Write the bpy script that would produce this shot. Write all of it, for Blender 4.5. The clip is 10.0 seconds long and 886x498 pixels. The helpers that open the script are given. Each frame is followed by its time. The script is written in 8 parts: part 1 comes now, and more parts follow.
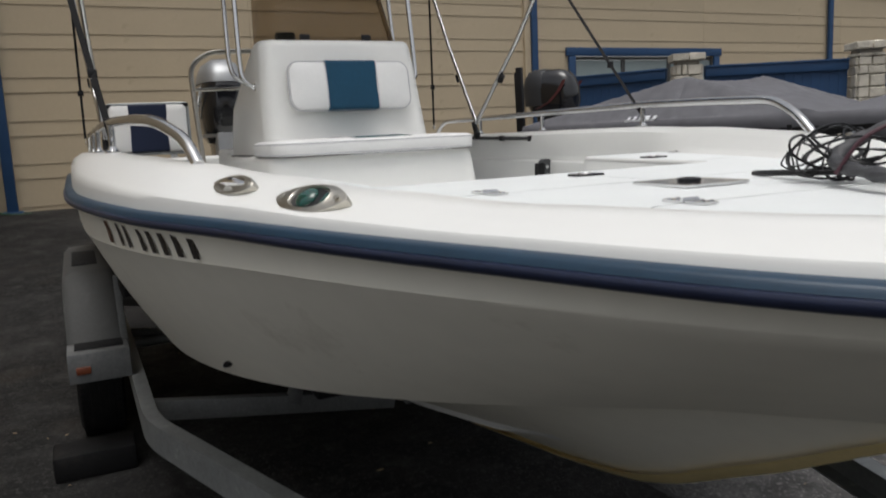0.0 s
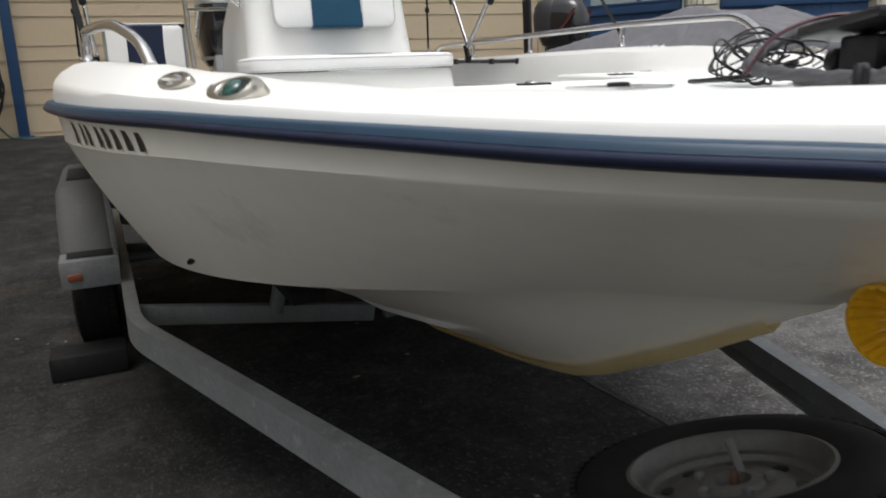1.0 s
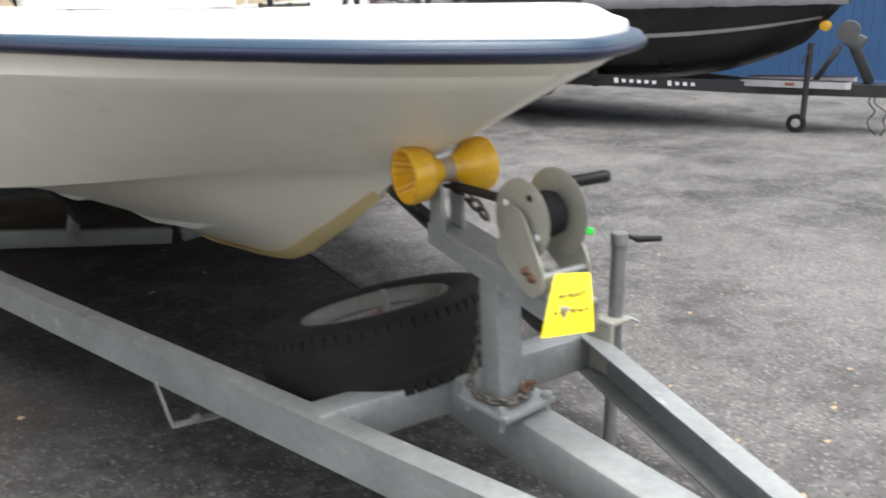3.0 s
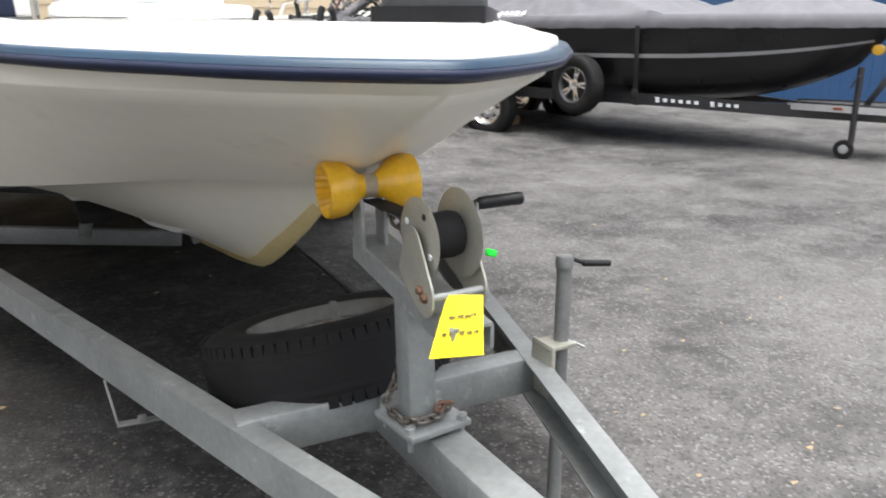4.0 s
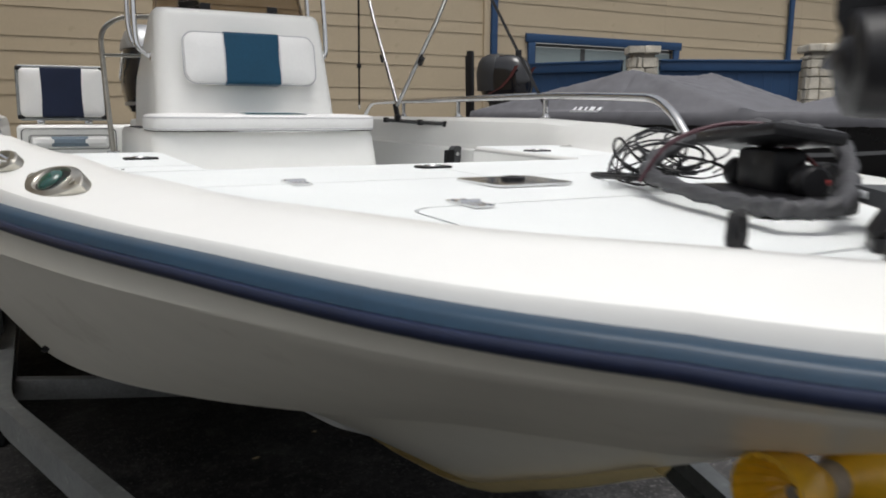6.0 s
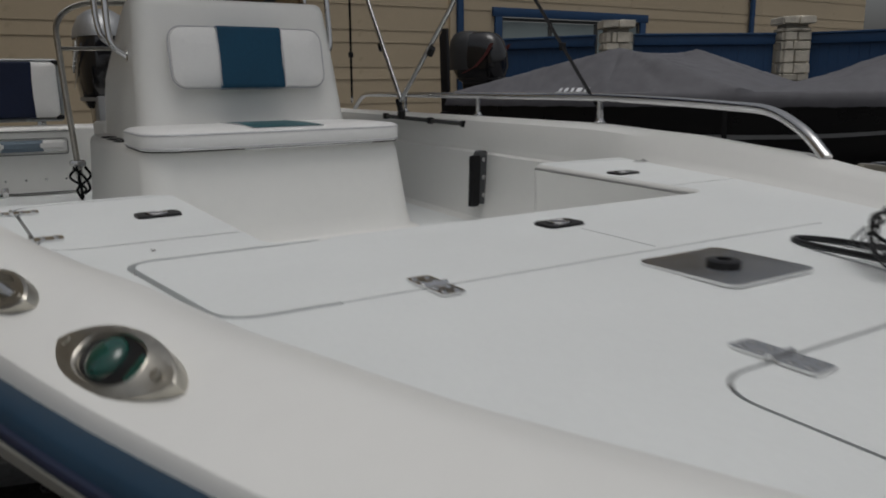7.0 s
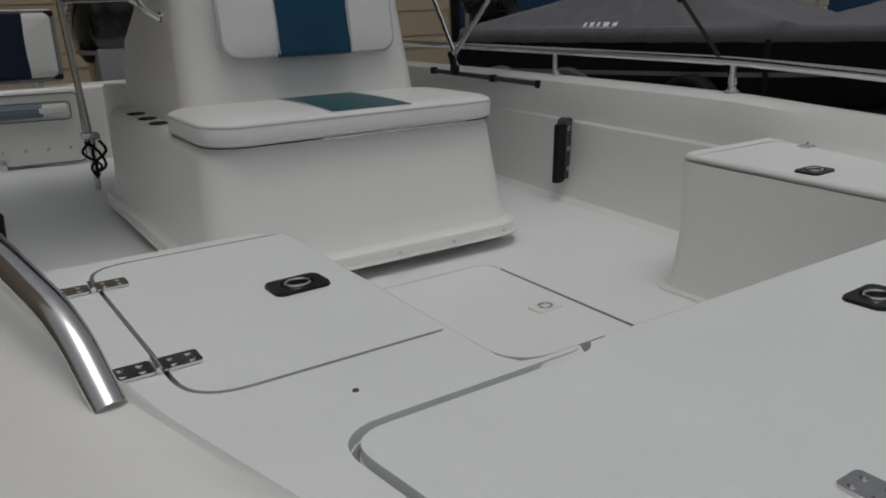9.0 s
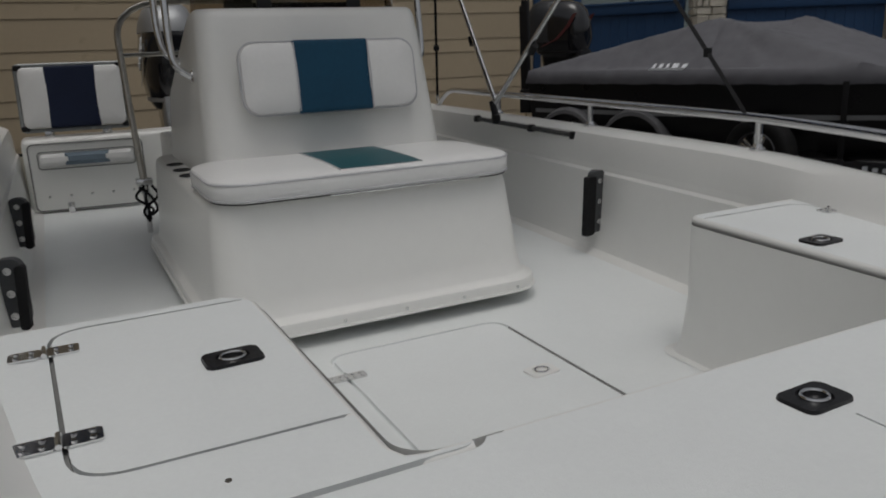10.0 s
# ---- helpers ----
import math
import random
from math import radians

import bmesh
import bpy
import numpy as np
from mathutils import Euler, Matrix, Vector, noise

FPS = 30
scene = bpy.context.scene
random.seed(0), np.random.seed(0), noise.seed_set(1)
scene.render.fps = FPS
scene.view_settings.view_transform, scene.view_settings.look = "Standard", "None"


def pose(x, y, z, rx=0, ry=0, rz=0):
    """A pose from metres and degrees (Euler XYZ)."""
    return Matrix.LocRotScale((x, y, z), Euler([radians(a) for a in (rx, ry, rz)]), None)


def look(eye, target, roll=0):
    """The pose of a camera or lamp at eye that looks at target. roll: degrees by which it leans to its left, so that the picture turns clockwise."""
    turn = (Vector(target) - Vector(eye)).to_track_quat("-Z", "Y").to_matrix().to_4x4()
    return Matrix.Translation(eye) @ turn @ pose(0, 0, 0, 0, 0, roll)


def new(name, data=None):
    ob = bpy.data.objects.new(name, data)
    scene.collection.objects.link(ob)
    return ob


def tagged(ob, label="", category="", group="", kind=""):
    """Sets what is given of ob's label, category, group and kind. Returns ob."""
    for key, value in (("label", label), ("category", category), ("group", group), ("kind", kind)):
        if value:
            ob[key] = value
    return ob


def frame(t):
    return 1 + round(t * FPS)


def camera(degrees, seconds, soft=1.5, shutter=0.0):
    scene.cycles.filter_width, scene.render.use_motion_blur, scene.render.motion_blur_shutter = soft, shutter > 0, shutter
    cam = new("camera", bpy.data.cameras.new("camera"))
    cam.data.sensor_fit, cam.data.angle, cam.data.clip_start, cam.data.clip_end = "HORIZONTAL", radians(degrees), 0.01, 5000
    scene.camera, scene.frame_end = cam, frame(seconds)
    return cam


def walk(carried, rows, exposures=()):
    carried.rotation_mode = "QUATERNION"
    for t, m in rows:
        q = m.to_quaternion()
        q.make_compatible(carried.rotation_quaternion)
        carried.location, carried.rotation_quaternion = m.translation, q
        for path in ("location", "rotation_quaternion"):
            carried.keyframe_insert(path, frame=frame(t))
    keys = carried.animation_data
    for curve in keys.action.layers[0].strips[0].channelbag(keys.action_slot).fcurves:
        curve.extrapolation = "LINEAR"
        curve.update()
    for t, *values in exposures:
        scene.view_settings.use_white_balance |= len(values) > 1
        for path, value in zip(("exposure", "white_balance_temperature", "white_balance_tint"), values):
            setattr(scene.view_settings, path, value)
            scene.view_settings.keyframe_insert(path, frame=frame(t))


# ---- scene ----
cam = camera(60.5, 10.0, soft=1.8, shutter=0.4)
PATH = [
    (0, (-1.281, -1.481, 1.433), (-0.43, 0.304, 1.133), -2.7),
    (0.5, (-1.261, -1.564, 1.405), (-0.43, 0.21, 1.0), -2.3),
    (1, (-1.16, -1.659, 1.356), (-0.371, 0.12, 0.894), -2.1),
    (1.5, (-1.093, -1.779, 1.325), (-0.256, -0.031, 0.829), -1.1),
    (2, (-1.106, -1.973, 1.331), (-0.236, -0.239, 0.849), -1.6),
    (2.5, (-1.104, -2.193, 1.325), (-0.149, -0.515, 0.804), -1.5),
    (3, (-0.991, -2.33, 1.302), (0.066, -0.737, 0.715), -1.2),
    (3.2, (-0.903, -2.377, 1.275), (0.168, -0.802, 0.666), -0.6),
    (4.3, (-0.73, -2.485, 1.315), (0.116, -0.751, 0.791), 0.3),
    (4.5, (-0.758, -2.419, 1.314), (0.043, -0.657, 0.811), 0.4),
    (5, (-0.899, -2.191, 1.381), (-0.082, -0.403, 1.01), 0.7),
    (5.5, (-0.944, -1.884, 1.404), (-0.038, -0.131, 1.075), 0.6),
    (5.7, (-0.928, -1.749, 1.414), (-0.015, -0.002, 1.078), 0.4),
    (6.8, (-1.007, -1.05, 1.55), (-0.003, 0.631, 1.14), -0.3),
    (7, (-1.01, -0.926, 1.576), (0.018, 0.736, 1.153), -0.6),
    (7.5, (-0.987, -0.628, 1.628), (-0.029, 1.075, 1.201), -0.5),
    (8, (-1.029, -0.479, 1.665), (-0.125, 1.235, 1.17), -1.6),
    (8.5, (-1.097, -0.344, 1.709), (-0.098, 1.301, 1.164), -2.0),
    (9, (-1.098, -0.291, 1.713), (-0.055, 1.304, 1.106), -1.5),
    (9.5, (-0.991, -0.346, 1.75), (-0.012, 1.336, 1.29), -0.7),
    (10, (-0.883, -0.393, 1.773), (-0.017, 1.335, 1.257), -2.0),
]
EXPOSURES = [(0.0, -0.2), (0.5, 0.05), (1.0, 0.35), (1.5, 0.75), (2.0, 1.2), (2.5, 1.53), (3.2, 1.59), (4.5, 1.55), (5.0, 1.25), (5.5, 0.65), (5.7, 0.42), (6.8, -1.05), (7.5, -1.3), (8.5, -1.4), (9.0, -1.38), (10.0, -1.28)]
walk(cam, [(t, look(eye, target, roll)) for t, eye, target, roll in PATH], EXPOSURES)

# ---------------------------------------------------------------- light
world = bpy.data.worlds.new("overcast_sky")
scene.world = world
world.use_nodes = True
wn, wl = world.node_tree.nodes, world.node_tree.links
sky = wn.new("ShaderNodeTexSky")
sky.sky_type, sky.sun_disc = "NISHITA", False
sky.sun_elevation, sky.sun_rotation = radians(77), radians(198)
sky.air_density, sky.dust_density, sky.ozone_density = 1.0, 6.0, 1.0
grey = wn.new("ShaderNodeHueSaturation")
grey.inputs["Saturation"].default_value = 0.25
wl.new(sky.outputs[0], grey.inputs["Color"])
wl.new(grey.outputs[0], wn["Background"].inputs["Color"])
wn["Background"].inputs["Strength"].default_value = 0.145
sun = new("sun", bpy.data.lights.new("sun", "SUN"))
sun.data.energy, sun.data.angle, sun.data.color = 0.85, radians(35), (1.0, 0.985, 0.96)
sun.matrix_world = look((-1.0, -3.0, 14), (0, 0, 0))


# ---------------------------------------------------------------- materials
def material(name, base, rough=0.5, metal=0.0, vary=0.12, scale=6.0, fine=80.0, bump=0.0, bump_scale=200.0, coat=0.0, rough_vary=0.1, tint=None, spots=None, obj_random=0.0, spec=0.5):
    """A surface with colour variation at two scales, uneven gloss and fine relief, in object-space metres."""
    m = bpy.data.materials.new(name)
    m.use_nodes = True
    n, l = m.node_tree.nodes, m.node_tree.links
    b = n["Principled BSDF"]
    tc = n.new("ShaderNodeTexCoord")
    n1 = n.new("ShaderNodeTexNoise")
    n1.inputs["Scale"].default_value, n1.inputs["Detail"].default_value, n1.inputs["Roughness"].default_value = scale, 6, 0.6
    n2 = n.new("ShaderNodeTexNoise")
    n2.inputs["Scale"].default_value, n2.inputs["Detail"].default_value = fine, 3
    for k in (n1, n2):
        l.new(tc.outputs["Object"], k.inputs["Vector"])
    add = n.new("ShaderNodeMath")
    add.operation = "MULTIPLY_ADD"
    l.new(n1.outputs["Fac"], add.inputs[0])
    add.inputs[1].default_value = 0.65
    part2 = n.new("ShaderNodeMath")
    part2.operation = "MULTIPLY"
    l.new(n2.outputs["Fac"], part2.inputs[0])
    part2.inputs[1].default_value = 0.35
    l.new(part2.outputs[0], add.inputs[2])
    ramp = n.new("ShaderNodeValToRGB")
    lo = tint or tuple(c * (1 - vary) for c in base)
    hi = tuple(min(1.0, c * (1 + vary)) for c in base)
    ramp.color_ramp.elements[0].position, ramp.color_ramp.elements[1].position = 0.3, 0.7
    ramp.color_ramp.elements[0].color, ramp.color_ramp.elements[1].color = (*lo, 1), (*hi, 1)
    l.new(add.outputs[0], ramp.inputs["Fac"])
    colour = ramp.outputs["Color"]
    if spots:
        sc, lowp, highp, col = spots
        n3 = n.new("ShaderNodeTexNoise")
        n3.inputs["Scale"].default_value, n3.inputs["Detail"].default_value, n3.inputs["Roughness"].default_value = sc, 8, 0.65
        l.new(tc.outputs["Object"], n3.inputs["Vector"])
        r3 = n.new("ShaderNodeMapRange")
        r3.inputs["From Min"].default_value, r3.inputs["From Max"].default_value = lowp, highp
        l.new(n3.outputs["Fac"], r3.inputs["Value"])
        mx = n.new("ShaderNodeMix")
        mx.data_type = "RGBA"
        l.new(r3.outputs[0], mx.inputs["Factor"])
        l.new(colour, mx.inputs[6])
        mx.inputs[7].default_value = (*col, 1)
        colour = mx.outputs[2]
    if obj_random:
        oi = n.new("ShaderNodeObjectInfo")
        mr = n.new("ShaderNodeMapRange")
        mr.inputs["To Min"].default_value, mr.inputs["To Max"].default_value = 1 - obj_random, 1 + obj_random
        l.new(oi.outputs["Random"], mr.inputs["Value"])
        hs = n.new("ShaderNodeHueSaturation")
        l.new(mr.outputs[0], hs.inputs["Value"])
        l.new(colour, hs.inputs["Color"])
        colour = hs.outputs[0]
    l.new(colour, b.inputs["Base Color"])
    rr = n.new("ShaderNodeMapRange")
    rr.inputs["To Min"].default_value, rr.inputs["To Max"].default_value = max(0.02, rough - rough_vary), min(1.0, rough + rough_vary)
    l.new(n1.outputs["Fac"], rr.inputs["Value"])
    l.new(rr.outputs[0], b.inputs["Roughness"])
    b.inputs["Metallic"].default_value = metal
    b.inputs["Specular IOR Level"].default_value = spec
    b.inputs["Coat Weight"].default_value = coat
    b.inputs["Coat Roughness"].default_value = 0.12
    if bump:
        n4 = n.new("ShaderNodeTexNoise")
        n4.inputs["Scale"].default_value, n4.inputs["Detail"].default_value = bump_scale, 4
        l.new(tc.outputs["Object"], n4.inputs["Vector"])
        bp = n.new("ShaderNodeBump")
        bp.inputs["Strength"].default_value, bp.inputs["Distance"].default_value = min(1.0, bump), 0.004
        l.new(n4.outputs["Fac"], bp.inputs["Height"])
        l.new(bp.outputs[0], b.inputs["Normal"])
    return m


GEL = material("white_gelcoat", (0.80, 0.80, 0.775), 0.32, vary=0.018, scale=2.5, fine=30, coat=0.15, rough_vary=0.03)
NONSKID = material("white_nonskid", (0.775, 0.80, 0.795), 0.55, vary=0.035, scale=3, fine=120, bump=0.25, bump_scale=420)
HULL = material("cream_hull_gelcoat", (0.88, 0.85, 0.745), 0.38, vary=0.05, scale=1.5, fine=14, coat=0.15, spots=(3.5, 0.62, 0.9, (0.5, 0.46, 0.37)))
KEELG = material("yellow_keel_guard", (0.74, 0.60, 0.30), 0.4, vary=0.12, scale=5)
RAIL = material("navy_rub_rail", (0.011, 0.017, 0.045), 0.38, vary=0.25, scale=8)
RAIL2 = material("blue_rail_insert", (0.007, 0.033, 0.066), 0.4, vary=0.2, scale=8)
VINYL = material("white_vinyl", (0.78, 0.78, 0.77), 0.45, vary=0.03, scale=5, bump=0.15, bump_scale=350)
VBLUE = material("navy_vinyl", (0.007, 0.055, 0.105), 0.55, spec=0.3, vary=0.15, scale=6, bump=0.15, bump_scale=350)
VNAVY = material("dark_navy_vinyl", (0.008, 0.015, 0.042), 0.55, spec=0.3, vary=0.15, scale=6, bump=0.15, bump_scale=350)
VTEAL = material("teal_vinyl", (0.010, 0.085, 0.105), 0.45, vary=0.15, scale=6, bump=0.15, bump_scale=350)
PIPING = material("grey_piping", (0.5, 0.5, 0.52), 0.5)
STEEL = material("polished_stainless", (0.72, 0.72, 0.72), 0.16, 1.0, vary=0.06, scale=20)
STEELD = material("dulled_stainless", (0.56, 0.535, 0.475), 0.36, 1.0, vary=0.2, scale=18)
GALV = material("galvanised_steel", (0.29, 0.305, 0.305), 0.5, 0.55, vary=0.22, scale=9, fine=60, bump=0.08, bump_scale=90, spots=(14, 0.6, 0.8, (0.6, 0.62, 0.61)))
ZINC = material("yellowed_zinc_plate", (0.41, 0.405, 0.35), 0.42, 0.6, vary=0.15, scale=14, spots=(22, 0.66, 0.8, (0.22, 0.11, 0.05)))
CANVAS = material("dark_blue_canvas", (0.02, 0.035, 0.08), 0.85, vary=0.15, scale=5, bump=0.15, bump_scale=300)
RUST = material("rusty_steel", (0.13, 0.072, 0.045), 0.8, 0.3, vary=0.4, scale=30)
BLACK = material("black_plastic", (0.012, 0.012, 0.0135), 0.38, vary=0.25, scale=14, bump=0.1, bump_scale=260, spec=0.3)
BLACKG = material("glossy_black_paint", (0.010, 0.010, 0.012), 0.12, vary=0.2, scale=4, coat=0.5)
DGREY = material("grey_moulded_plastic", (0.055, 0.058, 0.062), 0.5, vary=0.15, scale=10, bump=0.15, bump_scale=240)
WEB = material("black_webbing", (0.012, 0.012, 0.013), 0.8, vary=0.3, scale=30, bump=0.3, bump_scale=600, spec=0.25)
CHAIN = material("dark_chain_steel", (0.13, 0.12, 0.105), 0.5, 0.7, vary=0.4, scale=40, spots=(30, 0.55, 0.75, (0.09, 0.045, 0.025)))
GALVD = material("weathered_dark_galvanising", (0.17, 0.175, 0.175), 0.6, 0.35, vary=0.3, scale=9, bump=0.08, bump_scale=90)
RUBBER = material("tyre_rubber", (0.009, 0.009, 0.0095), 0.72, vary=0.3, scale=9, bump=0.2, bump_scale=180, spots=(5, 0.55, 0.8, (0.024, 0.022, 0.02)), spec=0.2)
RIMD = material("dull_grey_spare_rim", (0.115, 0.112, 0.104), 0.5, 0.2, vary=0.25, scale=14, spots=(18, 0.62, 0.8, (0.12, 0.09, 0.06)))
RIMW = material("dull_white_wheel_paint", (0.5, 0.5, 0.47), 0.45, vary=0.18, scale=14, spots=(18, 0.62, 0.8, (0.24, 0.19, 0.13)))
YROLL = material("amber_roller_rubber", (0.72, 0.40, 0.015), 0.35, vary=0.2, scale=25, coat=0.3, spots=(18, 0.6, 0.85, (0.35, 0.19, 0.03)))
YTAG = material("yellow_tag_card", (0.9, 0.74, 0.01), 0.6, vary=0.06, scale=9)
INK = material("dark_ink", (0.14, 0.11, 0.02), 0.7)
GREENL = material("green_lamp_lens", (0.0, 0.055, 0.042), 0.08, vary=0.25, scale=20, coat=0.8)
GREENP = material("bright_green_plastic", (0.02, 0.75, 0.06), 0.4)
AMBER = material("amber_reflector", (0.17, 0.045, 0.018), 0.3, coat=0.3)
ALU = material("dull_aluminium", (0.07, 0.071, 0.07), 0.65, 0.2, vary=0.14, scale=5, spots=(9, 0.6, 0.85, (0.10, 0.10, 0.10)))
COVER = material("grey_boat_cover", (0.118, 0.118, 0.131), 0.72, vary=0.22, scale=2.2, fine=9, bump=0.35, bump_scale=14)
BHULL = material("black_boat_hull", (0.006, 0.006, 0.007), 0.3, vary=0.2, scale=3)
SILVER = material("silver_stripe", (0.35, 0.36, 0.37), 0.35, 0.5)
WHITEP = material("white_print", (0.7, 0.72, 0.74), 0.5)
BLUEP = material("blue_wood_paint", (0.017, 0.062, 0.155), 0.55, vary=0.14, scale=3, fine=50, bump=0.12, bump_scale=60)
TAN = material("tan_siding_paint", (0.54, 0.443, 0.306), 0.7, vary=0.05, scale=1.2, fine=18, bump=0.1, bump_scale=50, spots=(2.2, 0.66, 0.85, (0.33, 0.26, 0.16)), obj_random=0.03)
STONE = material("pale_limestone", (0.56, 0.52, 0.44), 0.85, vary=0.25, scale=5, fine=40, bump=0.6, bump_scale=45, obj_random=0.16)
MORTAR = material("grey_mortar", (0.33, 0.31, 0.27), 0.95, vary=0.15, scale=20, bump=0.4, bump_scale=90)
WOOD = material("weathered_timber", (0.26, 0.18, 0.10), 0.8, vary=0.25, scale=8, bump=0.3, bump_scale=80)


def glass(name, colour, rough=0.02):
    m = bpy.data.materials.new(name)
    m.use_nodes = True
    b = m.node_tree.nodes["Principled BSDF"]
    b.inputs["Base Color"].default_value = (*colour, 1)
    b.inputs["Transmission Weight"].default_value, b.inputs["Roughness"].default_value = 1.0, rough
    b.inputs["IOR"].default_value = 1.15
    return m


SMOKED = glass("smoked_acrylic", (0.42, 0.36, 0.29))
PANE = material("window_glass", (0.30, 0.36, 0.36), 0.06, vary=0.12, scale=0.8, coat=0.8, rough_vary=0.03)
TEXTURED = material("two_tone_asphalt", (0.085, 0.082, 0.08), 0.75)


def asphalt():
    """Worn parking-lot asphalt: pale aggregate, dark oily patches, a few hairline cracks."""
    m = TEXTURED
    n, l = m.node_tree.nodes, m.node_tree.links
    n.clear()
    out = n.new("ShaderNodeOutputMaterial")
    b = n.new("ShaderNodeBsdfPrincipled")
    l.new(b.outputs[0], out.inputs[0])
    tc = n.new("ShaderNodeTexCoord")

    def noise_at(scale, detail, rough=0.6):
        k = n.new("ShaderNodeTexNoise")
        k.inputs["Scale"].default_value, k.inputs["Detail"].default_value, k.inputs["Roughness"].default_value = scale, detail, rough
        l.new(tc.outputs["Object"], k.inputs["Vector"])
        return k.outputs["Fac"]

    def ranged(v, a, c, lo=0.0, hi=1.0):
        k = n.new("ShaderNodeMapRange")
        for key, val in (("From Min", a), ("From Max", c), ("To Min", lo), ("To Max", hi)):
            k.inputs[key].default_value = val
        l.new(v, k.inputs["Value"])
        return k.outputs[0]

    def mixed(f, a, c):
        k = n.new("ShaderNodeMix")
        k.data_type = "RGBA"
        l.new(f, k.inputs["Factor"])
        for sock, v in ((6, a), (7, c)):
            if isinstance(v, tuple):
                k.inputs[sock].default_value = (*v, 1)
            else:
                l.new(v, k.inputs[sock])
        return k.outputs[2]

    big = ranged(noise_at(0.55, 5), 0.38, 0.66)
    base = mixed(big, (0.043, 0.0425, 0.0425), (0.125, 0.122, 0.120))
    med = ranged(noise_at(5, 6, 0.7), 0.35, 0.75)
    base = mixed(ranged(noise_at(2.6, 8, 0.72), 0.47, 0.72), base, (0.150, 0.147, 0.145))
    base = mixed(ranged(noise_at(9, 6, 0.75), 0.52, 0.78, 0.0, 0.7), base, (0.185, 0.181, 0.178))
    base = mixed(ranged(noise_at(14, 6, 0.75), 0.54, 0.74, 0.0, 0.7), base, (0.035, 0.0345, 0.0345))
    vor = n.new("ShaderNodeTexVoronoi")
    vor.inputs["Scale"].default_value = 105
    l.new(tc.outputs["Object"], vor.inputs["Vector"])
    grit = ranged(vor.outputs["Distance"], 0.0, 0.5)
    sep = n.new("ShaderNodeSeparateColor")
    l.new(vor.outputs["Color"], sep.inputs[0])
    pale = ranged(sep.outputs[0], 0.84, 0.96, 0.0, 0.6)
    base = mixed(pale, base, (0.24, 0.234, 0.229))
    dark = ranged(sep.outputs[1], 0.72, 0.9, 0.0, 0.6)
    base = mixed(dark, base, (0.045, 0.044, 0.045))
    oil = ranged(noise_at(1.7, 5, 0.6), 0.56, 0.72, 0.0, 0.7)
    base = mixed(oil, base, (0.035, 0.034, 0.034))
    # a darker tone on one side of the joint, roughly x -2.75 to 0.7
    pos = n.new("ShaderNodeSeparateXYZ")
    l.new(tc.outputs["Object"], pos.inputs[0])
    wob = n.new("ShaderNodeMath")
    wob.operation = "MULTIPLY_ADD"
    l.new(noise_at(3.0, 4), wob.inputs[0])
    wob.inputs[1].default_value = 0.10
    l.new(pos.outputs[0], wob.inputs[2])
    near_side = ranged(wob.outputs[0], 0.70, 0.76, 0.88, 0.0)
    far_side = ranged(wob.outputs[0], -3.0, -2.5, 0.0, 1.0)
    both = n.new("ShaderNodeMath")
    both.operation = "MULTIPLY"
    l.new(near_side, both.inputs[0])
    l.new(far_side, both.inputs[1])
    dark_band = both.outputs[0]
    dark_tone = mixed(ranged(noise_at(1.3, 7, 0.7), 0.42, 0.7), (0.008, 0.0079, 0.0079), (0.027, 0.0262, 0.0258))
    dark_tone = mixed(ranged(noise_at(4.5, 8, 0.75), 0.53, 0.74, 0.0, 0.85), dark_tone, (0.062, 0.060, 0.057))
    dark_tone = mixed(ranged(noise_at(26, 5, 0.7), 0.5, 0.8, 0.0, 0.8), dark_tone, (0.05, 0.049, 0.047))
    dark_tone = mixed(ranged(noise_at(0.9, 6, 0.65), 0.57, 0.72, 0.0, 0.5), dark_tone, (0.052, 0.041, 0.031))
    dark_tone = mixed(ranged(sep.outputs[0], 0.90, 0.96, 0.0, 0.5), dark_tone, (0.062, 0.061, 0.059))
    # the darker tone turns partly paler grey in front of the boat
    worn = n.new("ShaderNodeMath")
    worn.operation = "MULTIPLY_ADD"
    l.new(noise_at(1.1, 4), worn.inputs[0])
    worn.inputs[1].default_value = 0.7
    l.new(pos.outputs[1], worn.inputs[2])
    front_tone = mixed(ranged(noise_at(11, 7, 0.75), 0.42, 0.68), (0.030, 0.0294, 0.029), (0.118, 0.115, 0.112))
    front_tone = mixed(ranged(sep.outputs[0], 0.86, 0.96, 0.0, 0.6), front_tone, (0.20, 0.196, 0.19))
    dark_tone = mixed(ranged(worn.outputs[0], 1.0, -0.1, 0.0, 0.62), dark_tone, front_tone)
    base = mixed(dark_band, base, dark_tone)
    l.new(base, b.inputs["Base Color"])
    l.new(ranged(noise_at(2.0, 4), 0.3, 0.7, 0.65, 0.95), b.inputs["Roughness"])
    b.inputs["Specular IOR Level"].default_value = 0.1
    add = n.new("ShaderNodeMath")
    add.operation = "MULTIPLY_ADD"
    l.new(grit, add.inputs[0])
    add.inputs[1].default_value = -0.6
    l.new(med, add.inputs[2])
    bp = n.new("ShaderNodeBump")
    bp.inputs["Strength"].default_value, bp.inputs["Distance"].default_value = 0.7, 0.006
    l.new(add.outputs[0], bp.inputs["Height"])
    l.new(bp.outputs[0], b.inputs["Normal"])


asphalt()


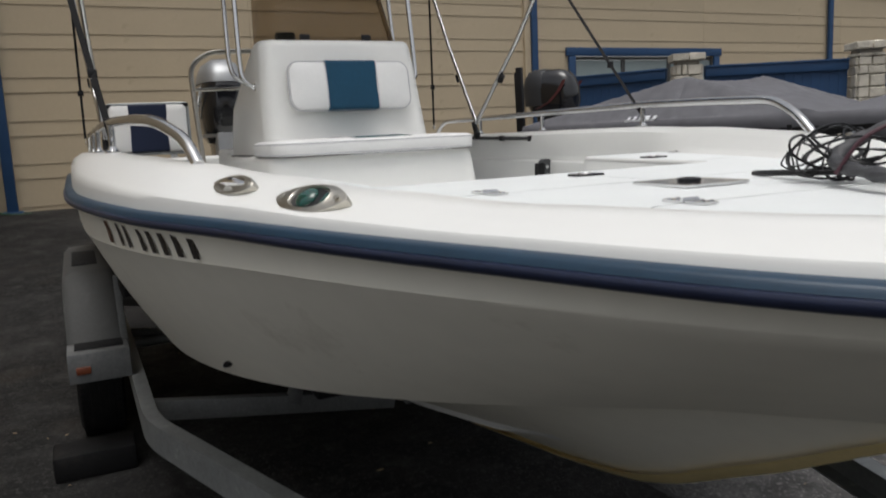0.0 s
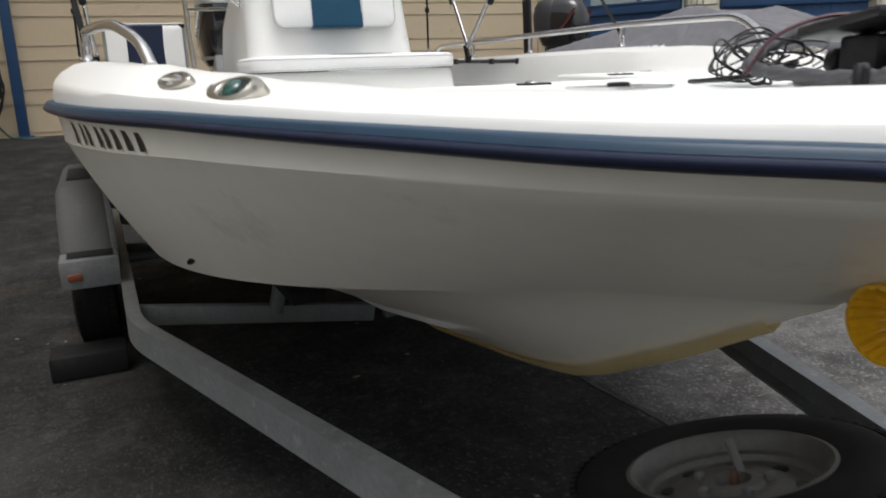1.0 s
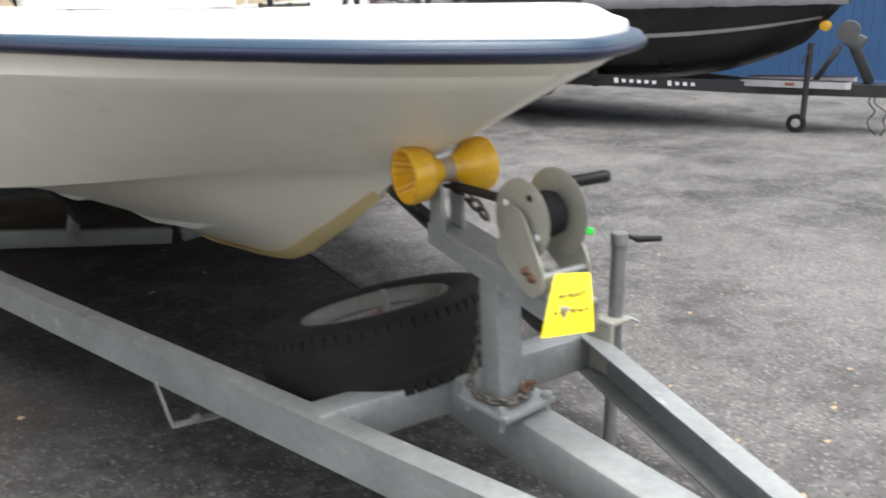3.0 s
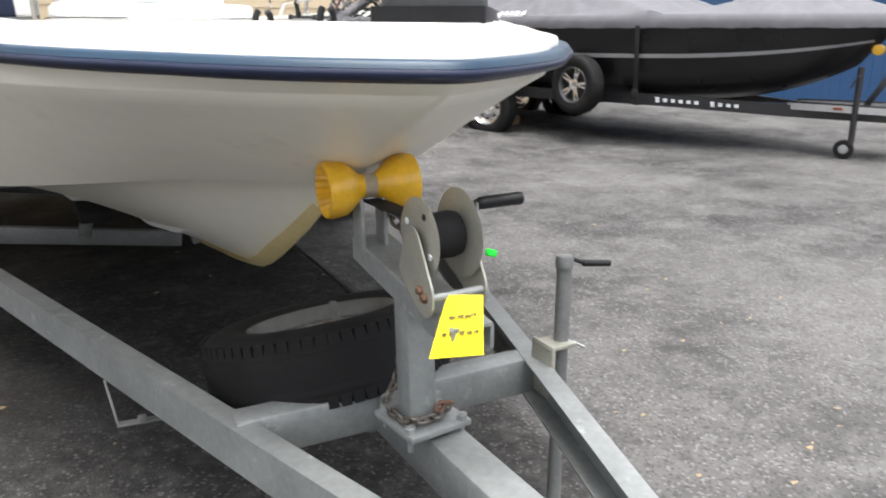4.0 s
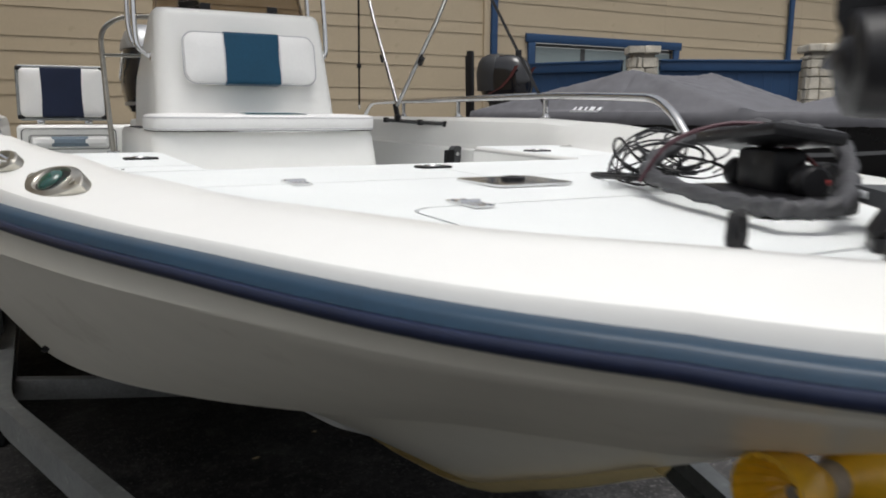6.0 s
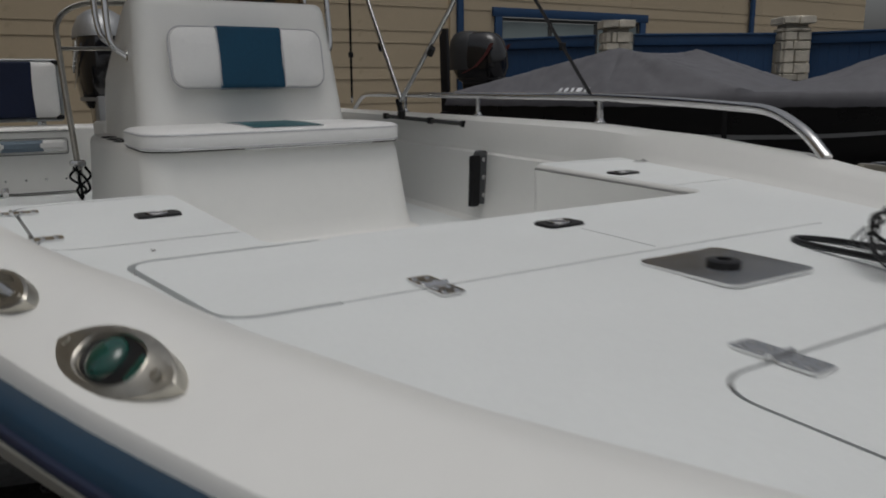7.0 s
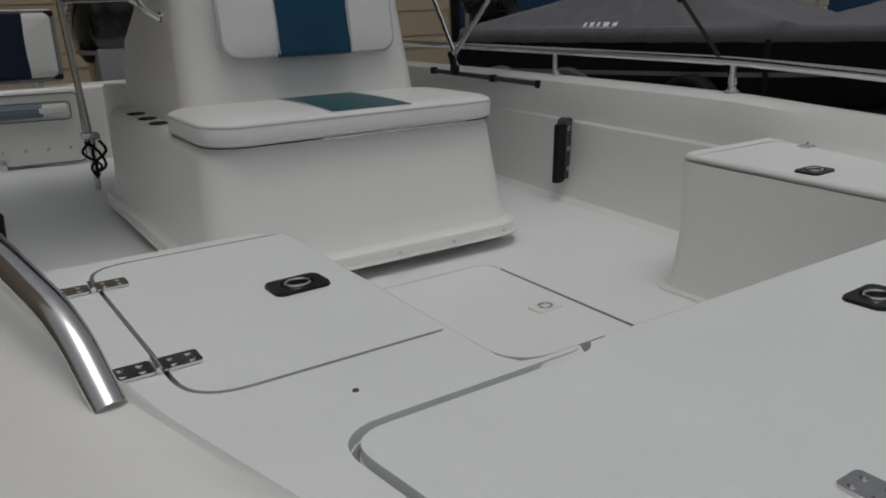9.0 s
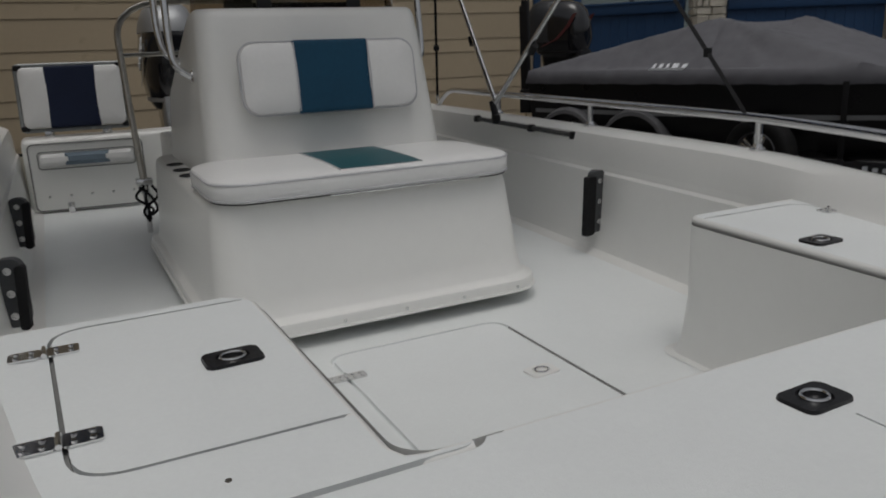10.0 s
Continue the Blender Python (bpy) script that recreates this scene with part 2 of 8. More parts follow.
# ---------------------------------------------------------------- mesh tools
def finish(name, bm, mat, smooth=True, angle=38):
    bmesh.ops.remove_doubles(bm, verts=bm.verts[:], dist=1e-6)
    bmesh.ops.recalc_face_normals(bm, faces=bm.faces[:])
    if smooth:
        lim = radians(angle)
        for f in bm.faces:
            f.smooth = True
        for e in bm.edges:
            if len(e.link_faces) == 2 and e.calc_face_angle(0) > lim:
                e.smooth = False
    me = bpy.data.meshes.new(name)
    bm.to_mesh(me)
    bm.free()
    me.materials.append(mat)
    return me


def part(name, bm, mat, parent, label="", smooth=True):
    ob = new(name, finish(name, bm, mat, smooth))
    ob.parent = parent
    if label:
        ob["label"] = label
    return ob


def empty(name, label, category, group="", at=(0, 0, 0)):
    ob = new(name)
    ob.location = at
    return tagged(ob, label, category, group)


def thing(name, bm, mat, label, category, group="", kind="", smooth=True):
    return tagged(new(name, finish(name, bm, mat, smooth)), label, category, group, kind)


def M(*a):
    return pose(*a)


def box(bm, c, s, m=None, bevel=0.0, segs=2):
    """A box of size s round c; m turns it about c."""
    r = bmesh.ops.create_cube(bm, size=1.0)
    vs = r["verts"]
    t = Matrix.Translation(c) @ (m or Matrix()) @ Matrix.Diagonal((*s, 1))
    bmesh.ops.transform(bm, matrix=t, verts=vs)
    if bevel:
        es = list({e for v in vs for e in v.link_edges})
        bmesh.ops.bevel(bm, geom=es, offset=bevel, segments=segs, profile=0.5, affect="EDGES")
    return bm


def cyl(bm, a, b, r, r2=None, seg=16, caps=True):
    a, b = Vector(a), Vector(b)
    d = b - a
    t = Matrix.Translation((a + b) / 2) @ d.to_track_quat("Z", "Y").to_matrix().to_4x4()
    bmesh.ops.create_cone(bm, cap_ends=caps, segments=seg, radius1=r, radius2=r if r2 is None else r2, depth=d.length, matrix=t)
    return bm


def lathe(bm, profile, m=None, seg=32, caps=True):
    """Turns (radius, height) pairs about z."""
    rings = []
    for r, z in profile:
        rings.append([bm.verts.new((r * math.cos(2 * math.pi * k / seg), r * math.sin(2 * math.pi * k / seg), z)) for k in range(seg)])
    for p, q in zip(rings, rings[1:]):
        for k in range(seg):
            bm.faces.new((p[k], p[(k + 1) % seg], q[(k + 1) % seg], q[k]))
    for ring, rad in ((rings[0], profile[0][0]), (rings[-1], profile[-1][0])):
        if caps and rad > 1e-5:
            bm.faces.new(ring)
    if m:
        bmesh.ops.transform(bm, matrix=m, verts=[v for ring in rings for v in ring])
    return bm


def smooth_path(pts, n=8):
    """Catmull-Rom through the points."""
    P = [Vector(p) for p in pts]
    P = [P[0] * 2 - P[1]] + P + [P[-1] * 2 - P[-2]]
    out = []
    for i in range(1, len(P) - 2):
        for k in range(n):
            t = k / n
            a, b, c, d = P[i - 1], P[i], P[i + 1], P[i + 2]
            out.append(0.5 * ((2 * b) + (c - a) * t + (2 * a - 5 * b + 4 * c - d) * t * t + (3 * b - a - 3 * c + d) * t ** 3))
    return out + [P[-2]]


def bent(pts, r=0.08, n=6):
    """A polyline with its corners rounded."""
    P = [Vector(p) for p in pts]
    out = [P[0]]
    for a, b, c in zip(P, P[1:], P[2:]):
        d1, d2 = (a - b), (c - b)
        k = min(r, d1.length * 0.48, d2.length * 0.48)
        p, q = b + d1.normalized() * k, b + d2.normalized() * k
        for i in range(n + 1):
            t = i / n
            out.append(p * (1 - t) ** 2 + b * 2 * t * (1 - t) + q * t * t)
    return out + [P[-1]]


def tube(bm, pts, r, seg=10, closed=False, flat=1.0, twist=0.0):
    """A round (or flattened) bar along the points."""
    P = [Vector(p) for p in pts]
    n = len(P)
    rings, up = [], Vector((0, 0, 1))
    for i, p in enumerate(P):
        d = (P[(i + 1) % n] - P[i - 1]) if closed else (P[min(i + 1, n - 1)] - P[max(i - 1, 0)])
        d.normalize()
        if abs(d.dot(up)) > 0.97:
            up = Vector((1, 0.2, 0)).normalized()
        s = d.cross(up).normalized()
        u = s.cross(d)
        up = u
        rad = r[i] if isinstance(r, (list, tuple)) else r
        a0 = twist * i
        rings.append([bm.verts.new(p + s * (rad * math.cos(2 * math.pi * k / seg + a0)) + u * (rad * flat * math.sin(2 * math.pi * k / seg + a0))) for k in range(seg)])
    for p, q in list(zip(rings, rings[1:])) + ([(rings[-1], rings[0])] if closed else []):
        for k in range(seg):
            bm.faces.new((p[k], p[(k + 1) % seg], q[(k + 1) % seg], q[k]))
    if not closed:
        bm.faces.new(rings[0])
        bm.faces.new(rings[-1])
    return bm


def beam(bm, a, b, w, h, bevel=0.006, up=(0, 0, 1)):
    """A square tube between two points: w wide, h high, its top along the line a-b."""
    a, b = Vector(a), Vector(b)
    d = (b - a).normalized()
    s = d.cross(Vector(up)).normalized()
    u = s.cross(d)
    m = Matrix((s, d, u)).transposed().to_4x4()
    return box(bm, (a + b) / 2 - u * h / 2, (w, (b - a).length, h), m, bevel, 2)


def grid(bm, rows, close_u=False):
    """Skins rows of points of equal count."""
    vs = [[bm.verts.new(p) for p in row] for row in rows]
    for p, q in zip(vs, vs[1:]):
        m = len(p)
        for k in range(m if close_u else m - 1):
            bm.faces.new((p[k], p[(k + 1) % m], q[(k + 1) % m], q[k]))
    return vs


def slab(bm, outline, z0, z1):
    """An upright prism on an outline of (x, y)."""
    lo = [bm.verts.new((x, y, z0)) for x, y in outline]
    hi = [bm.verts.new((x, y, z1)) for x, y in outline]
    bm.faces.new(hi)
    bm.faces.new(lo[::-1])
    n = len(lo)
    for k in range(n):
        bm.faces.new((lo[k], lo[(k + 1) % n], hi[(k + 1) % n], hi[k]))
    return bm


def rounded(x0, y0, x1, y1, r, n=6):
    """Outline of a rectangle with round corners; r: one radius, or four from (x0, y0) anticlockwise."""
    rs = r if isinstance(r, (list, tuple)) else [r] * 4
    out = []
    for (cx, cy, a0), q in zip(((x0, y0, 180), (x1, y0, 270), (x1, y1, 0), (x0, y1, 90)), rs):
        sx, sy = (1 if cx == x0 else -1), (1 if cy == y0 else -1)
        if q <= 0:
            out.append((cx, cy))
            continue
        for k in range(n + 1):
            a = radians(a0 + 90 * k / n)
            out.append((cx + sx * q + q * math.cos(a), cy + sy * q + q * math.sin(a)))
    return out


def pillow(bm, w, h, d, r=0.05, edge=0.02, m=None, n=8, dome=1.0):
    """A padded panel in the xy plane: w by h, d thick, softly domed, with round corners."""
    def ring(inset, z):
        o = rounded(-w / 2 + inset, -h / 2 + inset, w / 2 - inset, h / 2 - inset, max(0.004, r - inset), n)
        return [Vector((x, y, z)) for x, y in o]
    rows = [ring(edge * 0.5, 0), ring(0, edge * 0.4), ring(0, d - edge), ring(edge * 0.3, d - edge * 0.3), ring(edge, d), ring(edge * 2.2, d + 0.004 * dome), ring(min(w, h) * 0.3, d + 0.008 * dome)]
    vs = grid(bm, rows, True)
    bm.faces.new(vs[-1])
    bm.faces.new(vs[0][::-1])
    if m:
        bmesh.ops.transform(bm, matrix=m, verts=[v for row in vs for v in row])
    return bm


def lerp_table(tab, y):
    for (a, b), (c, d) in zip(tab, tab[1:]):
        if y <= c:
            t = 0 if c == a else max(0.0, (y - a) / (c - a))
            t = t * t * (3 - 2 * t)
            return b + (d - b) * t
    return tab[-1][1]


def baked(ob, cutters):
    """Cuts the cutters out of ob's mesh and removes them."""
    for c in cutters:
        k = ob.modifiers.new("cut", "BOOLEAN")
        k.object, k.operation, k.solver = c, "DIFFERENCE", "EXACT"
    bpy.context.view_layer.update()
    me = bpy.data.meshes.new_from_object(ob.evaluated_get(bpy.context.evaluated_depsgraph_get()))
    ob.modifiers.clear()
    ob.data = me
    for c in cutters:
        bpy.data.objects.remove(c)


# ---------------------------------------------------------------- setting: ground
def ground_z(x, y):
    """The lot is level round the trailer and rises gently to the building."""
    t = min(1.0, max(0.0, (y - 3.6) / 7.2))
    k = min(1.0, max(0.0, (4.5 - x) / 4.0))
    return 0.60 * t * t * (3 - 2 * t) * (0.42 + 0.58 * k)


bm = bmesh.new()
xs = [-300, -80, -30] + [-14 + 0.8 * k for k in range(46)] + [30, 80, 300]
ys = [-300, -80, -30] + [-12 + 0.8 * k for k in range(36)] + [30, 80, 300]
grid(bm, [[(x, y, ground_z(x, y)) for x in xs] for y in ys])
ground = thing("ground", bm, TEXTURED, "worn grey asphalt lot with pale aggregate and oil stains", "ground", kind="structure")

bm = bmesh.new()
ck = smooth_path([(0.78, 3.4, 0.001), (0.70, 2.3, 0.001), (0.675, 1.56, 0.001), (0.655, 0.9, 0.001), (0.69, 0.4, 0.001), (0.67, -0.2, 0.001)], 10)
random.seed(5)
for a, b in zip(ck, ck[1:]):
    w = 0.004 + 0.006 * random.random()
    d = (b - a).normalized().cross(Vector((0, 0, 1)))
    bm.faces.new([bm.verts.new(p + Vector((0, 0, 0.003))) for p in (a - d * w, a + d * w, b + d * w, b - d * w)])
thing("asphalt_crack", bm, BLACK, "thin dark crack running across the asphalt", "crack", kind="structure")

# fallen leaves and pale chips on the asphalt
bm = bmesh.new()
random.seed(11)
for k in range(150):
    x, y = random.uniform(-3.2, 5.5), random.uniform(-2.2, 4.5)
    r, a = random.uniform(0.006, 0.018), random.uniform(0, 6.28)
    z = ground_z(x, y) + 0.004
    pts = [bm.verts.new((x + r * q * math.cos(a + t), y + 0.6 * r * q * math.sin(a + t), z + random.uniform(0, 0.006))) for t, q in ((0, 1.3), (1.3, 0.7), (2.6, 1.0), (3.7, 0.8), (5, 0.9))]
    bm.faces.new(pts)
thing("fallen_leaves", bm, material("dry_leaf_litter", (0.30, 0.22, 0.13), 0.8, vary=0.4, scale=3), "scattered dry leaf bits and pale chips on the asphalt", "leaf litter", kind="stuff")

# ---------------------------------------------------------------- setting: building
WALL_Y, EXPO = 11.0, 0.255


def siding_wall(name, x0, x1, z0, z1, label, holes=()):
    bm = bmesh.new()
    cuts = [(x0, x1)]
    if holes:
        hx0, hx1, hz0, hz1 = holes[0]
        for a, b, c, d in ((x0, hx0, z0, z1), (hx1, x1, z0, z1), (hx0, hx1, z0, hz0), (hx0, hx1, hz1, z1)):
            box(bm, ((a + b) / 2, WALL_Y + 0.1, (c + d) / 2), (b - a, 0.16, d - c))
    else:
        box(bm, ((x0 + x1) / 2, WALL_Y + 0.1, (z0 + z1) / 2), (x1 - x0, 0.16, z1 - z0))
    wall = thing(name, bm, TAN, label, "wall", kind="structure", smooth=False)
    shared = {}
    random.seed(len(name) + int(x1))

    def board(a, b, z, hh):
        key = (round(b - a, 2), hh)
        if key not in shared:
            q = bmesh.new()
            h, L = hh + 0.02, (b - a) - 0.004
            prof = [(0.012, 0), (-0.0105, 0), (-0.0095, 0.008), (0.002, h), (0.012, h)]
            rows = [[Vector((sx * L / 2, py, pz)) for py, pz in prof] for sx in (-1, 1)]
            vs = grid(q, rows, True)
            q.faces.new(vs[0])
            q.faces.new(vs[1][::-1])
            shared[key] = finish("siding_board", q, TAN, smooth=False)
        ob = new("siding_board", shared[key])
        ob.location = ((a + b) / 2, WALL_Y + 0.006, z)
        ob.parent = wall

    row = 0
    z = z0
    while z < z1 - 0.05:
        hh = 0.205 if row % 2 == 0 else 0.405
        spans = [(x0, x1)]
        if holes:
            hx0, hx1, hz0, hz1 = holes[0]
            if z + hh > hz0 and z < hz1:
                spans = [(x0, hx0), (hx1, x1)]
        for a, b in spans:
            step = 4.8
            n = max(1, round((b - a) / step))
            for k in range(n):
                board(a + (b - a) * k / n, a + (b - a) * (k + 1) / n, z, hh)
        z += hh
        row += 1
    return wall


siding_wall("wall_north", -14.0, 6.62, 0.456, 5.6, "tan painted lap siding wall of a long building")
WIN = (7.62, 11.32, 1.72, 2.86)
siding_wall("wall_east", 6.74, 19.6, -0.154, 5.6, "tan painted lap siding wall with a blue-trimmed window", holes=[WIN])

# tan wall out of view, added to block sky light from starboard
bm = bmesh.new()
box(bm, (-3.3, 5.9, 2.9), (0.2, 9.0, 5.6))
thing("wall_west", bm, TAN, "unseen tan painted wall added to shade the starboard side", "wall", kind="structure", smooth=False)


def trim_piece(name, c, s, mat, label, cat="trim", bevel=0.006):
    bm = bmesh.new()
    box(bm, c, s, bevel=bevel)
    return thing(name, bm, mat, label, cat, kind="structure")


trim_piece("trim", (6.60, WALL_Y - 0.02, 2.9), (0.13, 0.07, 5.4), TAN, "tan corner board between siding walls")
trim_piece("roof_edge", (2.8, WALL_Y - 0.15, 5.7), (33.6, 0.7, 0.22), BLUEP, "blue painted eave board along the roof edge")


def downspout(x, z0, z1, name="downspout"):
    e = empty(name, "blue painted rectangular metal downspout on the siding", "downspout", "downspouts on the wall", (x, WALL_Y - 0.08, z0))
    bm = bmesh.new()
    box(bm, (0, 0, (z1 - z0) / 2), (0.125, 0.075, z1 - z0), bevel=0.014)
    part("pipe", bm, BLUEP, e)
    for z in (0.5, 2.2, 3.9):
        bm = bmesh.new()
        box(bm, (0, 0.012, z), (0.13, 0.06, 0.035), bevel=0.004)
        part("bracket", bm, BLUEP, e)
    return e


downspout(6.73, 0.05, 5.5)
downspout(14.85, 0.05, 5.5)
e = empty("door_post", "blue painted steel post standing against the siding", "post", at=(-2.12, WALL_Y - 0.12, 0.58))
bm = bmesh.new()
box(bm, (0, 0, 2.4), (0.14, 0.12, 4.8), bevel=0.012)
part("post", bm, BLUEP, e)
bm = bmesh.new()
box(bm, (0, 0, 0.02), (0.26, 0.2, 0.04), bevel=0.006)
part("base_plate", bm, BLUEP, e)

# garden hose hung beside the post
e = empty("hose_reel", "coiled dark garden hose hung on the wall", "hose", at=(-2.62, WALL_Y - 0.12, 1.35))
random.seed(3)
pts = []
for k in range(150):
    a = k / 150 * 2 * math.pi * 5
    r = 0.36 + 0.05 * math.sin(k * 0.37) + 0.03 * random.random()
    pts.append((r * 0.8 * math.cos(a), -0.04 + 0.05 * math.sin(k * 0.21), r * 1.25 * math.sin(a)))
bm = bmesh.new()
tube(bm, pts, 0.016, 8)
part("hose_coil", bm, BLACK, e)
bm = bmesh.new()
tube(bm, smooth_path([(0.1, -0.03, -0.4), (0.3, -0.1, -0.7), (0.5, -0.3, -0.75), (0.75, -0.35, -0.75)], 6), 0.016, 8)
part("hose_end", bm, material("green_hose", (0.02, 0.06, 0.03), 0.5), e)
bm = bmesh.new()
box(bm, (0, 0.05, 0.35), (0.16, 0.1, 0.06), bevel=0.01)
part("hanger", bm, BLACK, e)


def window_unit():
    x0, x1, z0, z1 = WIN
    e = empty("window_1", "wide aluminium window with a blue painted surround", "window", at=(0, WALL_Y - 0.03, 0))
    e["kind"] = "structure"
    for c, s in ((((x0 + x1) / 2, -0.01, z1 + 0.02), (x1 - x0 + 0.3, 0.06, 0.16)), (((x0 + x1) / 2, -0.01, z0 - 0.02), (x1 - x0 + 0.3, 0.06, 0.16)), ((x0 - 0.02, -0.008, (z0 + z1) / 2), (0.15, 0.055, z1 - z0 - 0.12)), ((x1 + 0.02, -0.008, (z0 + z1) / 2), (0.15, 0.055, z1 - z0 - 0.12))):
        bm = bmesh.new()
        box(bm, c, s, bevel=0.005)
        part("window_surround", bm, BLUEP, e)
    n = 3
    for k in range(n):
        a = x0 + 0.06 + (x1 - x0 - 0.12) * k / n
        b = x0 + 0.06 + (x1 - x0 - 0.12) * (k + 1) / n
        bm = bmesh.new()
        for c, s in ((((a + b) / 2, 0.05, z1 - 0.10), (b - a, 0.04, 0.05)), (((a + b) / 2, 0.05, z0 + 0.10), (b - a, 0.04, 0.05)), ((a + 0.025, 0.05, (z0 + z1) / 2), (0.045, 0.04, z1 - z0 - 0.26)), ((b - 0.025, 0.05, (z0 + z1) / 2), (0.045, 0.04, z1 - z0 - 0.26))):
            box(bm, c, s, bevel=0.003)
        fr = part("sash", bm, ALU, e)
        bm = bmesh.new()
        box(bm, ((a + b) / 2, 0.055, (z0 + z1) / 2), (b - a - 0.09, 0.012, z1 - z0 - 0.28))
        part("pane", bm, PANE, fr)
    return e


window_unit()


# ---------------------------------------------------------------- setting: fence and pillars
def fence_run(a, b, h, label):
    a, b = Vector((*a, 0)), Vector((*b, 0))
    d = b - a
    L = d.length
    ang = math.degrees(math.atan2(d.y, d.x))
    e = empty("fence", label, "fence", "fence panels", a)
    e.matrix_world = Matrix.Translation(a) @ pose(0, 0, 0, 0, 0, ang)
    n = int(L / 0.14)
    bm = bmesh.new()
    box(bm, (0, 0, (h - 0.16) / 2), (L / n - 0.0005, 0.022, h - 0.18), bevel=0.004, segs=1)
    me = finish("plank", bm, BLUEP, smooth=False)
    for k in range(n):
        ob = new("plank", me)
        ob.location = ((k + 0.5) * L / n, 0.002 * (k % 3), 0.05)
        ob.parent = e
    for z, s in ((h - 0.07, (L, 0.11, 0.15)), (h + 0.02, (L, 0.16, 0.035))):
        bm = bmesh.new()
        box(bm, (L / 2, -0.01, z), s, bevel=0.006)
        part("cap_rail", bm, BLUEP, e)
    bm = bmesh.new()
    box(bm, (L / 2, -0.005, 0.09), (L, 0.06, 0.14), bevel=0.006)
    part("bottom_rail", bm, BLUEP, e)
    return e


def pillar(x, y, ang, h):
    e = empty("stone_pillar", "pale limestone pillar of rough blocks with a flat cap", "pillar", "stone pillars")
    e.matrix_world = Matrix.Translation((x, y, 0)) @ pose(0, 0, 0, 0, 0, ang)
    w = 0.40
    bm = bmesh.new()
    box(bm, (0, 0, h / 2), (w - 0.05, w - 0.05, h))
    part("mortar_core", bm, MORTAR, e, smooth=False)
    random.seed(int(x * 10))
    meshes = {}
    z = 0.0
    while z < h - 0.12:
        rh = random.choice((0.11, 0.14, 0.17, 0.2))
        rh = min(rh, h - 0.1 - z)
        if rh < 0.05:
            break
        for side in range(4):
            cuts = sorted([0.0, 1.0] + [random.uniform(0.3, 0.7)] + ([random.uniform(0.1, 0.25)] if random.random() < 0.3 else []))
            for u, v in zip(cuts, cuts[1:]):
                wid = round((v - u) * w - 0.012, 2)
                if wid < 0.04:
                    continue
                key = (wid, rh)
                if key not in meshes:
                    q = bmesh.new()
                    box(q, (0, 0, 0), (wid, 0.06, rh - 0.014), bevel=0.012, segs=1)
                    for vv in q.verts:
                        vv.co += Vector((random.uniform(-1, 1), random.uniform(-1, 1), random.uniform(-1, 1))) * 0.006
                    meshes[key] = finish("stone", q, STONE, smooth=False)
                ob = new("stone", meshes[key])
                ob.matrix_world = pose(0, 0, 0, 0, 0, 90 * side) @ Matrix.Translation(((u + v) / 2 * w - w / 2, -w / 2 + random.uniform(-0.012, 0.006), z + rh / 2))
                ob.parent = e
        z += rh
    for k in (-1, 1):
        bm = bmesh.new()
        box(bm, (k * 0.13, 0, h + 0.02), (0.255, 0.54, 0.12), bevel=0.02, segs=2)
        for vv in bm.verts:
            vv.co += Vector((random.uniform(-1, 1), random.uniform(-1, 1), random.uniform(-1, 1))) * 0.006
        part("cap_stone", bm, STONE, e, smooth=False)
    return e


P1, P2, P3 = (8.0, 8.32), (10.5, 6.90), (12.6, 2.6)
fence_run((6.75, 10.7), (P1[0] - 0.2, P1[1] + 0.25), 2.30, "blue painted board fence beside the building")
fence_run((P1[0] + 0.25, P1[1] - 0.15), (P2[0] - 0.25, P2[1] + 0.15), 2.30, "blue painted board fence between stone pillars")
fence_run((P2[0] + 0.2, P2[1] - 0.2), (P3[0] - 0.1, P3[1] + 0.2), 2.30, "blue painted board fence behind the covered boat")
fence_run((P3[0] + 0.05, P3[1] - 0.3), (P3[0] + 1.2, -3.2), 2.30, "blue painted board fence along the lot")
pillar(*P1, -33, 2.46)
pillar(*P2, -33, 2.5)
pillar(*P3, -60, 2.5)


# ---------------------------------------------------------------- the boat: lines
def mid(y):
    """The boat's centre line: she lies a degree and a half off the square."""
    return -0.115 + 0.033 * (y + 1.2)


def sup(y, y0, L, X0, a, b):
    u = min(1.0, max(0.0, (y - y0) / L))
    return X0 * max(1 - (1 - u) ** a, 0.0) ** (1 / b)


def rail_w(y):
    v = y + 1.425
    w = sup(y, -1.425, 2.816, 1.145, 1.902, 1.927) + 0.142 * (1 - (1 - min(max(v / 4, 0), 1)) ** 2)
    w = w + (mid(y) + 0.01) * min(1, v / 0.3)
    return max(0.0, w * (1 - 0.6 * math.exp(-max(v, 0.0) / 0.10)))


def star(y):
    """How far the starboard bow lies inside the port one's mirror image."""
    a, b = min(1.0, max(0.0, (y + 1.1) / 0.5)), min(1.0, max(0.0, (0.40 - y) / 0.5))
    return 0.036 * a * a * (3 - 2 * a) * b * b * (3 - 2 * b)


def rail_z(y):
    v = min(max(y + 1.425, 0), 4)
    return 1.226 + 0.031 * v - 0.007 * v * v


def knuckle(y):
    """A crease just under the rail and a little inside it."""
    v = min(2.6, max(0.0, y + 1.425))
    w = rail_w(y - 0.045 * math.exp(-v / 0.9)) - 0.018 * min(1.0, v / 0.3)
    w *= 1 - 0.55 * math.exp(-max(0.0, y + 1.382) / 0.08)
    return max(0.0, w), rail_z(y) - (0.016 + 0.030 * v + 0.0002 * v * v + 0.008 * math.exp(-v / 0.3))


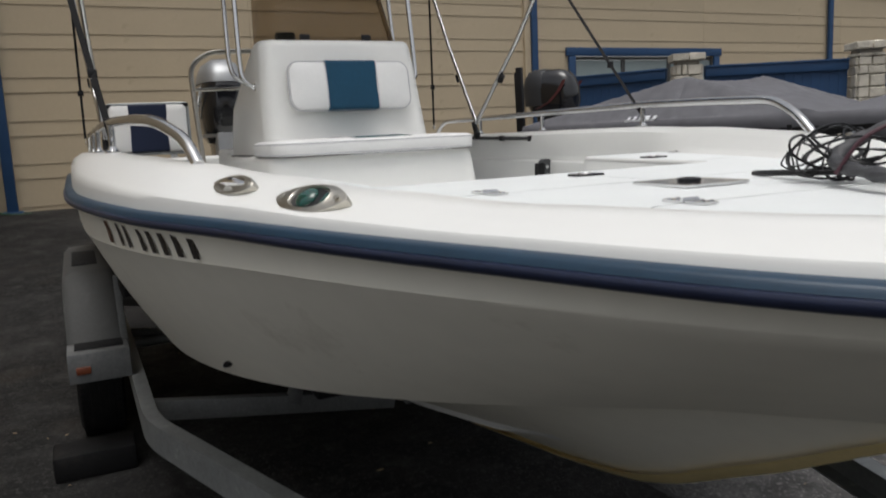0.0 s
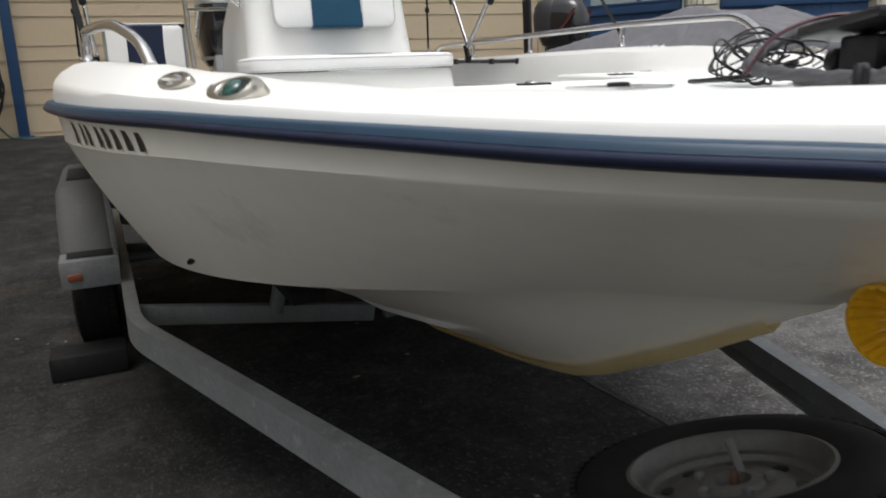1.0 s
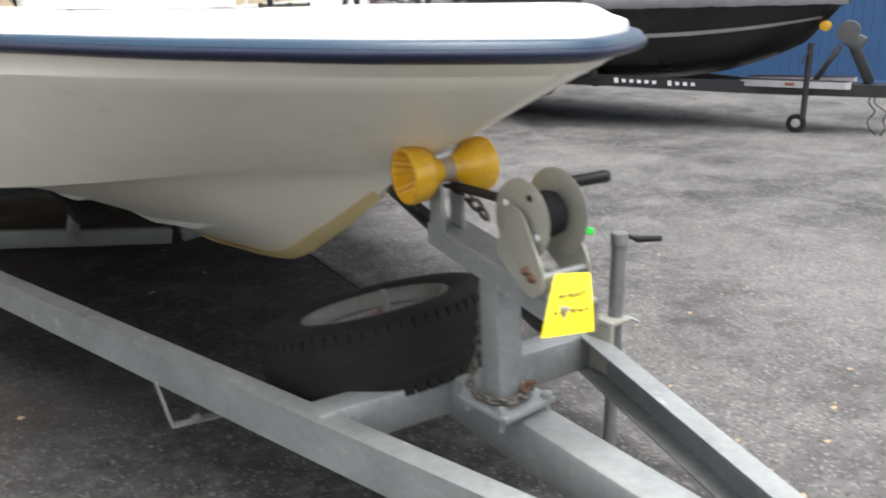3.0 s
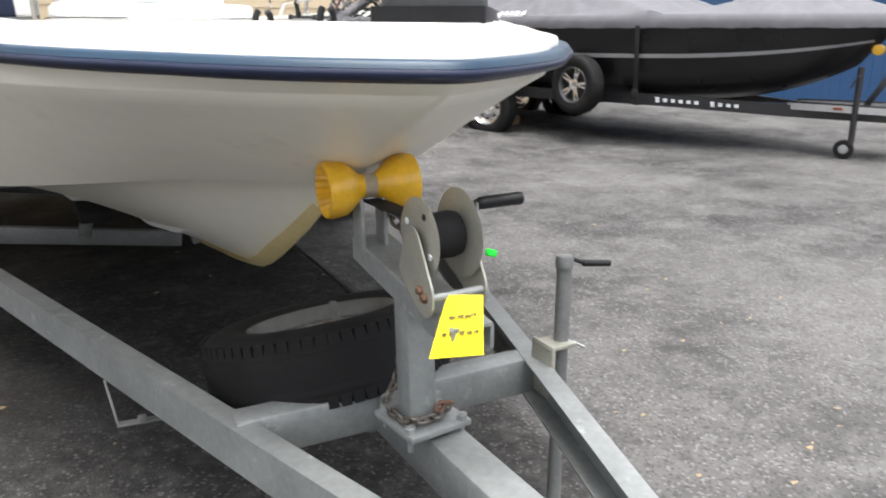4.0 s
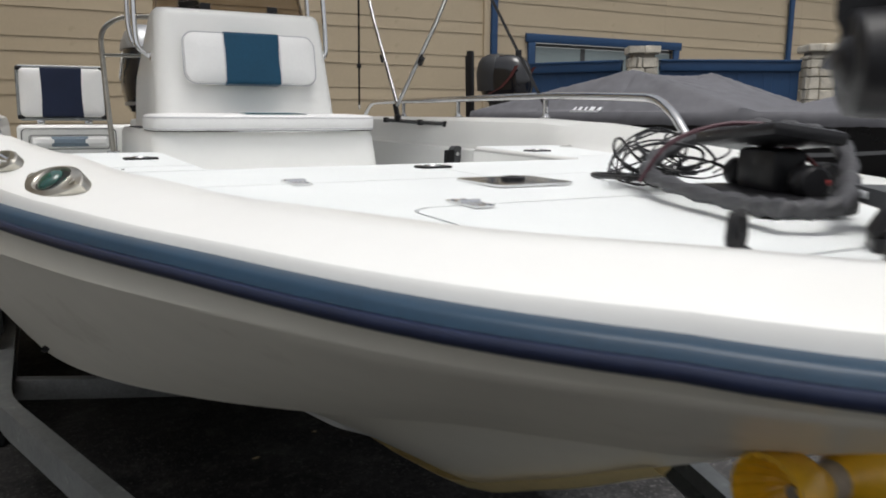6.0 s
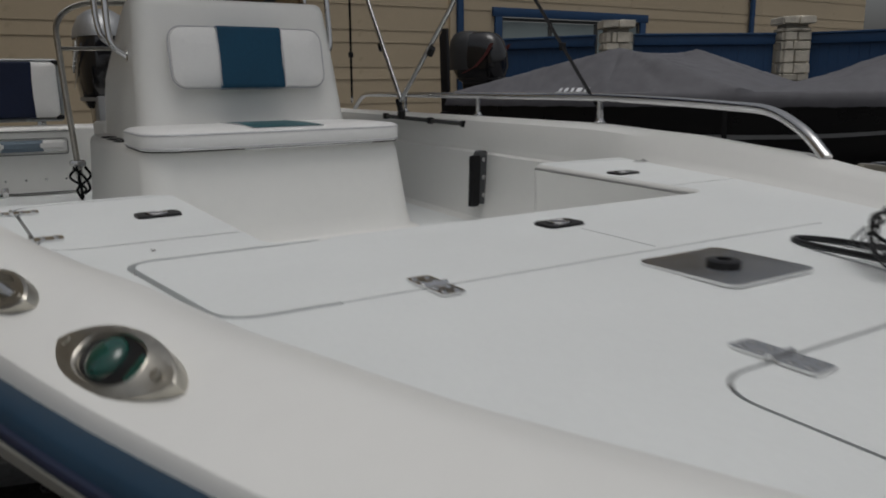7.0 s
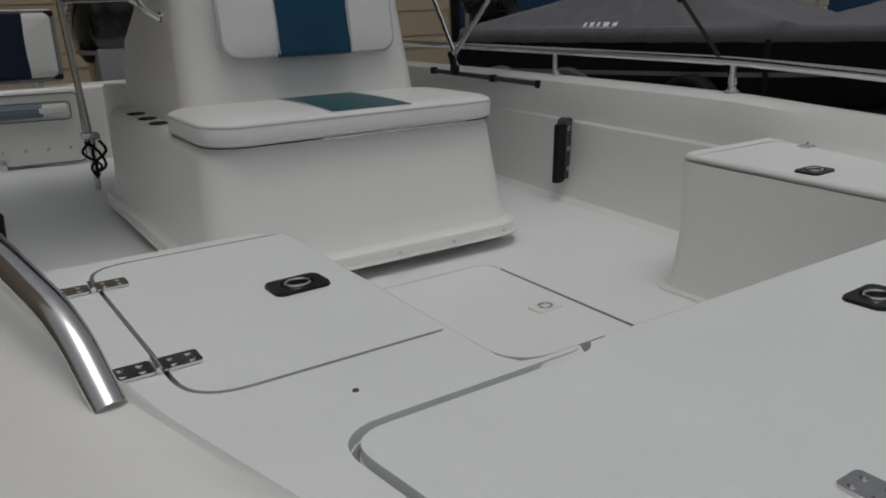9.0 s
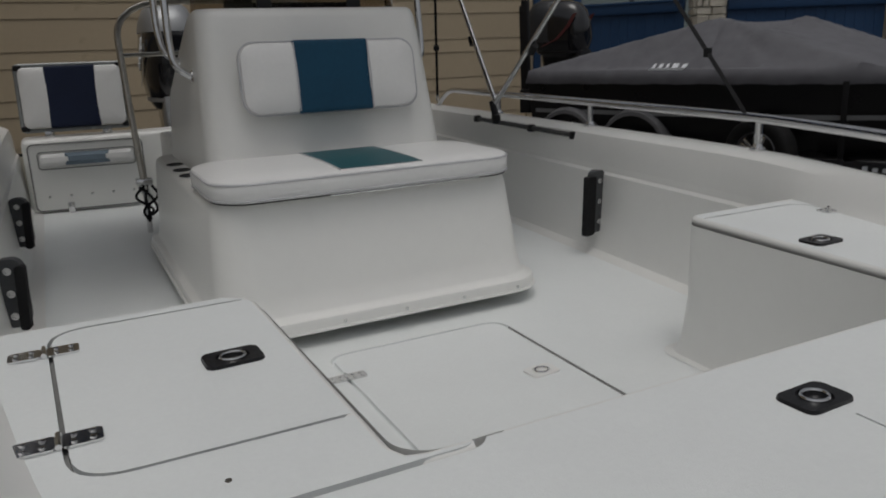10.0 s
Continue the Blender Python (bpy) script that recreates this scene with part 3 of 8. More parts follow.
def chine(y):
    v = max(0.0, y + 0.848)
    k = min(v, 3.3)
    return max(0.0, sup(y, -0.848, 2.498, 1.015, 2.276, 1.344) + (mid(y) + 0.01) * min(1, v / 0.3)), 1.022 - 0.06 * math.exp(-v / 0.2) - 0.205 * k + 0.031 * k * k


KEEL = [(-0.848, 0.958), (-0.70, 0.88), (-0.63, 0.84), (-0.5, 0.765), (-0.35, 0.69), (-0.2, 0.612), (-0.05, 0.556), (0.1, 0.521), (0.3, 0.482), (0.55, 0.443), (0.83, 0.395), (1.2, 0.367), (1.7, 0.36), (4.7, 0.36)]


def keel(y):
    for (a, b), (c, d) in zip(KEEL, KEEL[1:]):
        if y <= c:
            return b + (d - b) * max(0.0, (y - a) / (c - a))
    return KEEL[-1][1]


STERN = 4.62


def hollow(y, w, t):
    """How far the bottom panel is hollowed above the straight line from chine (t = 0) to keel (t = 1)."""
    bow = max(0.0, 1 - (y + 0.848) / 2.2)
    return (0.05 + 0.025 * bow) * math.sin(math.pi * t ** 0.7) * min(1.0, w / 0.35)


CROWN = [(-1.43, 1.320), (-1.2, 1.323), (-1.0, 1.321), (-0.6, 1.326), (-0.3, 1.342), (0.0, 1.366), (0.3, 1.392), (0.8, 1.412), (1.3, 1.424), (4.7, 1.42)]
N = 60
S = [k / (N - 1) for k in range(N)]


def deck_z(y):
    return 1.300 + 0.013 * y


boat = empty("centre_console_boat", "white fibreglass centre console fishing boat with a navy rub rail", "boat", at=(0, 1.5, 0.34))
BOAT_AT = Vector((0, 1.5, 0.34))


def bpart(name, bm, mat, parent=None, label="", smooth=True):
    """A part of the boat, built in world places."""
    p = parent or boat
    base = BOAT_AT if parent is None else Vector(parent["base"])
    bmesh.ops.translate(bm, verts=bm.verts[:], vec=-BOAT_AT)
    ob = part(name, bm, mat, p, label, smooth)
    ob["base"] = (0.0, 0.0, 0.0)
    return ob


# hull skin, both sides from one set of lines
bm = bmesh.new()
for side in (-1, 1):
    rows = []
    for s in S:
        q = s ** 1.7
        yr, yk, yc = -1.425 + q * (STERN + 1.425), -1.382 + q * (STERN + 1.382), -0.848 + q * (STERN + 0.848)
        wk, zk = knuckle(yk)
        wc, zc = chine(yc)
        zb = keel(yc)
        A, B = Vector((rail_w(yr), yr, rail_z(yr))), Vector((wk, yk, zk))
        C, D = Vector((wc, yc, zc)), Vector((0, yc, zb))
        if side < 0:
            A.x -= star(yr)
            B.x -= 0.8 * star(yk)
        row = [A, A.lerp(B, 0.35) + Vector((-0.002, 0, 0)) * (1 - math.exp(-9 * q)), A.lerp(B, 0.90), B + Vector((0.0025, 0, 0.0)) * (1 - math.exp(-14 * q)), B + Vector((-0.004, 0, -0.007)) * (1 - math.exp(-14 * q))]
        for k in range(1, 8):
            t = k / 8
            row.append(B.lerp(C, t) + Vector((0.014 * math.sin(math.pi * t) * (1 - math.exp(-6 * q)), 0, 0.0)))
        row.append(C)
        for k in range(1, 12):
            t = k / 12
            row.append(C.lerp(D, t) + Vector((0, 0, hollow(yc, wc, t))))
        row.append(D)
        rows.append([Vector((mid(p.y) + side * p.x, p.y, p.z)) for p in row])
    vs = grid(bm, rows)
    if side == -1:
        end_s, stem_s = vs[-1], vs[0]
    else:
        end_p, stem_p = vs[-1], vs[0]
bm.faces.new(end_s + end_p[::-1])
bmesh.ops.weld_verts(bm, targetmap={a: b for a, b in zip(stem_p, stem_s)})
bpart("hull", bm, HULL, label="cream gelcoat hull with a hard chine")

# lifting strakes along the bottom
for side in (-1, 1):
    for t0, y0, y1 in ((0.42, 0.55, 4.5), (0.72, 0.05, 4.5)):
        bm = bmesh.new()
        rows = []
        for k in range(46):
            y = y0 + (y1 - y0) * (k / 45) ** 1.5
            wc, zc = chine(y)
            ends = []
            for t in (t0 - 0.02, t0 + 0.035):
                ends.append(Vector((wc * (1 - t), y, zc + (keel(y) - zc) * t + hollow(y, wc, t))))
            drop = 0.016 * min(1.0, (y - y0) / 0.25)
            tip = ends[0].lerp(ends[1], 0.25) - Vector((0, 0, drop))
            rows.append([Vector((mid(y) + side * p.x, y, p.z)) for p in (ends[0], tip, ends[1])])
        grid(bm, rows)
        bpart("lifting_strake", bm, GEL, label="narrow moulded strake under the hull")

# keel guard strip up the forefoot
bm = bmesh.new()
rows = []
for y in [-0.72 + 0.06 * k for k in range(32)]:
    z, w = keel(y), 0.05 * min(1.0, 0.5 + (y + 0.72) * 1.2)
    wc, zc = chine(y)
    up = min(1.1, (zc - z) / max(wc, 0.05))
    XC = mid(y)
    rows.append([(XC - w, y, z + w * up * 0.85 - 0.004), (XC - w * 0.5, y, z + w * 0.5 * up * 0.85 - 0.012), (XC, y, z - 0.016), (XC + w * 0.5, y, z + w * 0.5 * up * 0.85 - 0.012), (XC + w, y, z + w * up * 0.85 - 0.004)])
grid(bm, rows)
bpart("keel_guard", bm, KEELG, label="yellowed keel guard strip")


def outline(step=1):
    """The rail in plan from the starboard stern round the bow to the port stern: places, outward normals."""
    pts = [(mid(y) - rail_w(y), y) for y in (-1.425 + s * s * (STERN + 1.425) for s in S[::-1])]
    port = [(2 * mid(y) - x, y) for x, y in pts[-2::-1]]
    pts = [(x + star(y), y) for x, y in pts]
    pts += port
    nor = []
    for k in range(len(pts)):
        a, b = Vector(pts[max(k - 1, 0)]), Vector(pts[min(k + 1, len(pts) - 1)])
        d = (b - a).normalized()
        nor.append(Vector((-d.y, d.x)) * -1)
    out = []
    for (x, y), n in zip(pts, nor):
        if n.x * (x - mid(y)) < -1e-6 or (abs(x - mid(y)) < 1e-6 and n.y > 0):
            n = -n
        out.append((x, y, n))
    return out


RIM = outline()


def ringed(profile, y_lo=-9, y_hi=9):
    """Rows along the rail for a profile of (inset, z); the inset runs from the rail inwards."""
    rows = []
    for x, y, n in RIM:
        if not y_lo <= y <= y_hi:
            continue
        rows.append([Vector((x - n.x * d, y - n.y * d, z)) for d, z in profile(y)])
    return rows


RH = 0.038
bm = bmesh.new()
prof = [(0.016, -0.006), (0.004, 0.001), (-0.020, 0.004), (-0.031, 0.008), (-0.036, 0.0135), (-0.0365, 0.0185), (-0.0345, 0.0225), (-0.029, 0.0238), (0.0, 0.024)]
grid(bm, ringed(lambda y: [(d, rail_z(y) + z) for d, z in prof]))
bpart("rub_rail", bm, RAIL, label="navy vinyl rub rail")
bm = bmesh.new()
prof2 = [(0.0, 0.0242), (-0.030, 0.0244), (-0.0285, 0.027), (-0.0265, 0.033), (-0.022, 0.0366), (-0.004, RH), (0.014, RH - 0.001)]
grid(bm, ringed(lambda y: [(d, rail_z(y) + z) for d, z in prof2]))
bpart("rub_rail_insert", bm, RAIL2, label="blue rub rail insert")


def nose(y):
    """Narrows the gunwale moulding towards the stem."""
    return min(1.0, max(0.5, (y + 1.95) / 0.9))


# the outer shoulder of the moulding: a short upright band, a rolled edge, a slope up to the crown (inset, share of the rise)
SHOULDER_FORE = [(0.001, 0.22), (0.004, 0.34), (0.014, 0.42), (0.042, 0.55), (0.084, 0.87), (0.120, 0.985)]
SHOULDER_AFT = [(0.001, 0.24), (0.004, 0.44), (0.013, 0.60), (0.034, 0.78), (0.075, 0.95), (0.120, 0.99)]


def cap_profile(y):
    zr, zc, zd = rail_z(y) + RH, lerp_table(CROWN, y), deck_z(y)
    f = min(1.0, max(0.0, (1.2 - y) / 0.5))
    f = f * f * (3 - 2 * f)
    k = nose(y)
    fore = [(0.150 * k, zc - 0.001), (0.178 * k, zd + (zc - zd) * 0.72), (0.200 * k, zd + (zc - zd) * 0.26), (0.222 * k, zd + 0.003), (0.24 * k, zd - 0.006)]
    aft = [(0.148, zc - 0.003), (0.185, zc - 0.022), (0.195, zc - 0.06), (0.198, zc - 0.10), (0.20, zc - 0.14)]
    tail = [(a[0] * f + b[0] * (1 - f), a[1] * f + b[1] * (1 - f)) for a, b in zip(fore, aft)]
    g = min(1.0, max(0.0, (y - 0.4) / 1.2))
    shoulder = [(a * (1 - g) + c * g, b * (1 - g) + d * g) for (a, b), (c, d) in zip(SHOULDER_FORE, SHOULDER_AFT)]
    return [(0.0, zr - 0.004)] + [(d * k, zr + e * (zc - zr)) for d, e in shoulder] + tail


bm = bmesh.new()
grid(bm, ringed(cap_profile))
bpart("gunwale_cap", bm, GEL, label="glossy white moulded gunwale")


def liner_profile(y):
    zc = lerp_table(CROWN, y)
    return [(0.20, zc - 0.138), (0.203, 1.262), (0.214, 1.252), (0.222, 1.12), (0.235, 0.985), (0.252, 0.95), (0.30, 0.934)]


bm = bmesh.new()
rows = ringed(liner_profile, 0.30)
half = len(rows) // 2
grid(bm, rows[:half])
grid(bm, rows[half:])
bpart("liner_wall", bm, GEL)

# grey for lines along gaps; in the hatch grooves it paints their shade
GAP_LINE = material("grey_gap_line", (0.22, 0.22, 0.215), 0.8, vary=0.25, scale=12)
# foredeck and side benches in one moulding, with the hatch gaps cut in
BENCH_Y, STEP_Y = 1.06, 0.345
edge = [r[-1] for r in ringed(lambda y: [(0.20 * nose(y), 0)], -2, BENCH_Y)]
plan = [(p.x, p.y) for p in edge]
plan = [(plan[0][0], BENCH_Y)] + plan + [(plan[-1][0], BENCH_Y)]
plan += [(0.64, BENCH_Y + 0.012), (0.612, BENCH_Y + 0.010), (0.600, BENCH_Y), (0.595, BENCH_Y - 0.022), (0.572, STEP_Y + 0.04), (0.55, STEP_Y + 0.008), (0.52, STEP_Y), (-0.54, STEP_Y), (-0.57, STEP_Y + 0.008), (-0.585, STEP_Y + 0.04), (-0.595, BENCH_Y - 0.05), (-0.605, BENCH_Y - 0.02), (-0.64, BENCH_Y)]
bm = bmesh.new()
slab(bm, plan, 1.275, 1.300)
me = finish("foredeck", bm, NONSKID)
deck = new("foredeck", me)


def cutter(path, r=0.0046, z=1.292, closed=False, flat=2.6):
    bm = bmesh.new()
    tube(bm, [(x, y, z) for x, y in path], r, 8, closed, flat)
    return new("cutter", finish("cutter", bm, BLACK))


def gutter(path, w=0.0062, lo=1.282):
    """Cutter for a square-sided gutter."""
    e = min(0.003, w * 0.5)
    bm = bmesh.new()
    rows = []
    for k, p in enumerate(path):
        a, b = path[max(k - 1, 0)], path[min(k + 1, len(path) - 1)]
        d = (b - a).normalized()
        n = Vector((-d.y, d.x, 0))
        rows.append([(p.x + n.x * w, p.y + n.y * w, 1.32), (p.x + n.x * w, p.y + n.y * w, lo + e), (p.x + n.x * (w - e), p.y + n.y * (w - e), lo), (p.x - n.x * (w - e), p.y - n.y * (w - e), lo), (p.x - n.x * w, p.y - n.y * w, lo + e), (p.x - n.x * w, p.y - n.y * w, 1.32)])
    vs = grid(bm, rows, True)
    bm.faces.new(vs[0])
    bm.faces.new(vs[-1][::-1])
    bmesh.ops.recalc_face_normals(bm, faces=bm.faces[:])
    return new("cutter", finish("cutter", bm, BLACK))


cuts = [
    gutter(bent([(-0.455, 0.40, 0), (-0.468, 0.332, 0), (-0.828, 0.332, 0), (-0.775, -0.044, 0), (-0.62, -0.046, 0)], 0.06, 8)),
    gutter(bent([(-0.619, -0.046, 0), (-0.30, -0.047, 0), (0.0, -0.048, 0), (0.42, -0.055, 0)], 0.05, 3), 0.0028, 1.288),
    gutter(bent([(-0.024, 0.16, 0), (-0.024, 0.05, 0), (-0.026, -0.030, 0)], 0.05, 3), 0.0022, 1.290),
    cutter([(p.x, p.y) for p in bent([(-0.50, 0.485, 0), (-0.925, 0.485, 0), (-0.945, 1.028, 0), (-0.52, 1.032, 0)], 0.07, 7)]),
    cutter([(p.x, p.y) for p in bent([(0.50, 0.472, 0), (0.93, 0.472, 0), (0.955, 1.028, 0), (0.52, 1.032, 0)], 0.07, 7)]),
    cutter(rounded(-0.44, -1.0, 0.36, -0.475, 0.06), 0.0042, closed=True),
]
# grey tubes laid in the hatch grooves paint the shade at the bottom
for path, shut in ((bent([(-0.585, 0.485, 0), (-0.925, 0.485, 0), (-0.945, 1.028, 0), (-0.60, 1.032, 0)], 0.07, 7), False), (bent([(0.585, 0.472, 0), (0.93, 0.472, 0), (0.955, 1.028, 0), (0.60, 1.032, 0)], 0.07, 7), False), ([Vector((x, y, 0)) for x, y in rounded(-0.44, -1.0, 0.36, -0.475, 0.06)], True)):
    bm = bmesh.new()
    tube(bm, [(p.x, p.y, deck_z(p.y) - 0.0135) for p in path], 0.005, 6, shut)
    bpart("groove_shade", bm, GAP_LINE, label="grey line painting the shade in a hatch groove")
bm = bmesh.new()
tube(bm, [(p.x, p.y, deck_z(p.y) - 0.0175) for p in bent([(-0.482, 0.332, 0), (-0.828, 0.332, 0), (-0.775, -0.044, 0), (-0.63, -0.046, 0)], 0.06, 8)], 0.0045, 6)
bpart("groove_shade", bm, GAP_LINE, label="grey line painting the shade in a hatch groove")
baked(deck, cuts)
for v in deck.data.vertices:
    v.co.z += 0.013 * v.co.y
deck.data.transform(Matrix.Translation(-BOAT_AT))
for p in deck.data.polygons:
    p.use_smooth = False
deck.parent = boat
deck["label"] = "white non-skid foredeck and side benches with hatch gaps"

# half-round lip along the aft edge of the deck and the inner edges of the benches
inner = plan[plan.index((0.64, BENCH_Y + 0.012)):]
for lip in ([(0.98, BENCH_Y + 0.010)] + inner[:7] + [(-0.435, STEP_Y)], [(-0.482, STEP_Y)] + inner[7:] + [(-0.98, BENCH_Y)]):
    bm = bmesh.new()
    tube(bm, [(x, y, deck_z(y) - 0.0121) for x, y in lip], 0.0121, 10)
    bpart("deck_lip", bm, GEL, label="rolled white lip of the deck moulding")

# risers under the deck edge, set back beneath the lip
bm = bmesh.new()
path = [(-1.02, 1.045), (-0.60, 1.035), (-0.578, 1.0), (-0.565, 0.40), (-0.53, 0.368), (0.50, 0.368), (0.546, 0.40), (0.556, 1.03), (0.59, 1.068), (1.0, 1.068)]
path = [p for p in bent([(x, y, 0) for x, y in path], 0.04, 4)]
grid(bm, [[(p.x, p.y, 1.287 + 0.013 * p.y) for p in path]] + [[(p.x - dx * (1 if p.x > 0 else -1), p.y + dy, z) for p in path] for dx, dy, z in ((0.0, 0.0, 1.10), (0.004, 0.010, 1.0), (0.008, 0.016, 0.96), (0.015, 0.026, 0.942), (0.032, 0.045, 0.9365))])
bpart("bench_riser", bm, GEL)

bm = bmesh.new()
fl = [r[-1] for r in ringed(lambda y: [(0.29, 0)], 0.30, STERN)]
slab(bm, [(p.x, p.y) for p in fl], 0.905, 0.935)
me = finish("cockpit_floor", bm, NONSKID)
floor = new("cockpit_floor", me)
baked(floor, [cutter([(p.x, p.y) for p in bent([(-0.29, 0.30, 0), (-0.29, 1.54, 0), (0.268, 1.54, 0), (0.262, 0.30, 0)], 0.06, 6)], 0.006, 0.934, False, 1.6)])
floor.data.transform(Matrix.Translation(-BOAT_AT))
for p in floor.data.polygons:
    p.use_smooth = False
floor.parent = boat
floor["label"] = "white non-skid cockpit floor"

# dark line along the free edge of the floor hatch
bm = bmesh.new()
tube(bm, [(0.2665, 1.47, 0.9345), (0.265, 1.0, 0.9345), (0.262, 0.42, 0.9345)], 0.0036, 6)
bpart("floor_hatch_line", bm, GAP_LINE, label="dark line along the edge of the floor hatch")

# stern deck and transom top
bm = bmesh.new()
box(bm, (mid(4.5), 4.50, 1.12), (2.26, 0.24, 0.46), bevel=0.03, segs=3)
bpart("stern_deck", bm, GEL)


# ---------------------------------------------------------------- boat: deck hardware
def hinge(x, y, z, ang, parent=None):
    bm = bmesh.new()
    m = Matrix.Translation((x, y, z)) @ pose(0, 0, 0, 0, 0, ang)
    for k in (-1, 1):
        o = rounded(0.004 * k if k > 0 else -0.052, -0.019, 0.052 if k > 0 else -0.004, 0.019, 0.006, 3)
        q = bmesh.new()
        slab(q, o, 0.001, 0.0045)
        for sx in (0.018, 0.04):
            for sy in (-0.010, 0.010):
                lathe(q, [(0.0045, 0.0045), (0.004, 0.0065), (0.0, 0.007)], Matrix.Translation((k * sx, sy, 0)), 8)
        me = bpy.data.meshes.new("t")
        q.to_mesh(me)
        q.free()
        me.transform(m)
        bm.from_mesh(me)
        bpy.data.meshes.remove(me)
    q = bmesh.new()
    cyl(q, (0, -0.019, 0.005), (0, 0.019, 0.005), 0.0045, seg=8)
    me = bpy.data.meshes.new("t")
    q.to_mesh(me)
    q.free()
    me.transform(m)
    bm.from_mesh(me)
    bpy.data.meshes.remove(me)
    return bpart("hinge", bm, STEEL, label="stainless hatch hinge")


for x, y, a in ((-0.935, 0.594, 0), (-0.95, 0.925, 0), (-0.480, -0.048, 90), (-0.32, -0.475, 90), (0.24, -0.475, 90), (0.945, 0.59, 0), (0.953, 0.915, 0)):
    hinge(x, y, deck_z(y), a)
hinge(-0.29, 1.38, 0.935, 0)


def latch(x, y, z, ang, mat, label, s=1.0):
    """A flush-mounted lift latch: a rounded plate with a sunk round cup and a ring pull."""
    m = Matrix.Translation((x, y, z)) @ pose(0, 0, 0, 0, 0, ang) @ Matrix.Scale(s, 4)
    bm = bmesh.new()
    o = rounded(-0.052, -0.036, 0.052, 0.036, 0.016, 4)
    inner = [(0.03 * math.cos(2 * math.pi * k / len(o) + math.pi * 1.25), 0.026 * math.sin(2 * math.pi * k / len(o) + math.pi * 1.25)) for k in range(len(o))]
    rows = [[Vector((px, py, 0.0)) for px, py in o], [Vector((px * 0.97, py * 0.97, 0.006)) for px, py in o], [Vector((px, py, 0.006)) for px, py in inner], [Vector((px * 0.94, py * 0.94, 0.0015)) for px, py in inner]]
    vs = grid(bm, rows, True)
    bm.faces.new(vs[-1])
    bmesh.ops.transform(bm, matrix=m, verts=bm.verts[:])
    ob = bpart("latch", bm, mat, label=label)
    bm = bmesh.new()
    tube(bm, [m @ Vector((0.022 * math.cos(a), 0.019 * math.sin(a), 0.0065)) for a in [2 * math.pi * k / 20 for k in range(20)]], 0.0028 * s, 6, True)
    ring = bpart("pull_ring", bm, STEEL, ob)
    return ob


for x, y in ((-0.685, 0.752), (-0.035, 0.212), (0.652, 0.727)):
    latch(x, y, deck_z(y), 2, BLACK, "black flush hatch latch", 0.88)
latch(0.17, 1.152, 0.935, 4, GEL, "white flush hatch latch", 0.85)

# pedestal plate with its socket
bm = bmesh.new()
slab(bm, rounded(-0.145, -0.285, 0.045, -0.10, 0.02), deck_z(-0.2) + 0.001, deck_z(-0.2) + 0.006)
ped = bpart("pedestal_plate", bm, STEEL, label="brushed stainless seat pedestal plate")
bm = bmesh.new()
lathe(bm, [(0.026, 0.0), (0.026, 0.006), (0.021, 0.008), (0.012, 0.008), (0.011, 0.002), (0.0, 0.002)], Matrix.Translation((-0.05, -0.19, deck_z(-0.2) + 0.006)), 20)
bpart("socket", bm, BLACK, ped)

# drain hole dots on the deck
for x, y in ((-0.765, 0.405),):
    bm = bmesh.new()
    lathe(bm, [(0.004, 0.0), (0.004, 0.0015), (0.0, 0.002)], Matrix.Translation((x, y, deck_z(y))), 8)
    bpart("screw_head", bm, CHAIN)


def on_cap(y, d, side=-1):
    """Place and upward normal on the gunwale cap, inset d from the rail."""
    pr = cap_profile(y)
    for (a, za), (b, zb) in zip(pr, pr[1:]):
        if a <= d <= b:
            z = za + (zb - za) * (d - a) / max(1e-6, b - a)
            sl = (zb - za) / max(1e-6, b - a)
            break
    dy = 0.01
    dx = rail_w(y + dy) - rail_w(y - dy)
    n = Vector((2 * dy, -dx)).normalized()
    n = Vector((side * n.x, n.y))
    x = mid(y) + side * (rail_w(y) - (star(y) if side < 0 else 0.0))
    place = Vector((x - n.x * d, y - n.y * d, z))
    up = Vector((n.x * sl * 1.0, n.y * sl, 1.0)).normalized()
    along = Vector((-n.y, n.x, 0))
    return place, up, along


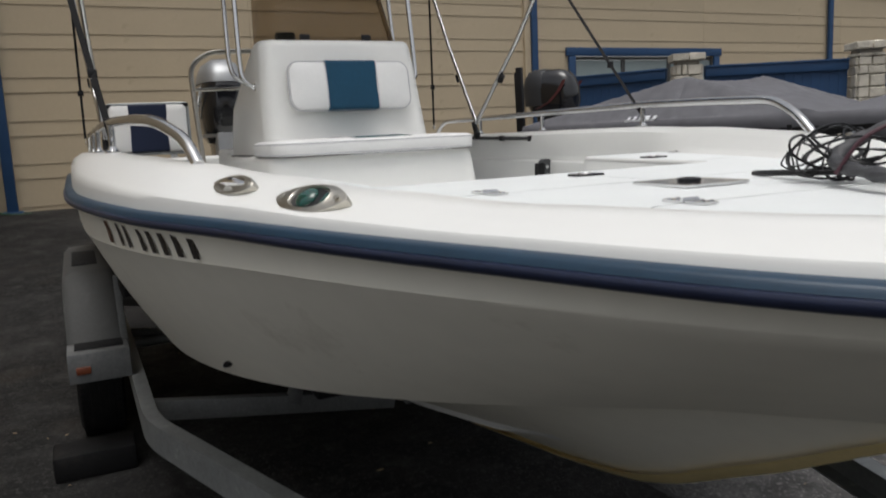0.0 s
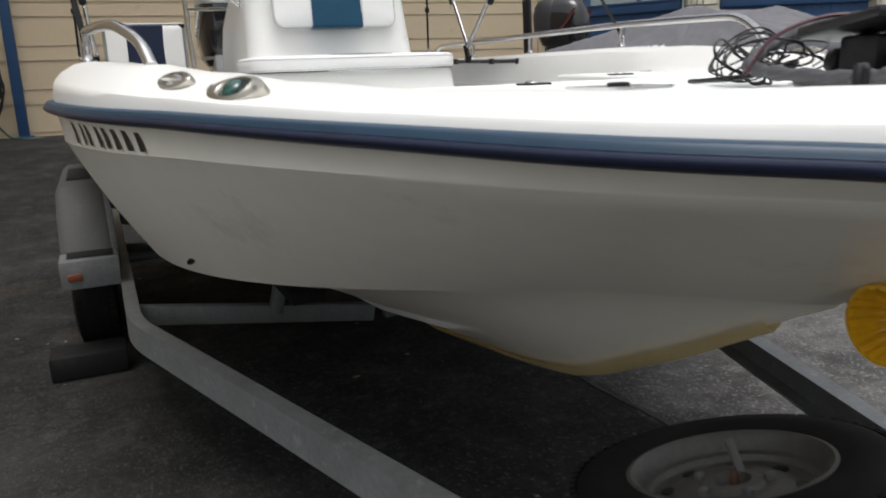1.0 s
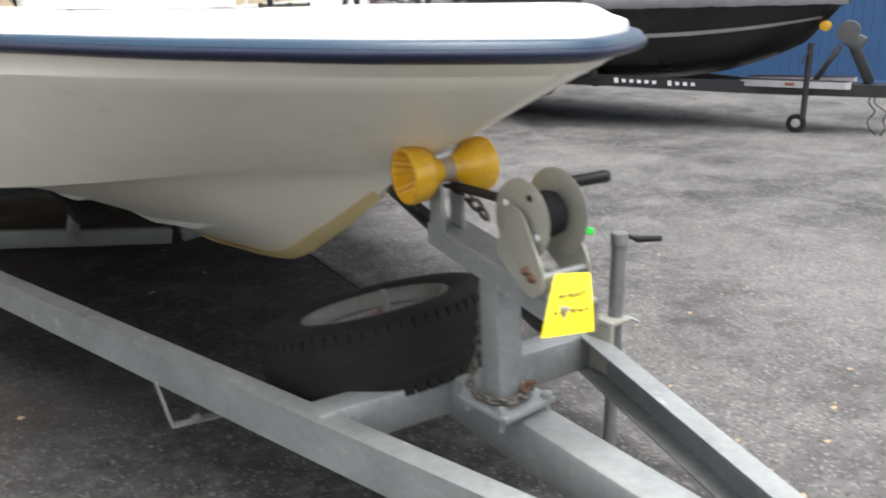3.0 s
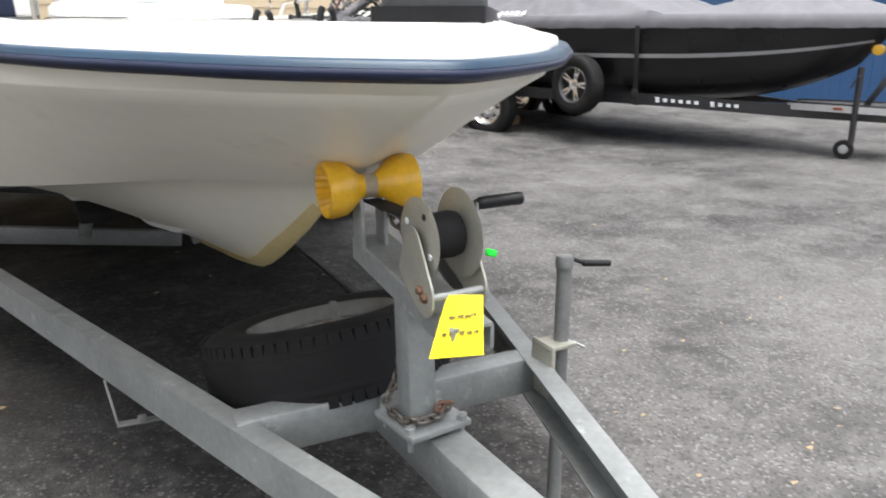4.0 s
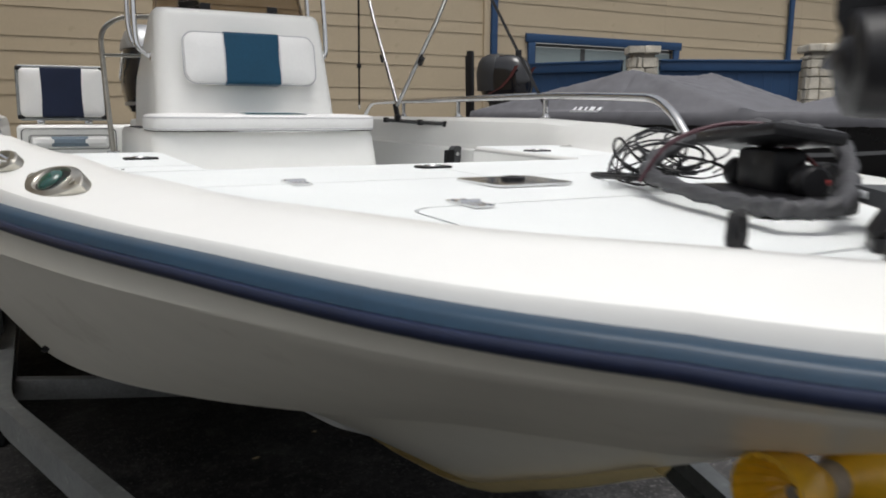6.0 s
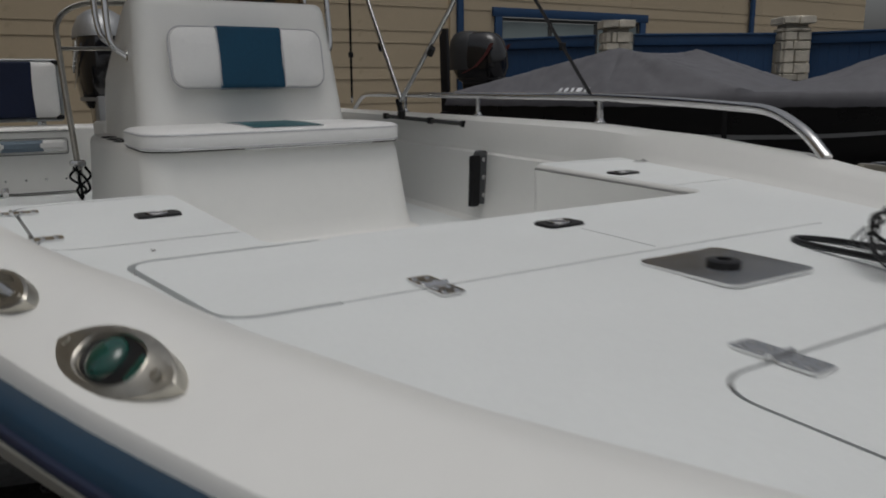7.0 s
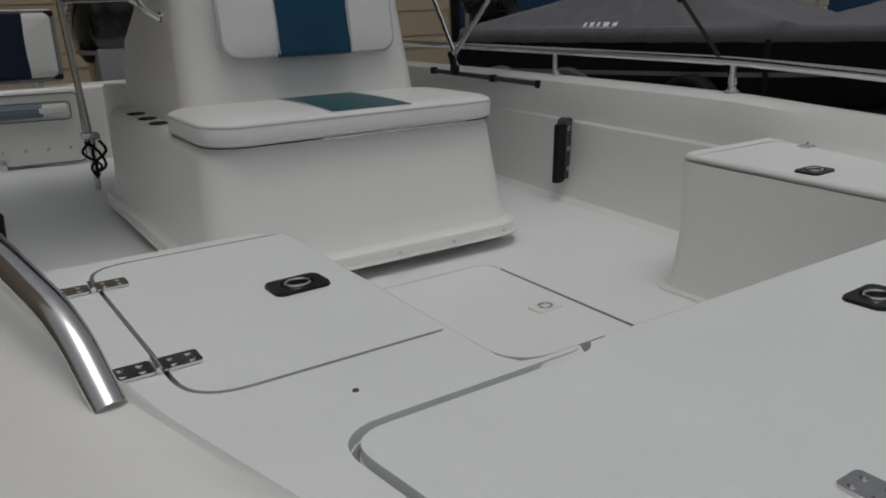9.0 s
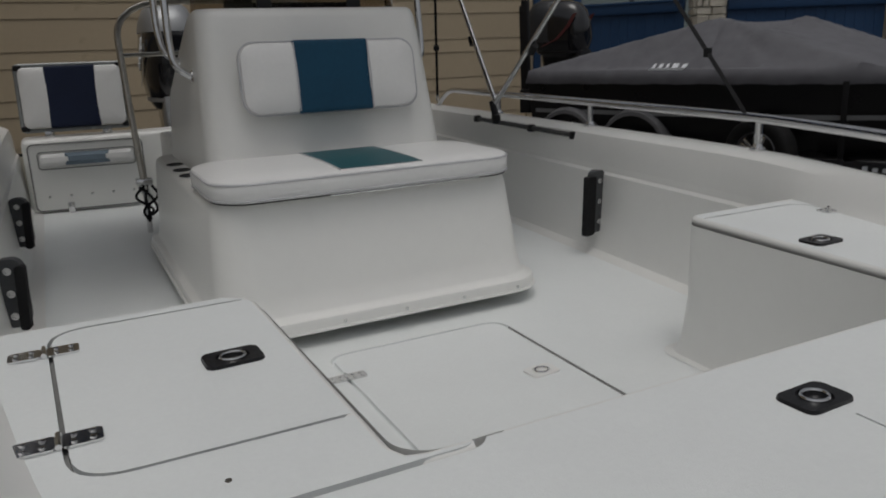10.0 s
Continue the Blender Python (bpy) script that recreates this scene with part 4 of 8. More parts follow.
def flush_oval(name, y, d, L, W, side=-1, lens=None, label="", tilt=0.0):
    """A pointed-oval stainless plate let into the gunwale; with a lamp lens, or a fold-down cleat."""
    p, up, al = on_cap(y, d, side)
    if al.y > 0:
        al = -al
    al = (al - up * al.dot(up)).normalized()
    out = Vector((side, 0, 0))
    up = (up + (out - al * out.dot(al)) * math.tan(radians(tilt))).normalized()
    al = (al - up * al.dot(up)).normalized()
    sd = up.cross(al)
    m = Matrix((al, sd, up)).transposed().to_4x4()
    m.translation = p + up * (0.0125 if lens else 0.0075)
    bm = bmesh.new()
    n = 28

    def ov(a, b, z, pw=1.25):
        out = []
        for k in range(n):
            t = 2 * math.pi * k / n
            c, s = math.cos(t), math.sin(t)
            out.append(Vector((a * math.copysign(abs(c) ** 0.95, c), b * math.copysign(abs(s) ** pw, s), z)))
        return out
    if lens:
        rows = [ov(L / 2, W / 2, -0.022, 1.45), ov(L / 2, W / 2, 0.0, 1.45), ov(L / 2 - 0.002, W / 2 - 0.002, 0.0015, 1.45), ov(L * 0.275, W * 0.41, 0.003, 0.8), ov(L * 0.265, W * 0.39, 0.0045, 0.8), ov(L * 0.255, W * 0.37, 0.003, 0.8), ov(L * 0.25, W * 0.355, -0.001, 0.8)]
    else:
        rows = [ov(L / 2, W / 2, -0.012), ov(L / 2, W / 2, 0.003), ov(L / 2 - 0.004, W / 2 - 0.003, 0.006), ov(L * 0.29, W * 0.38, 0.0055, 1.1), ov(L * 0.27, W * 0.34, -0.006, 1.1)]
    vs = grid(bm, rows, True)
    bm.faces.new(vs[-1])
    for k in (-1, 1):
        lathe(bm, [(0.0055, 0.005), (0.005, 0.0075), (0.0, 0.008)], Matrix.Translation((k * L * 0.385, 0, 0)), 10)
    bmesh.ops.transform(bm, matrix=m, verts=bm.verts[:])
    ob = bpart(name, bm, STEELD, label=label)
    bm = bmesh.new()
    if lens:
        r = bmesh.ops.create_uvsphere(bm, u_segments=20, v_segments=12, radius=1.0)
        bmesh.ops.transform(bm, matrix=m @ Matrix.Translation((-0.008, 0, -0.001)) @ Matrix.Diagonal((L * 0.125, W * 0.33, 0.012, 1)), verts=bm.verts[:])
        bpart("lens", bm, lens, ob, "green glass lens")
        bm = bmesh.new()
        slab(bm, [(L * 0.25 * math.cos(k * math.pi / 12), W * 0.355 * math.sin(k * math.pi / 12)) for k in range(24)], -0.010, -0.0005)
        bmesh.ops.transform(bm, matrix=m, verts=bm.verts[:])
        bpart("lamp_well", bm, BLACK, ob)
        bm = bmesh.new()
        box(bm, (L * 0.20, 0, 0.0), (L * 0.05, W * 0.40, 0.003), bevel=0.001)
        bmesh.ops.transform(bm, matrix=m, verts=bm.verts[:])
        bpart("lamp_reflector", bm, lens, ob)
    else:
        tube(bm, [m @ Vector(v) for v in ((-L * 0.33, 0, 0.005), (-L * 0.15, 0, 0.009), (0, 0, 0.010), (L * 0.15, 0, 0.009), (L * 0.33, 0, 0.005))], [0.004, 0.0075, 0.009, 0.0075, 0.004], 8)
        bpart("cleat_bar", bm, STEEL, ob)
    return ob


flush_oval("starboard_light", -0.226, 0.051, 0.196, 0.070, tilt=20, lens=GREENL, label="stainless oval navigation light with a green lens")
flush_oval("pop_up_cleat", 0.04, 0.062, 0.155, 0.050, tilt=18, label="stainless fold-down cleat")
flush_oval("pop_up_cleat", 0.04, 0.085, 0.17, 0.062, tilt=4, side=1, label="stainless fold-down cleat")


# ---------------------------------------------------------------- boat: side rails
def side_rail(side):
    def gx(y, d=0.125):
        return mid(y) + side * (rail_w(y) - d)
    top = 0.098
    y0 = 0.36 if side < 0 else 0.21
    pts = [(gx(y0, 0.142), y0, lerp_table(CROWN, y0) - 0.006), (gx(y0 + 0.07, 0.142), y0 + 0.075, lerp_table(CROWN, y0) + 0.055), (gx(y0 + 0.22), y0 + 0.22, lerp_table(CROWN, 0.5) + top)]
    pts += [(gx(y), y, lerp_table(CROWN, y) + top) for y in (0.8, 1.3, 2.0, 2.8, 3.4, 3.75)] + [(gx(3.9), 3.92, lerp_table(CROWN, 3.9) - 0.004)]
    pts = [(p[0], p[1], p[2]) for p in bent(pts, 0.16, 6)]
    bm = bmesh.new()
    tube(bm, pts, 0.0155, 12)
    rail = bpart("grab_rail", bm, STEEL, label="polished stainless gunwale rail")
    for y in (1.3, 2.25, 3.1):
        bm = bmesh.new()
        zc = lerp_table(CROWN, y)
        cyl(bm, (gx(y), y, zc - 0.004), (gx(y), y, zc + top), 0.0115, seg=12)
        lathe(bm, [(0.026, 0.0), (0.026, 0.004), (0.016, 0.009), (0.013, 0.02)], Matrix.Translation((gx(y), y, zc - 0.002)), 16)
        bpart("stanchion", bm, STEEL, rail)
    return rail


side_rail(-1)
side_rail(1)


# ---------------------------------------------------------------- boat: bimini frame
def bimini(side):
    x = 1.10 if side > 0 else -1.115
    lean = 0.0 if side > 0 else -0.10
    foot = Vector((x, 2.92, 1.40))
    bm = bmesh.new()
    cyl(bm, (x + side * 0.012, 2.28, 1.382), (x + side * 0.012, 3.14, 1.398), 0.011, seg=10)
    track = bpart("bimini_track", bm, ALU)
    for y, z in ((2.29, 1.382), (2.62, 1.388), (3.13, 1.398)):
        bm = bmesh.new()
        box(bm, (x + side * 0.012, y, z), (0.03, 0.035, 0.034), bevel=0.006)
        bpart("track_end", bm, BLACK, track)
    bm = bmesh.new()
    box(bm, foot + Vector((0, 0, 0.01)), (0.035, 0.045, 0.05), bevel=0.01)
    cyl(bm, foot + Vector((0, 0, 0.02)), foot + Vector((0, 0.035, 0.095)), 0.017, seg=12)
    bpart("bimini_hinge", bm, BLACK, track)
    for dy in (0.38, -0.56):
        bm = bmesh.new()
        top = Vector((x + lean, 2.92 + dy * 1.9, 2.65 if dy > 0 else 2.5))
        tube(bm, [foot + Vector((0, 0.0, 0.09)), foot.lerp(top, 0.5), top], 0.0125, 10)
        pole = bpart("bimini_pole", bm, STEEL)
        for f in (0.30,):
            bm = bmesh.new()
            a = foot.lerp(top, f)
            b = foot.lerp(top, f + 0.03)
            cyl(bm, a, b, 0.018, seg=12)
            bpart("pole_collar", bm, BLACK, pole)


def strap(a, b, name="bimini_strap", w=0.007):
    a, b = Vector(a), Vector(b)
    bm = bmesh.new()
    d = (b - a).normalized()
    s = d.cross(Vector((0.4, 1, 0.1))).normalized() * w
    t = d.cross(s).normalized() * 0.0012
    grid(bm, [[p + s + t, p + s - t, p - s - t, p - s + t] for p in (a, a.lerp(b, 0.5), b)], True)
    ob = bpart(name, bm, WEB, label="black webbing strap")
    bm = bmesh.new()
    tube(bm, [a + Vector((0.0, 0.014 * math.cos(t2), 0.018 * math.sin(t2) - 0.012)) for t2 in [2 * math.pi * k / 14 for k in range(14)]], 0.0032, 6, True)
    bpart("snap_hook", bm, STEEL, ob)
    bm = bmesh.new()
    c = a.lerp(b, 0.22)
    box(bm, c, (0.032, 0.010, 0.032), bevel=0.003)
    bpart("strap_buckle", bm, BLACK, ob)


bimini(-1)
bimini(1)
# canvas stretched over two bows on the poles, unseen, added to shade the cockpit
bm = bmesh.new()
rows = []
for k in range(9):
    y = 2.06 + 1.60 * k / 8
    z = 2.516 + 0.134 * k / 8 - 0.05 * math.sin(math.pi * k / 8)
    rows.append([(-1.215 + 2.32 * j / 12, y, z + 0.11 * (1 - abs(j / 6 - 1) ** 3)) for j in range(13)])
grid(bm, rows)
bmesh.ops.solidify(bm, geom=bm.faces[:], thickness=0.003)
canopy = bpart("added_shade_canopy", bm, CANVAS, label="unseen taut dark blue canvas top on bent poles, added for shade")
for y, z in ((1.862, 2.485), (2.075, 2.505), (3.642, 2.64)):
    bm = bmesh.new()
    tube(bm, [(-1.215 + 2.32 * j / 12, y, z + 0.10 * (1 - abs(j / 6 - 1) ** 3)) for j in range(13)], 0.0125, 8)
    bpart("canopy_bow", bm, STEEL, canopy)
for sd in (-1, 1):
    x = mid(1.3) + sd * (rail_w(1.3) - 0.125)
    strap((x, 1.30, 1.47), (x if sd > 0 else -1.29, 2.35, 2.62 if sd > 0 else 2.52), w=0.007 if sd > 0 else 0.012)
    strap((x if sd > 0 else -1.20, 3.55, 1.50), (x - sd * 0.02 if sd > 0 else -1.19, 3.48, 2.7))


# ---------------------------------------------------------------- boat: console and seats
def rings_solid(bm, rings):
    vs = grid(bm, rings, True)
    bm.faces.new(vs[-1])
    bm.faces.new(vs[0][::-1])
    return vs


def rr(x0, y0, x1, y1, z, r, tilt=0.0):
    return [Vector((x, y, z + tilt * (y - y0))) for x, y in rounded(x0, y0, x1, y1, r, 7)]


bm = bmesh.new()
rings_solid(bm, [rr(-0.562, 1.648, 0.512, 3.14, 0.972, 0.13), rr(-0.575, 1.635, 0.525, 3.15, 0.985, 0.13), rr(-0.575, 1.635, 0.525, 3.15, 1.012, 0.13), rr(-0.572, 1.638, 0.522, 3.147, 1.018, 0.13), rr(-0.553, 1.666, 0.501, 3.116, 1.025, 0.12), rr(-0.547, 1.674, 0.496, 3.109, 1.033, 0.115), rr(-0.538, 1.692, 0.486, 3.10, 1.09, 0.11), rr(-0.525, 1.735, 0.462, 3.08, 1.33, 0.10), rr(-0.520, 1.742, 0.456, 3.075, 1.352, 0.10), rr(-0.508, 1.756, 0.444, 3.06, 1.364, 0.09), rr(-0.46, 1.80, 0.40, 3.02, 1.366, 0.07)])
console = bpart("console_base", bm, GEL, label="white moulded console base with a seat box")
bm = bmesh.new()
box(bm, (-0.025, 2.42, 0.96), (0.94, 1.34, 0.056), bevel=0.02)
bpart("base_plinth", bm, DGREY, console)
bm = bmesh.new()
tube(bm, [Vector((p.x, p.y, 0.984)) for p in rr(-0.577, 1.633, 0.527, 3.152, 0.984, 0.13)], 0.005, 6, True)
bpart("edge_trim", bm, GEL, console)
for k in range(5):
    bm = bmesh.new()
    lathe(bm, [(0.006, 0), (0.005, 0.003), (0, 0.004)], Matrix.Translation((-0.4 + 0.2 * k, 1.628, 1.0)) @ pose(0, 0, 0, 90), 8)
    bpart("trim_screw", bm, STEEL, console)

bm = bmesh.new()
rings_solid(bm, [rr(-0.452, 2.150, 0.422, 3.05, 1.366, 0.075), rr(-0.450, 2.155, 0.420, 3.05, 1.40, 0.075), rr(-0.444, 2.172, 0.408, 3.04, 1.52, 0.074), rr(-0.440, 2.187, 0.398, 2.99, 1.62, 0.073), rr(-0.437, 2.195, 0.392, 2.88, 1.68, 0.072), rr(-0.430, 2.213, 0.380, 2.68, 1.79, 0.07), rr(-0.425, 2.228, 0.368, 2.49, 1.885, 0.07), rr(-0.420, 2.236, 0.362, 2.45, 1.905, 0.068), rr(-0.408, 2.25, 0.35, 2.42, 1.916, 0.06), rr(-0.36, 2.29, 0.30, 2.38, 1.918, 0.03)])
upper = bpart("console_tower", bm, GEL, label="white moulded console tower")

# backrest on the tower
face = Matrix.Translation((-0.012, 2.176, 1.683)) @ pose(0, 0, 0, 90 - 8.5, 0, 1.2)
bm = bmesh.new()
pillow(bm, 0.625, 0.235, 0.05, 0.055, 0.02, face)
cush = bpart("backrest", bm, VINYL, label="white vinyl backrest with a navy centre panel")
bm = bmesh.new()
pillow(bm, 0.262, 0.239, 0.0595, 0.006, 0.008, face, 8, 0.0)
bpart("centre_panel", bm, VBLUE, cush, "navy vinyl centre panel")
bm = bmesh.new()
tube(bm, [face @ Vector((x, y, 0.034)) for x, y in rounded(-0.3135, -0.1185, 0.3135, 0.1185, 0.055)], 0.0028, 6, True)
bpart("piping", bm, PIPING, cush)
for sx in (-0.131, 0.131):
    bm = bmesh.new()
    tube(bm, [face @ Vector((sx, -0.112, 0.058)), face @ Vector((sx, 0, 0.064)), face @ Vector((sx, 0.112, 0.058))], 0.0022, 6)
    bpart("seam_piping", bm, PIPING, cush)

# seat cushion
bm = bmesh.new()
rings_solid(bm, [rr(-0.512, 1.712, 0.452, 2.19, 1.362, 0.11), rr(-0.520, 1.704, 0.460, 2.195, 1.374, 0.115), rr(-0.522, 1.702, 0.462, 2.195, 1.412, 0.115), rr(-0.516, 1.708, 0.456, 2.19, 1.425, 0.11), rr(-0.50, 1.724, 0.44, 2.175, 1.432, 0.10), rr(-0.40, 1.82, 0.34, 2.10, 1.437, 0.05)])
seat = bpart("seat_cushion", bm, VINYL, label="white vinyl seat cushion with a teal centre panel")
bm = bmesh.new()
rows = []
for y, z in ((1.7005, 1.405), (1.703, 1.418), (1.711, 1.4285), (1.727, 1.4345), (1.80, 1.4385), (1.95, 1.4405), (2.13, 1.4385)):
    rows.append([(-0.018 - 0.133, y, z), (-0.018 + 0.133, y, z)])
grid(bm, rows[3:])
bmesh.ops.solidify(bm, geom=bm.faces[:], thickness=0.003)
bpart("centre_panel", bm, VTEAL, seat, "teal vinyl centre panel")
bm = bmesh.new()
tube(bm, rr(-0.520, 1.704, 0.460, 2.19, 1.419, 0.113), 0.003, 6, True)
tube(bm, rr(-0.520, 1.704, 0.460, 2.19, 1.372, 0.113), 0.003, 6, True)
bpart("piping", bm, PIPING, seat)
for sx in (-0.133, 0.133):
    bm = bmesh.new()
    tube(bm, [(-0.018 + sx, 1.72, 1.434), (-0.018 + sx, 1.9, 1.440), (-0.018 + sx, 2.13, 1.4385)], 0.0022, 6)
    bpart("seam_piping", bm, PIPING, seat)
# thin black ring paints the shadow gap under the cushion
bm = bmesh.new()
tube(bm, rr(-0.514, 1.710, 0.454, 2.19, 1.3635, 0.11), 0.0022, 6, True)
bpart("cushion_gap_shade", bm, BLACK, seat)
bm = bmesh.new()
box(bm, (0.06, 1.713, 1.362), (0.50, 0.012, 0.006), bevel=0.002)
bpart("seat_hinge_strip", bm, STEEL, seat, "polished hinge strip")

# cup holders on the starboard shelf of the base
for y in (2.36, 2.51, 2.68):
    bm = bmesh.new()
    lathe(bm, [(0.032, 0.0), (0.032, 0.003), (0.027, 0.004), (0.024, -0.002), (0.0, -0.002)], Matrix.Translation((-0.487, y, 1.366)), 20)
    bpart("cup_holder", bm, BLACK, console)

# smoked windscreen
bm = bmesh.new()
front = [(-0.40, 2.46), (-0.37, 2.33), (-0.30, 2.285), (-0.03, 2.27), (0.24, 2.285), (0.31, 2.33), (0.34, 2.46)]
front = [(p.x, p.y) for p in smooth_path([(x, y, 0) for x, y in front], 5)]
rows = [[Vector((x * (1 - 0.10 * t), y + 0.16 * t, 1.912 + 0.36 * t)) for x, y in front] for t in (0, 0.5, 1.0)]
rows2 = [[p + Vector((0, 0.006, 0)) for p in r] for r in rows]
a = grid(bm, rows)
b = grid(bm, rows2)
for p, q in ((a[0], b[0]), (a[-1], b[-1])):
    for k in range(len(p) - 1):
        bm.faces.new((p[k], p[k + 1], q[k + 1], q[k]))
for e0 in (0, -1):
    for p, q in zip(range(2), range(1, 3)):
        bm.faces.new((a[p][e0], a[q][e0], b[q][e0], b[p][e0]))
wind = bpart("windscreen", bm, SMOKED, label="smoked acrylic windscreen")
for x in (-0.19, 0.13):
    bm = bmesh.new()
    box(bm, (x, 2.272, 1.932), (0.05, 0.014, 0.034), bevel=0.004)
    bpart("windscreen_bracket", bm, BLACK, wind)
bm = bmesh.new()
box(bm, (0.02, 2.56, 1.885), (0.42, 0.14, 0.09), pose(0, 0, 0, -28), bevel=0.02)
box(bm, (-0.22, 2.52, 1.925), (0.10, 0.05, 0.13), pose(0, 0, 0, -14), bevel=0.012)
bpart("dash_pod", bm, BLACK, upper, "black instrument pod")
bm = bmesh.new()
tube(bm, [Vector((0.02 + 0.17 * math.cos(a), 3.03 + 0.03 * math.sin(a), 1.80 + 0.17 * math.sin(a))) for a in [2 * math.pi * k / 28 for k in range(28)]], 0.012, 8, True)
for a in (90, 210, 330):
    cyl(bm, (0.02, 3.02, 1.80), (0.02 + 0.165 * math.cos(radians(a)), 3.03, 1.80 + 0.165 * math.sin(radians(a))), 0.008, seg=8)
cyl(bm, (0.02, 2.64, 1.80), (0.02, 3.03, 1.80), 0.02, seg=10)
bpart("steering_wheel", bm, BLACK, upper, "black steering wheel")

# console grab rails, two a side
for sd in (-1, 1):
    x = -0.028 + sd * 0.44
    for y, zf in ((2.36, 1.70), (2.63, 1.745)):
        xf = -0.028 + sd * (0.408 if y < 2.5 else 0.40)
        bm = bmesh.new()
        pts = bent([(xf, y, zf), (xf + sd * 0.055, y + 0.005, zf + 0.035), (x + sd * 0.028, y + 0.02, zf + 0.12), (x + sd * 0.02, y + 0.08, 2.32), (x - sd * 0.06, y + 0.2, 2.42)], 0.05, 5)
        tube(bm, pts, 0.0125, 10)
        lathe(bm, [(0.024, 0), (0.024, 0.004), (0.014, 0.008)], Matrix.Translation((xf - sd * 0.004, y, zf)) @ pose(0, 0, 0, 0, 90 * sd, 0), 14)
        bpart("console_rail", bm, STEEL, label="stainless console grab rail")

# leaning-post pipe behind the console
bm = bmesh.new()
for x0, sd in ((-0.53, 1), (0.47, -1)):
    tube(bm, bent([(x0, 3.52, 1.17), (x0 - sd * 0.015, 3.60, 1.6), (x0 - sd * 0.02, 3.66, 1.93), (x0 + sd * 0.10, 3.70, 2.02), (x0 + sd * 0.30, 3.70, 2.03)], 0.10, 6), 0.0155, 10)
tube(bm, [(-0.545, 3.63, 1.78), (-0.03, 3.64, 1.79), (0.485, 3.63, 1.78)], 0.010, 8)
tube(bm, [(-0.23, 3.70, 2.03), (0.17, 3.70, 2.03)], 0.0155, 10)
post = bpart("leaning_post", bm, STEELD, label="stainless leaning post frame")
bm = bmesh.new()
rings_solid(bm, [rr(-0.40, 3.42, 0.34, 3.82, 0.935, 0.04), rr(-0.40, 3.42, 0.34, 3.82, 1.38, 0.04), rr(-0.39, 3.43, 0.33, 3.81, 1.395, 0.04)])
bpart("cooler_box", bm, GEL, post, "white cooler seat box")
for x0 in (-0.53, 0.47):
    bm = bmesh.new()
    box(bm, (x0, 3.51, 1.19), (0.075, 0.07, 0.03), bevel=0.008)
    cyl(bm, (x0, 3.51, 1.19), (x0, 3.51, 1.13), 0.02, seg=12)
    cyl(bm, (x0, 3.52, 0.935), (x0, 3.52, 1.17), 0.013, seg=10)
    bpart("post_foot", bm, STEEL, post)
    bm = bmesh.new()
    random.seed(2)
    for k in range(4):
        tube(bm, smooth_path([(x0 + 0.03 * math.cos(k), 3.49 + 0.03 * math.sin(k * 2), 1.17), (x0 + 0.05 * math.cos(k * 1.7), 3.47, 1.12), (x0 - 0.02 + 0.02 * k, 3.46, 1.06), (x0 + 0.03 * math.sin(k * 3), 3.47, 1.0 + 0.01 * k)], 5), 0.007, 6)
    bpart("post_strap", bm, WEB, post)


# folding jump seats at the stern
PADB = material("faded_blue_vinyl", (0.16, 0.21, 0.26), 0.6, spec=0.3, vary=0.15, scale=9, bump=0.15, bump_scale=350)


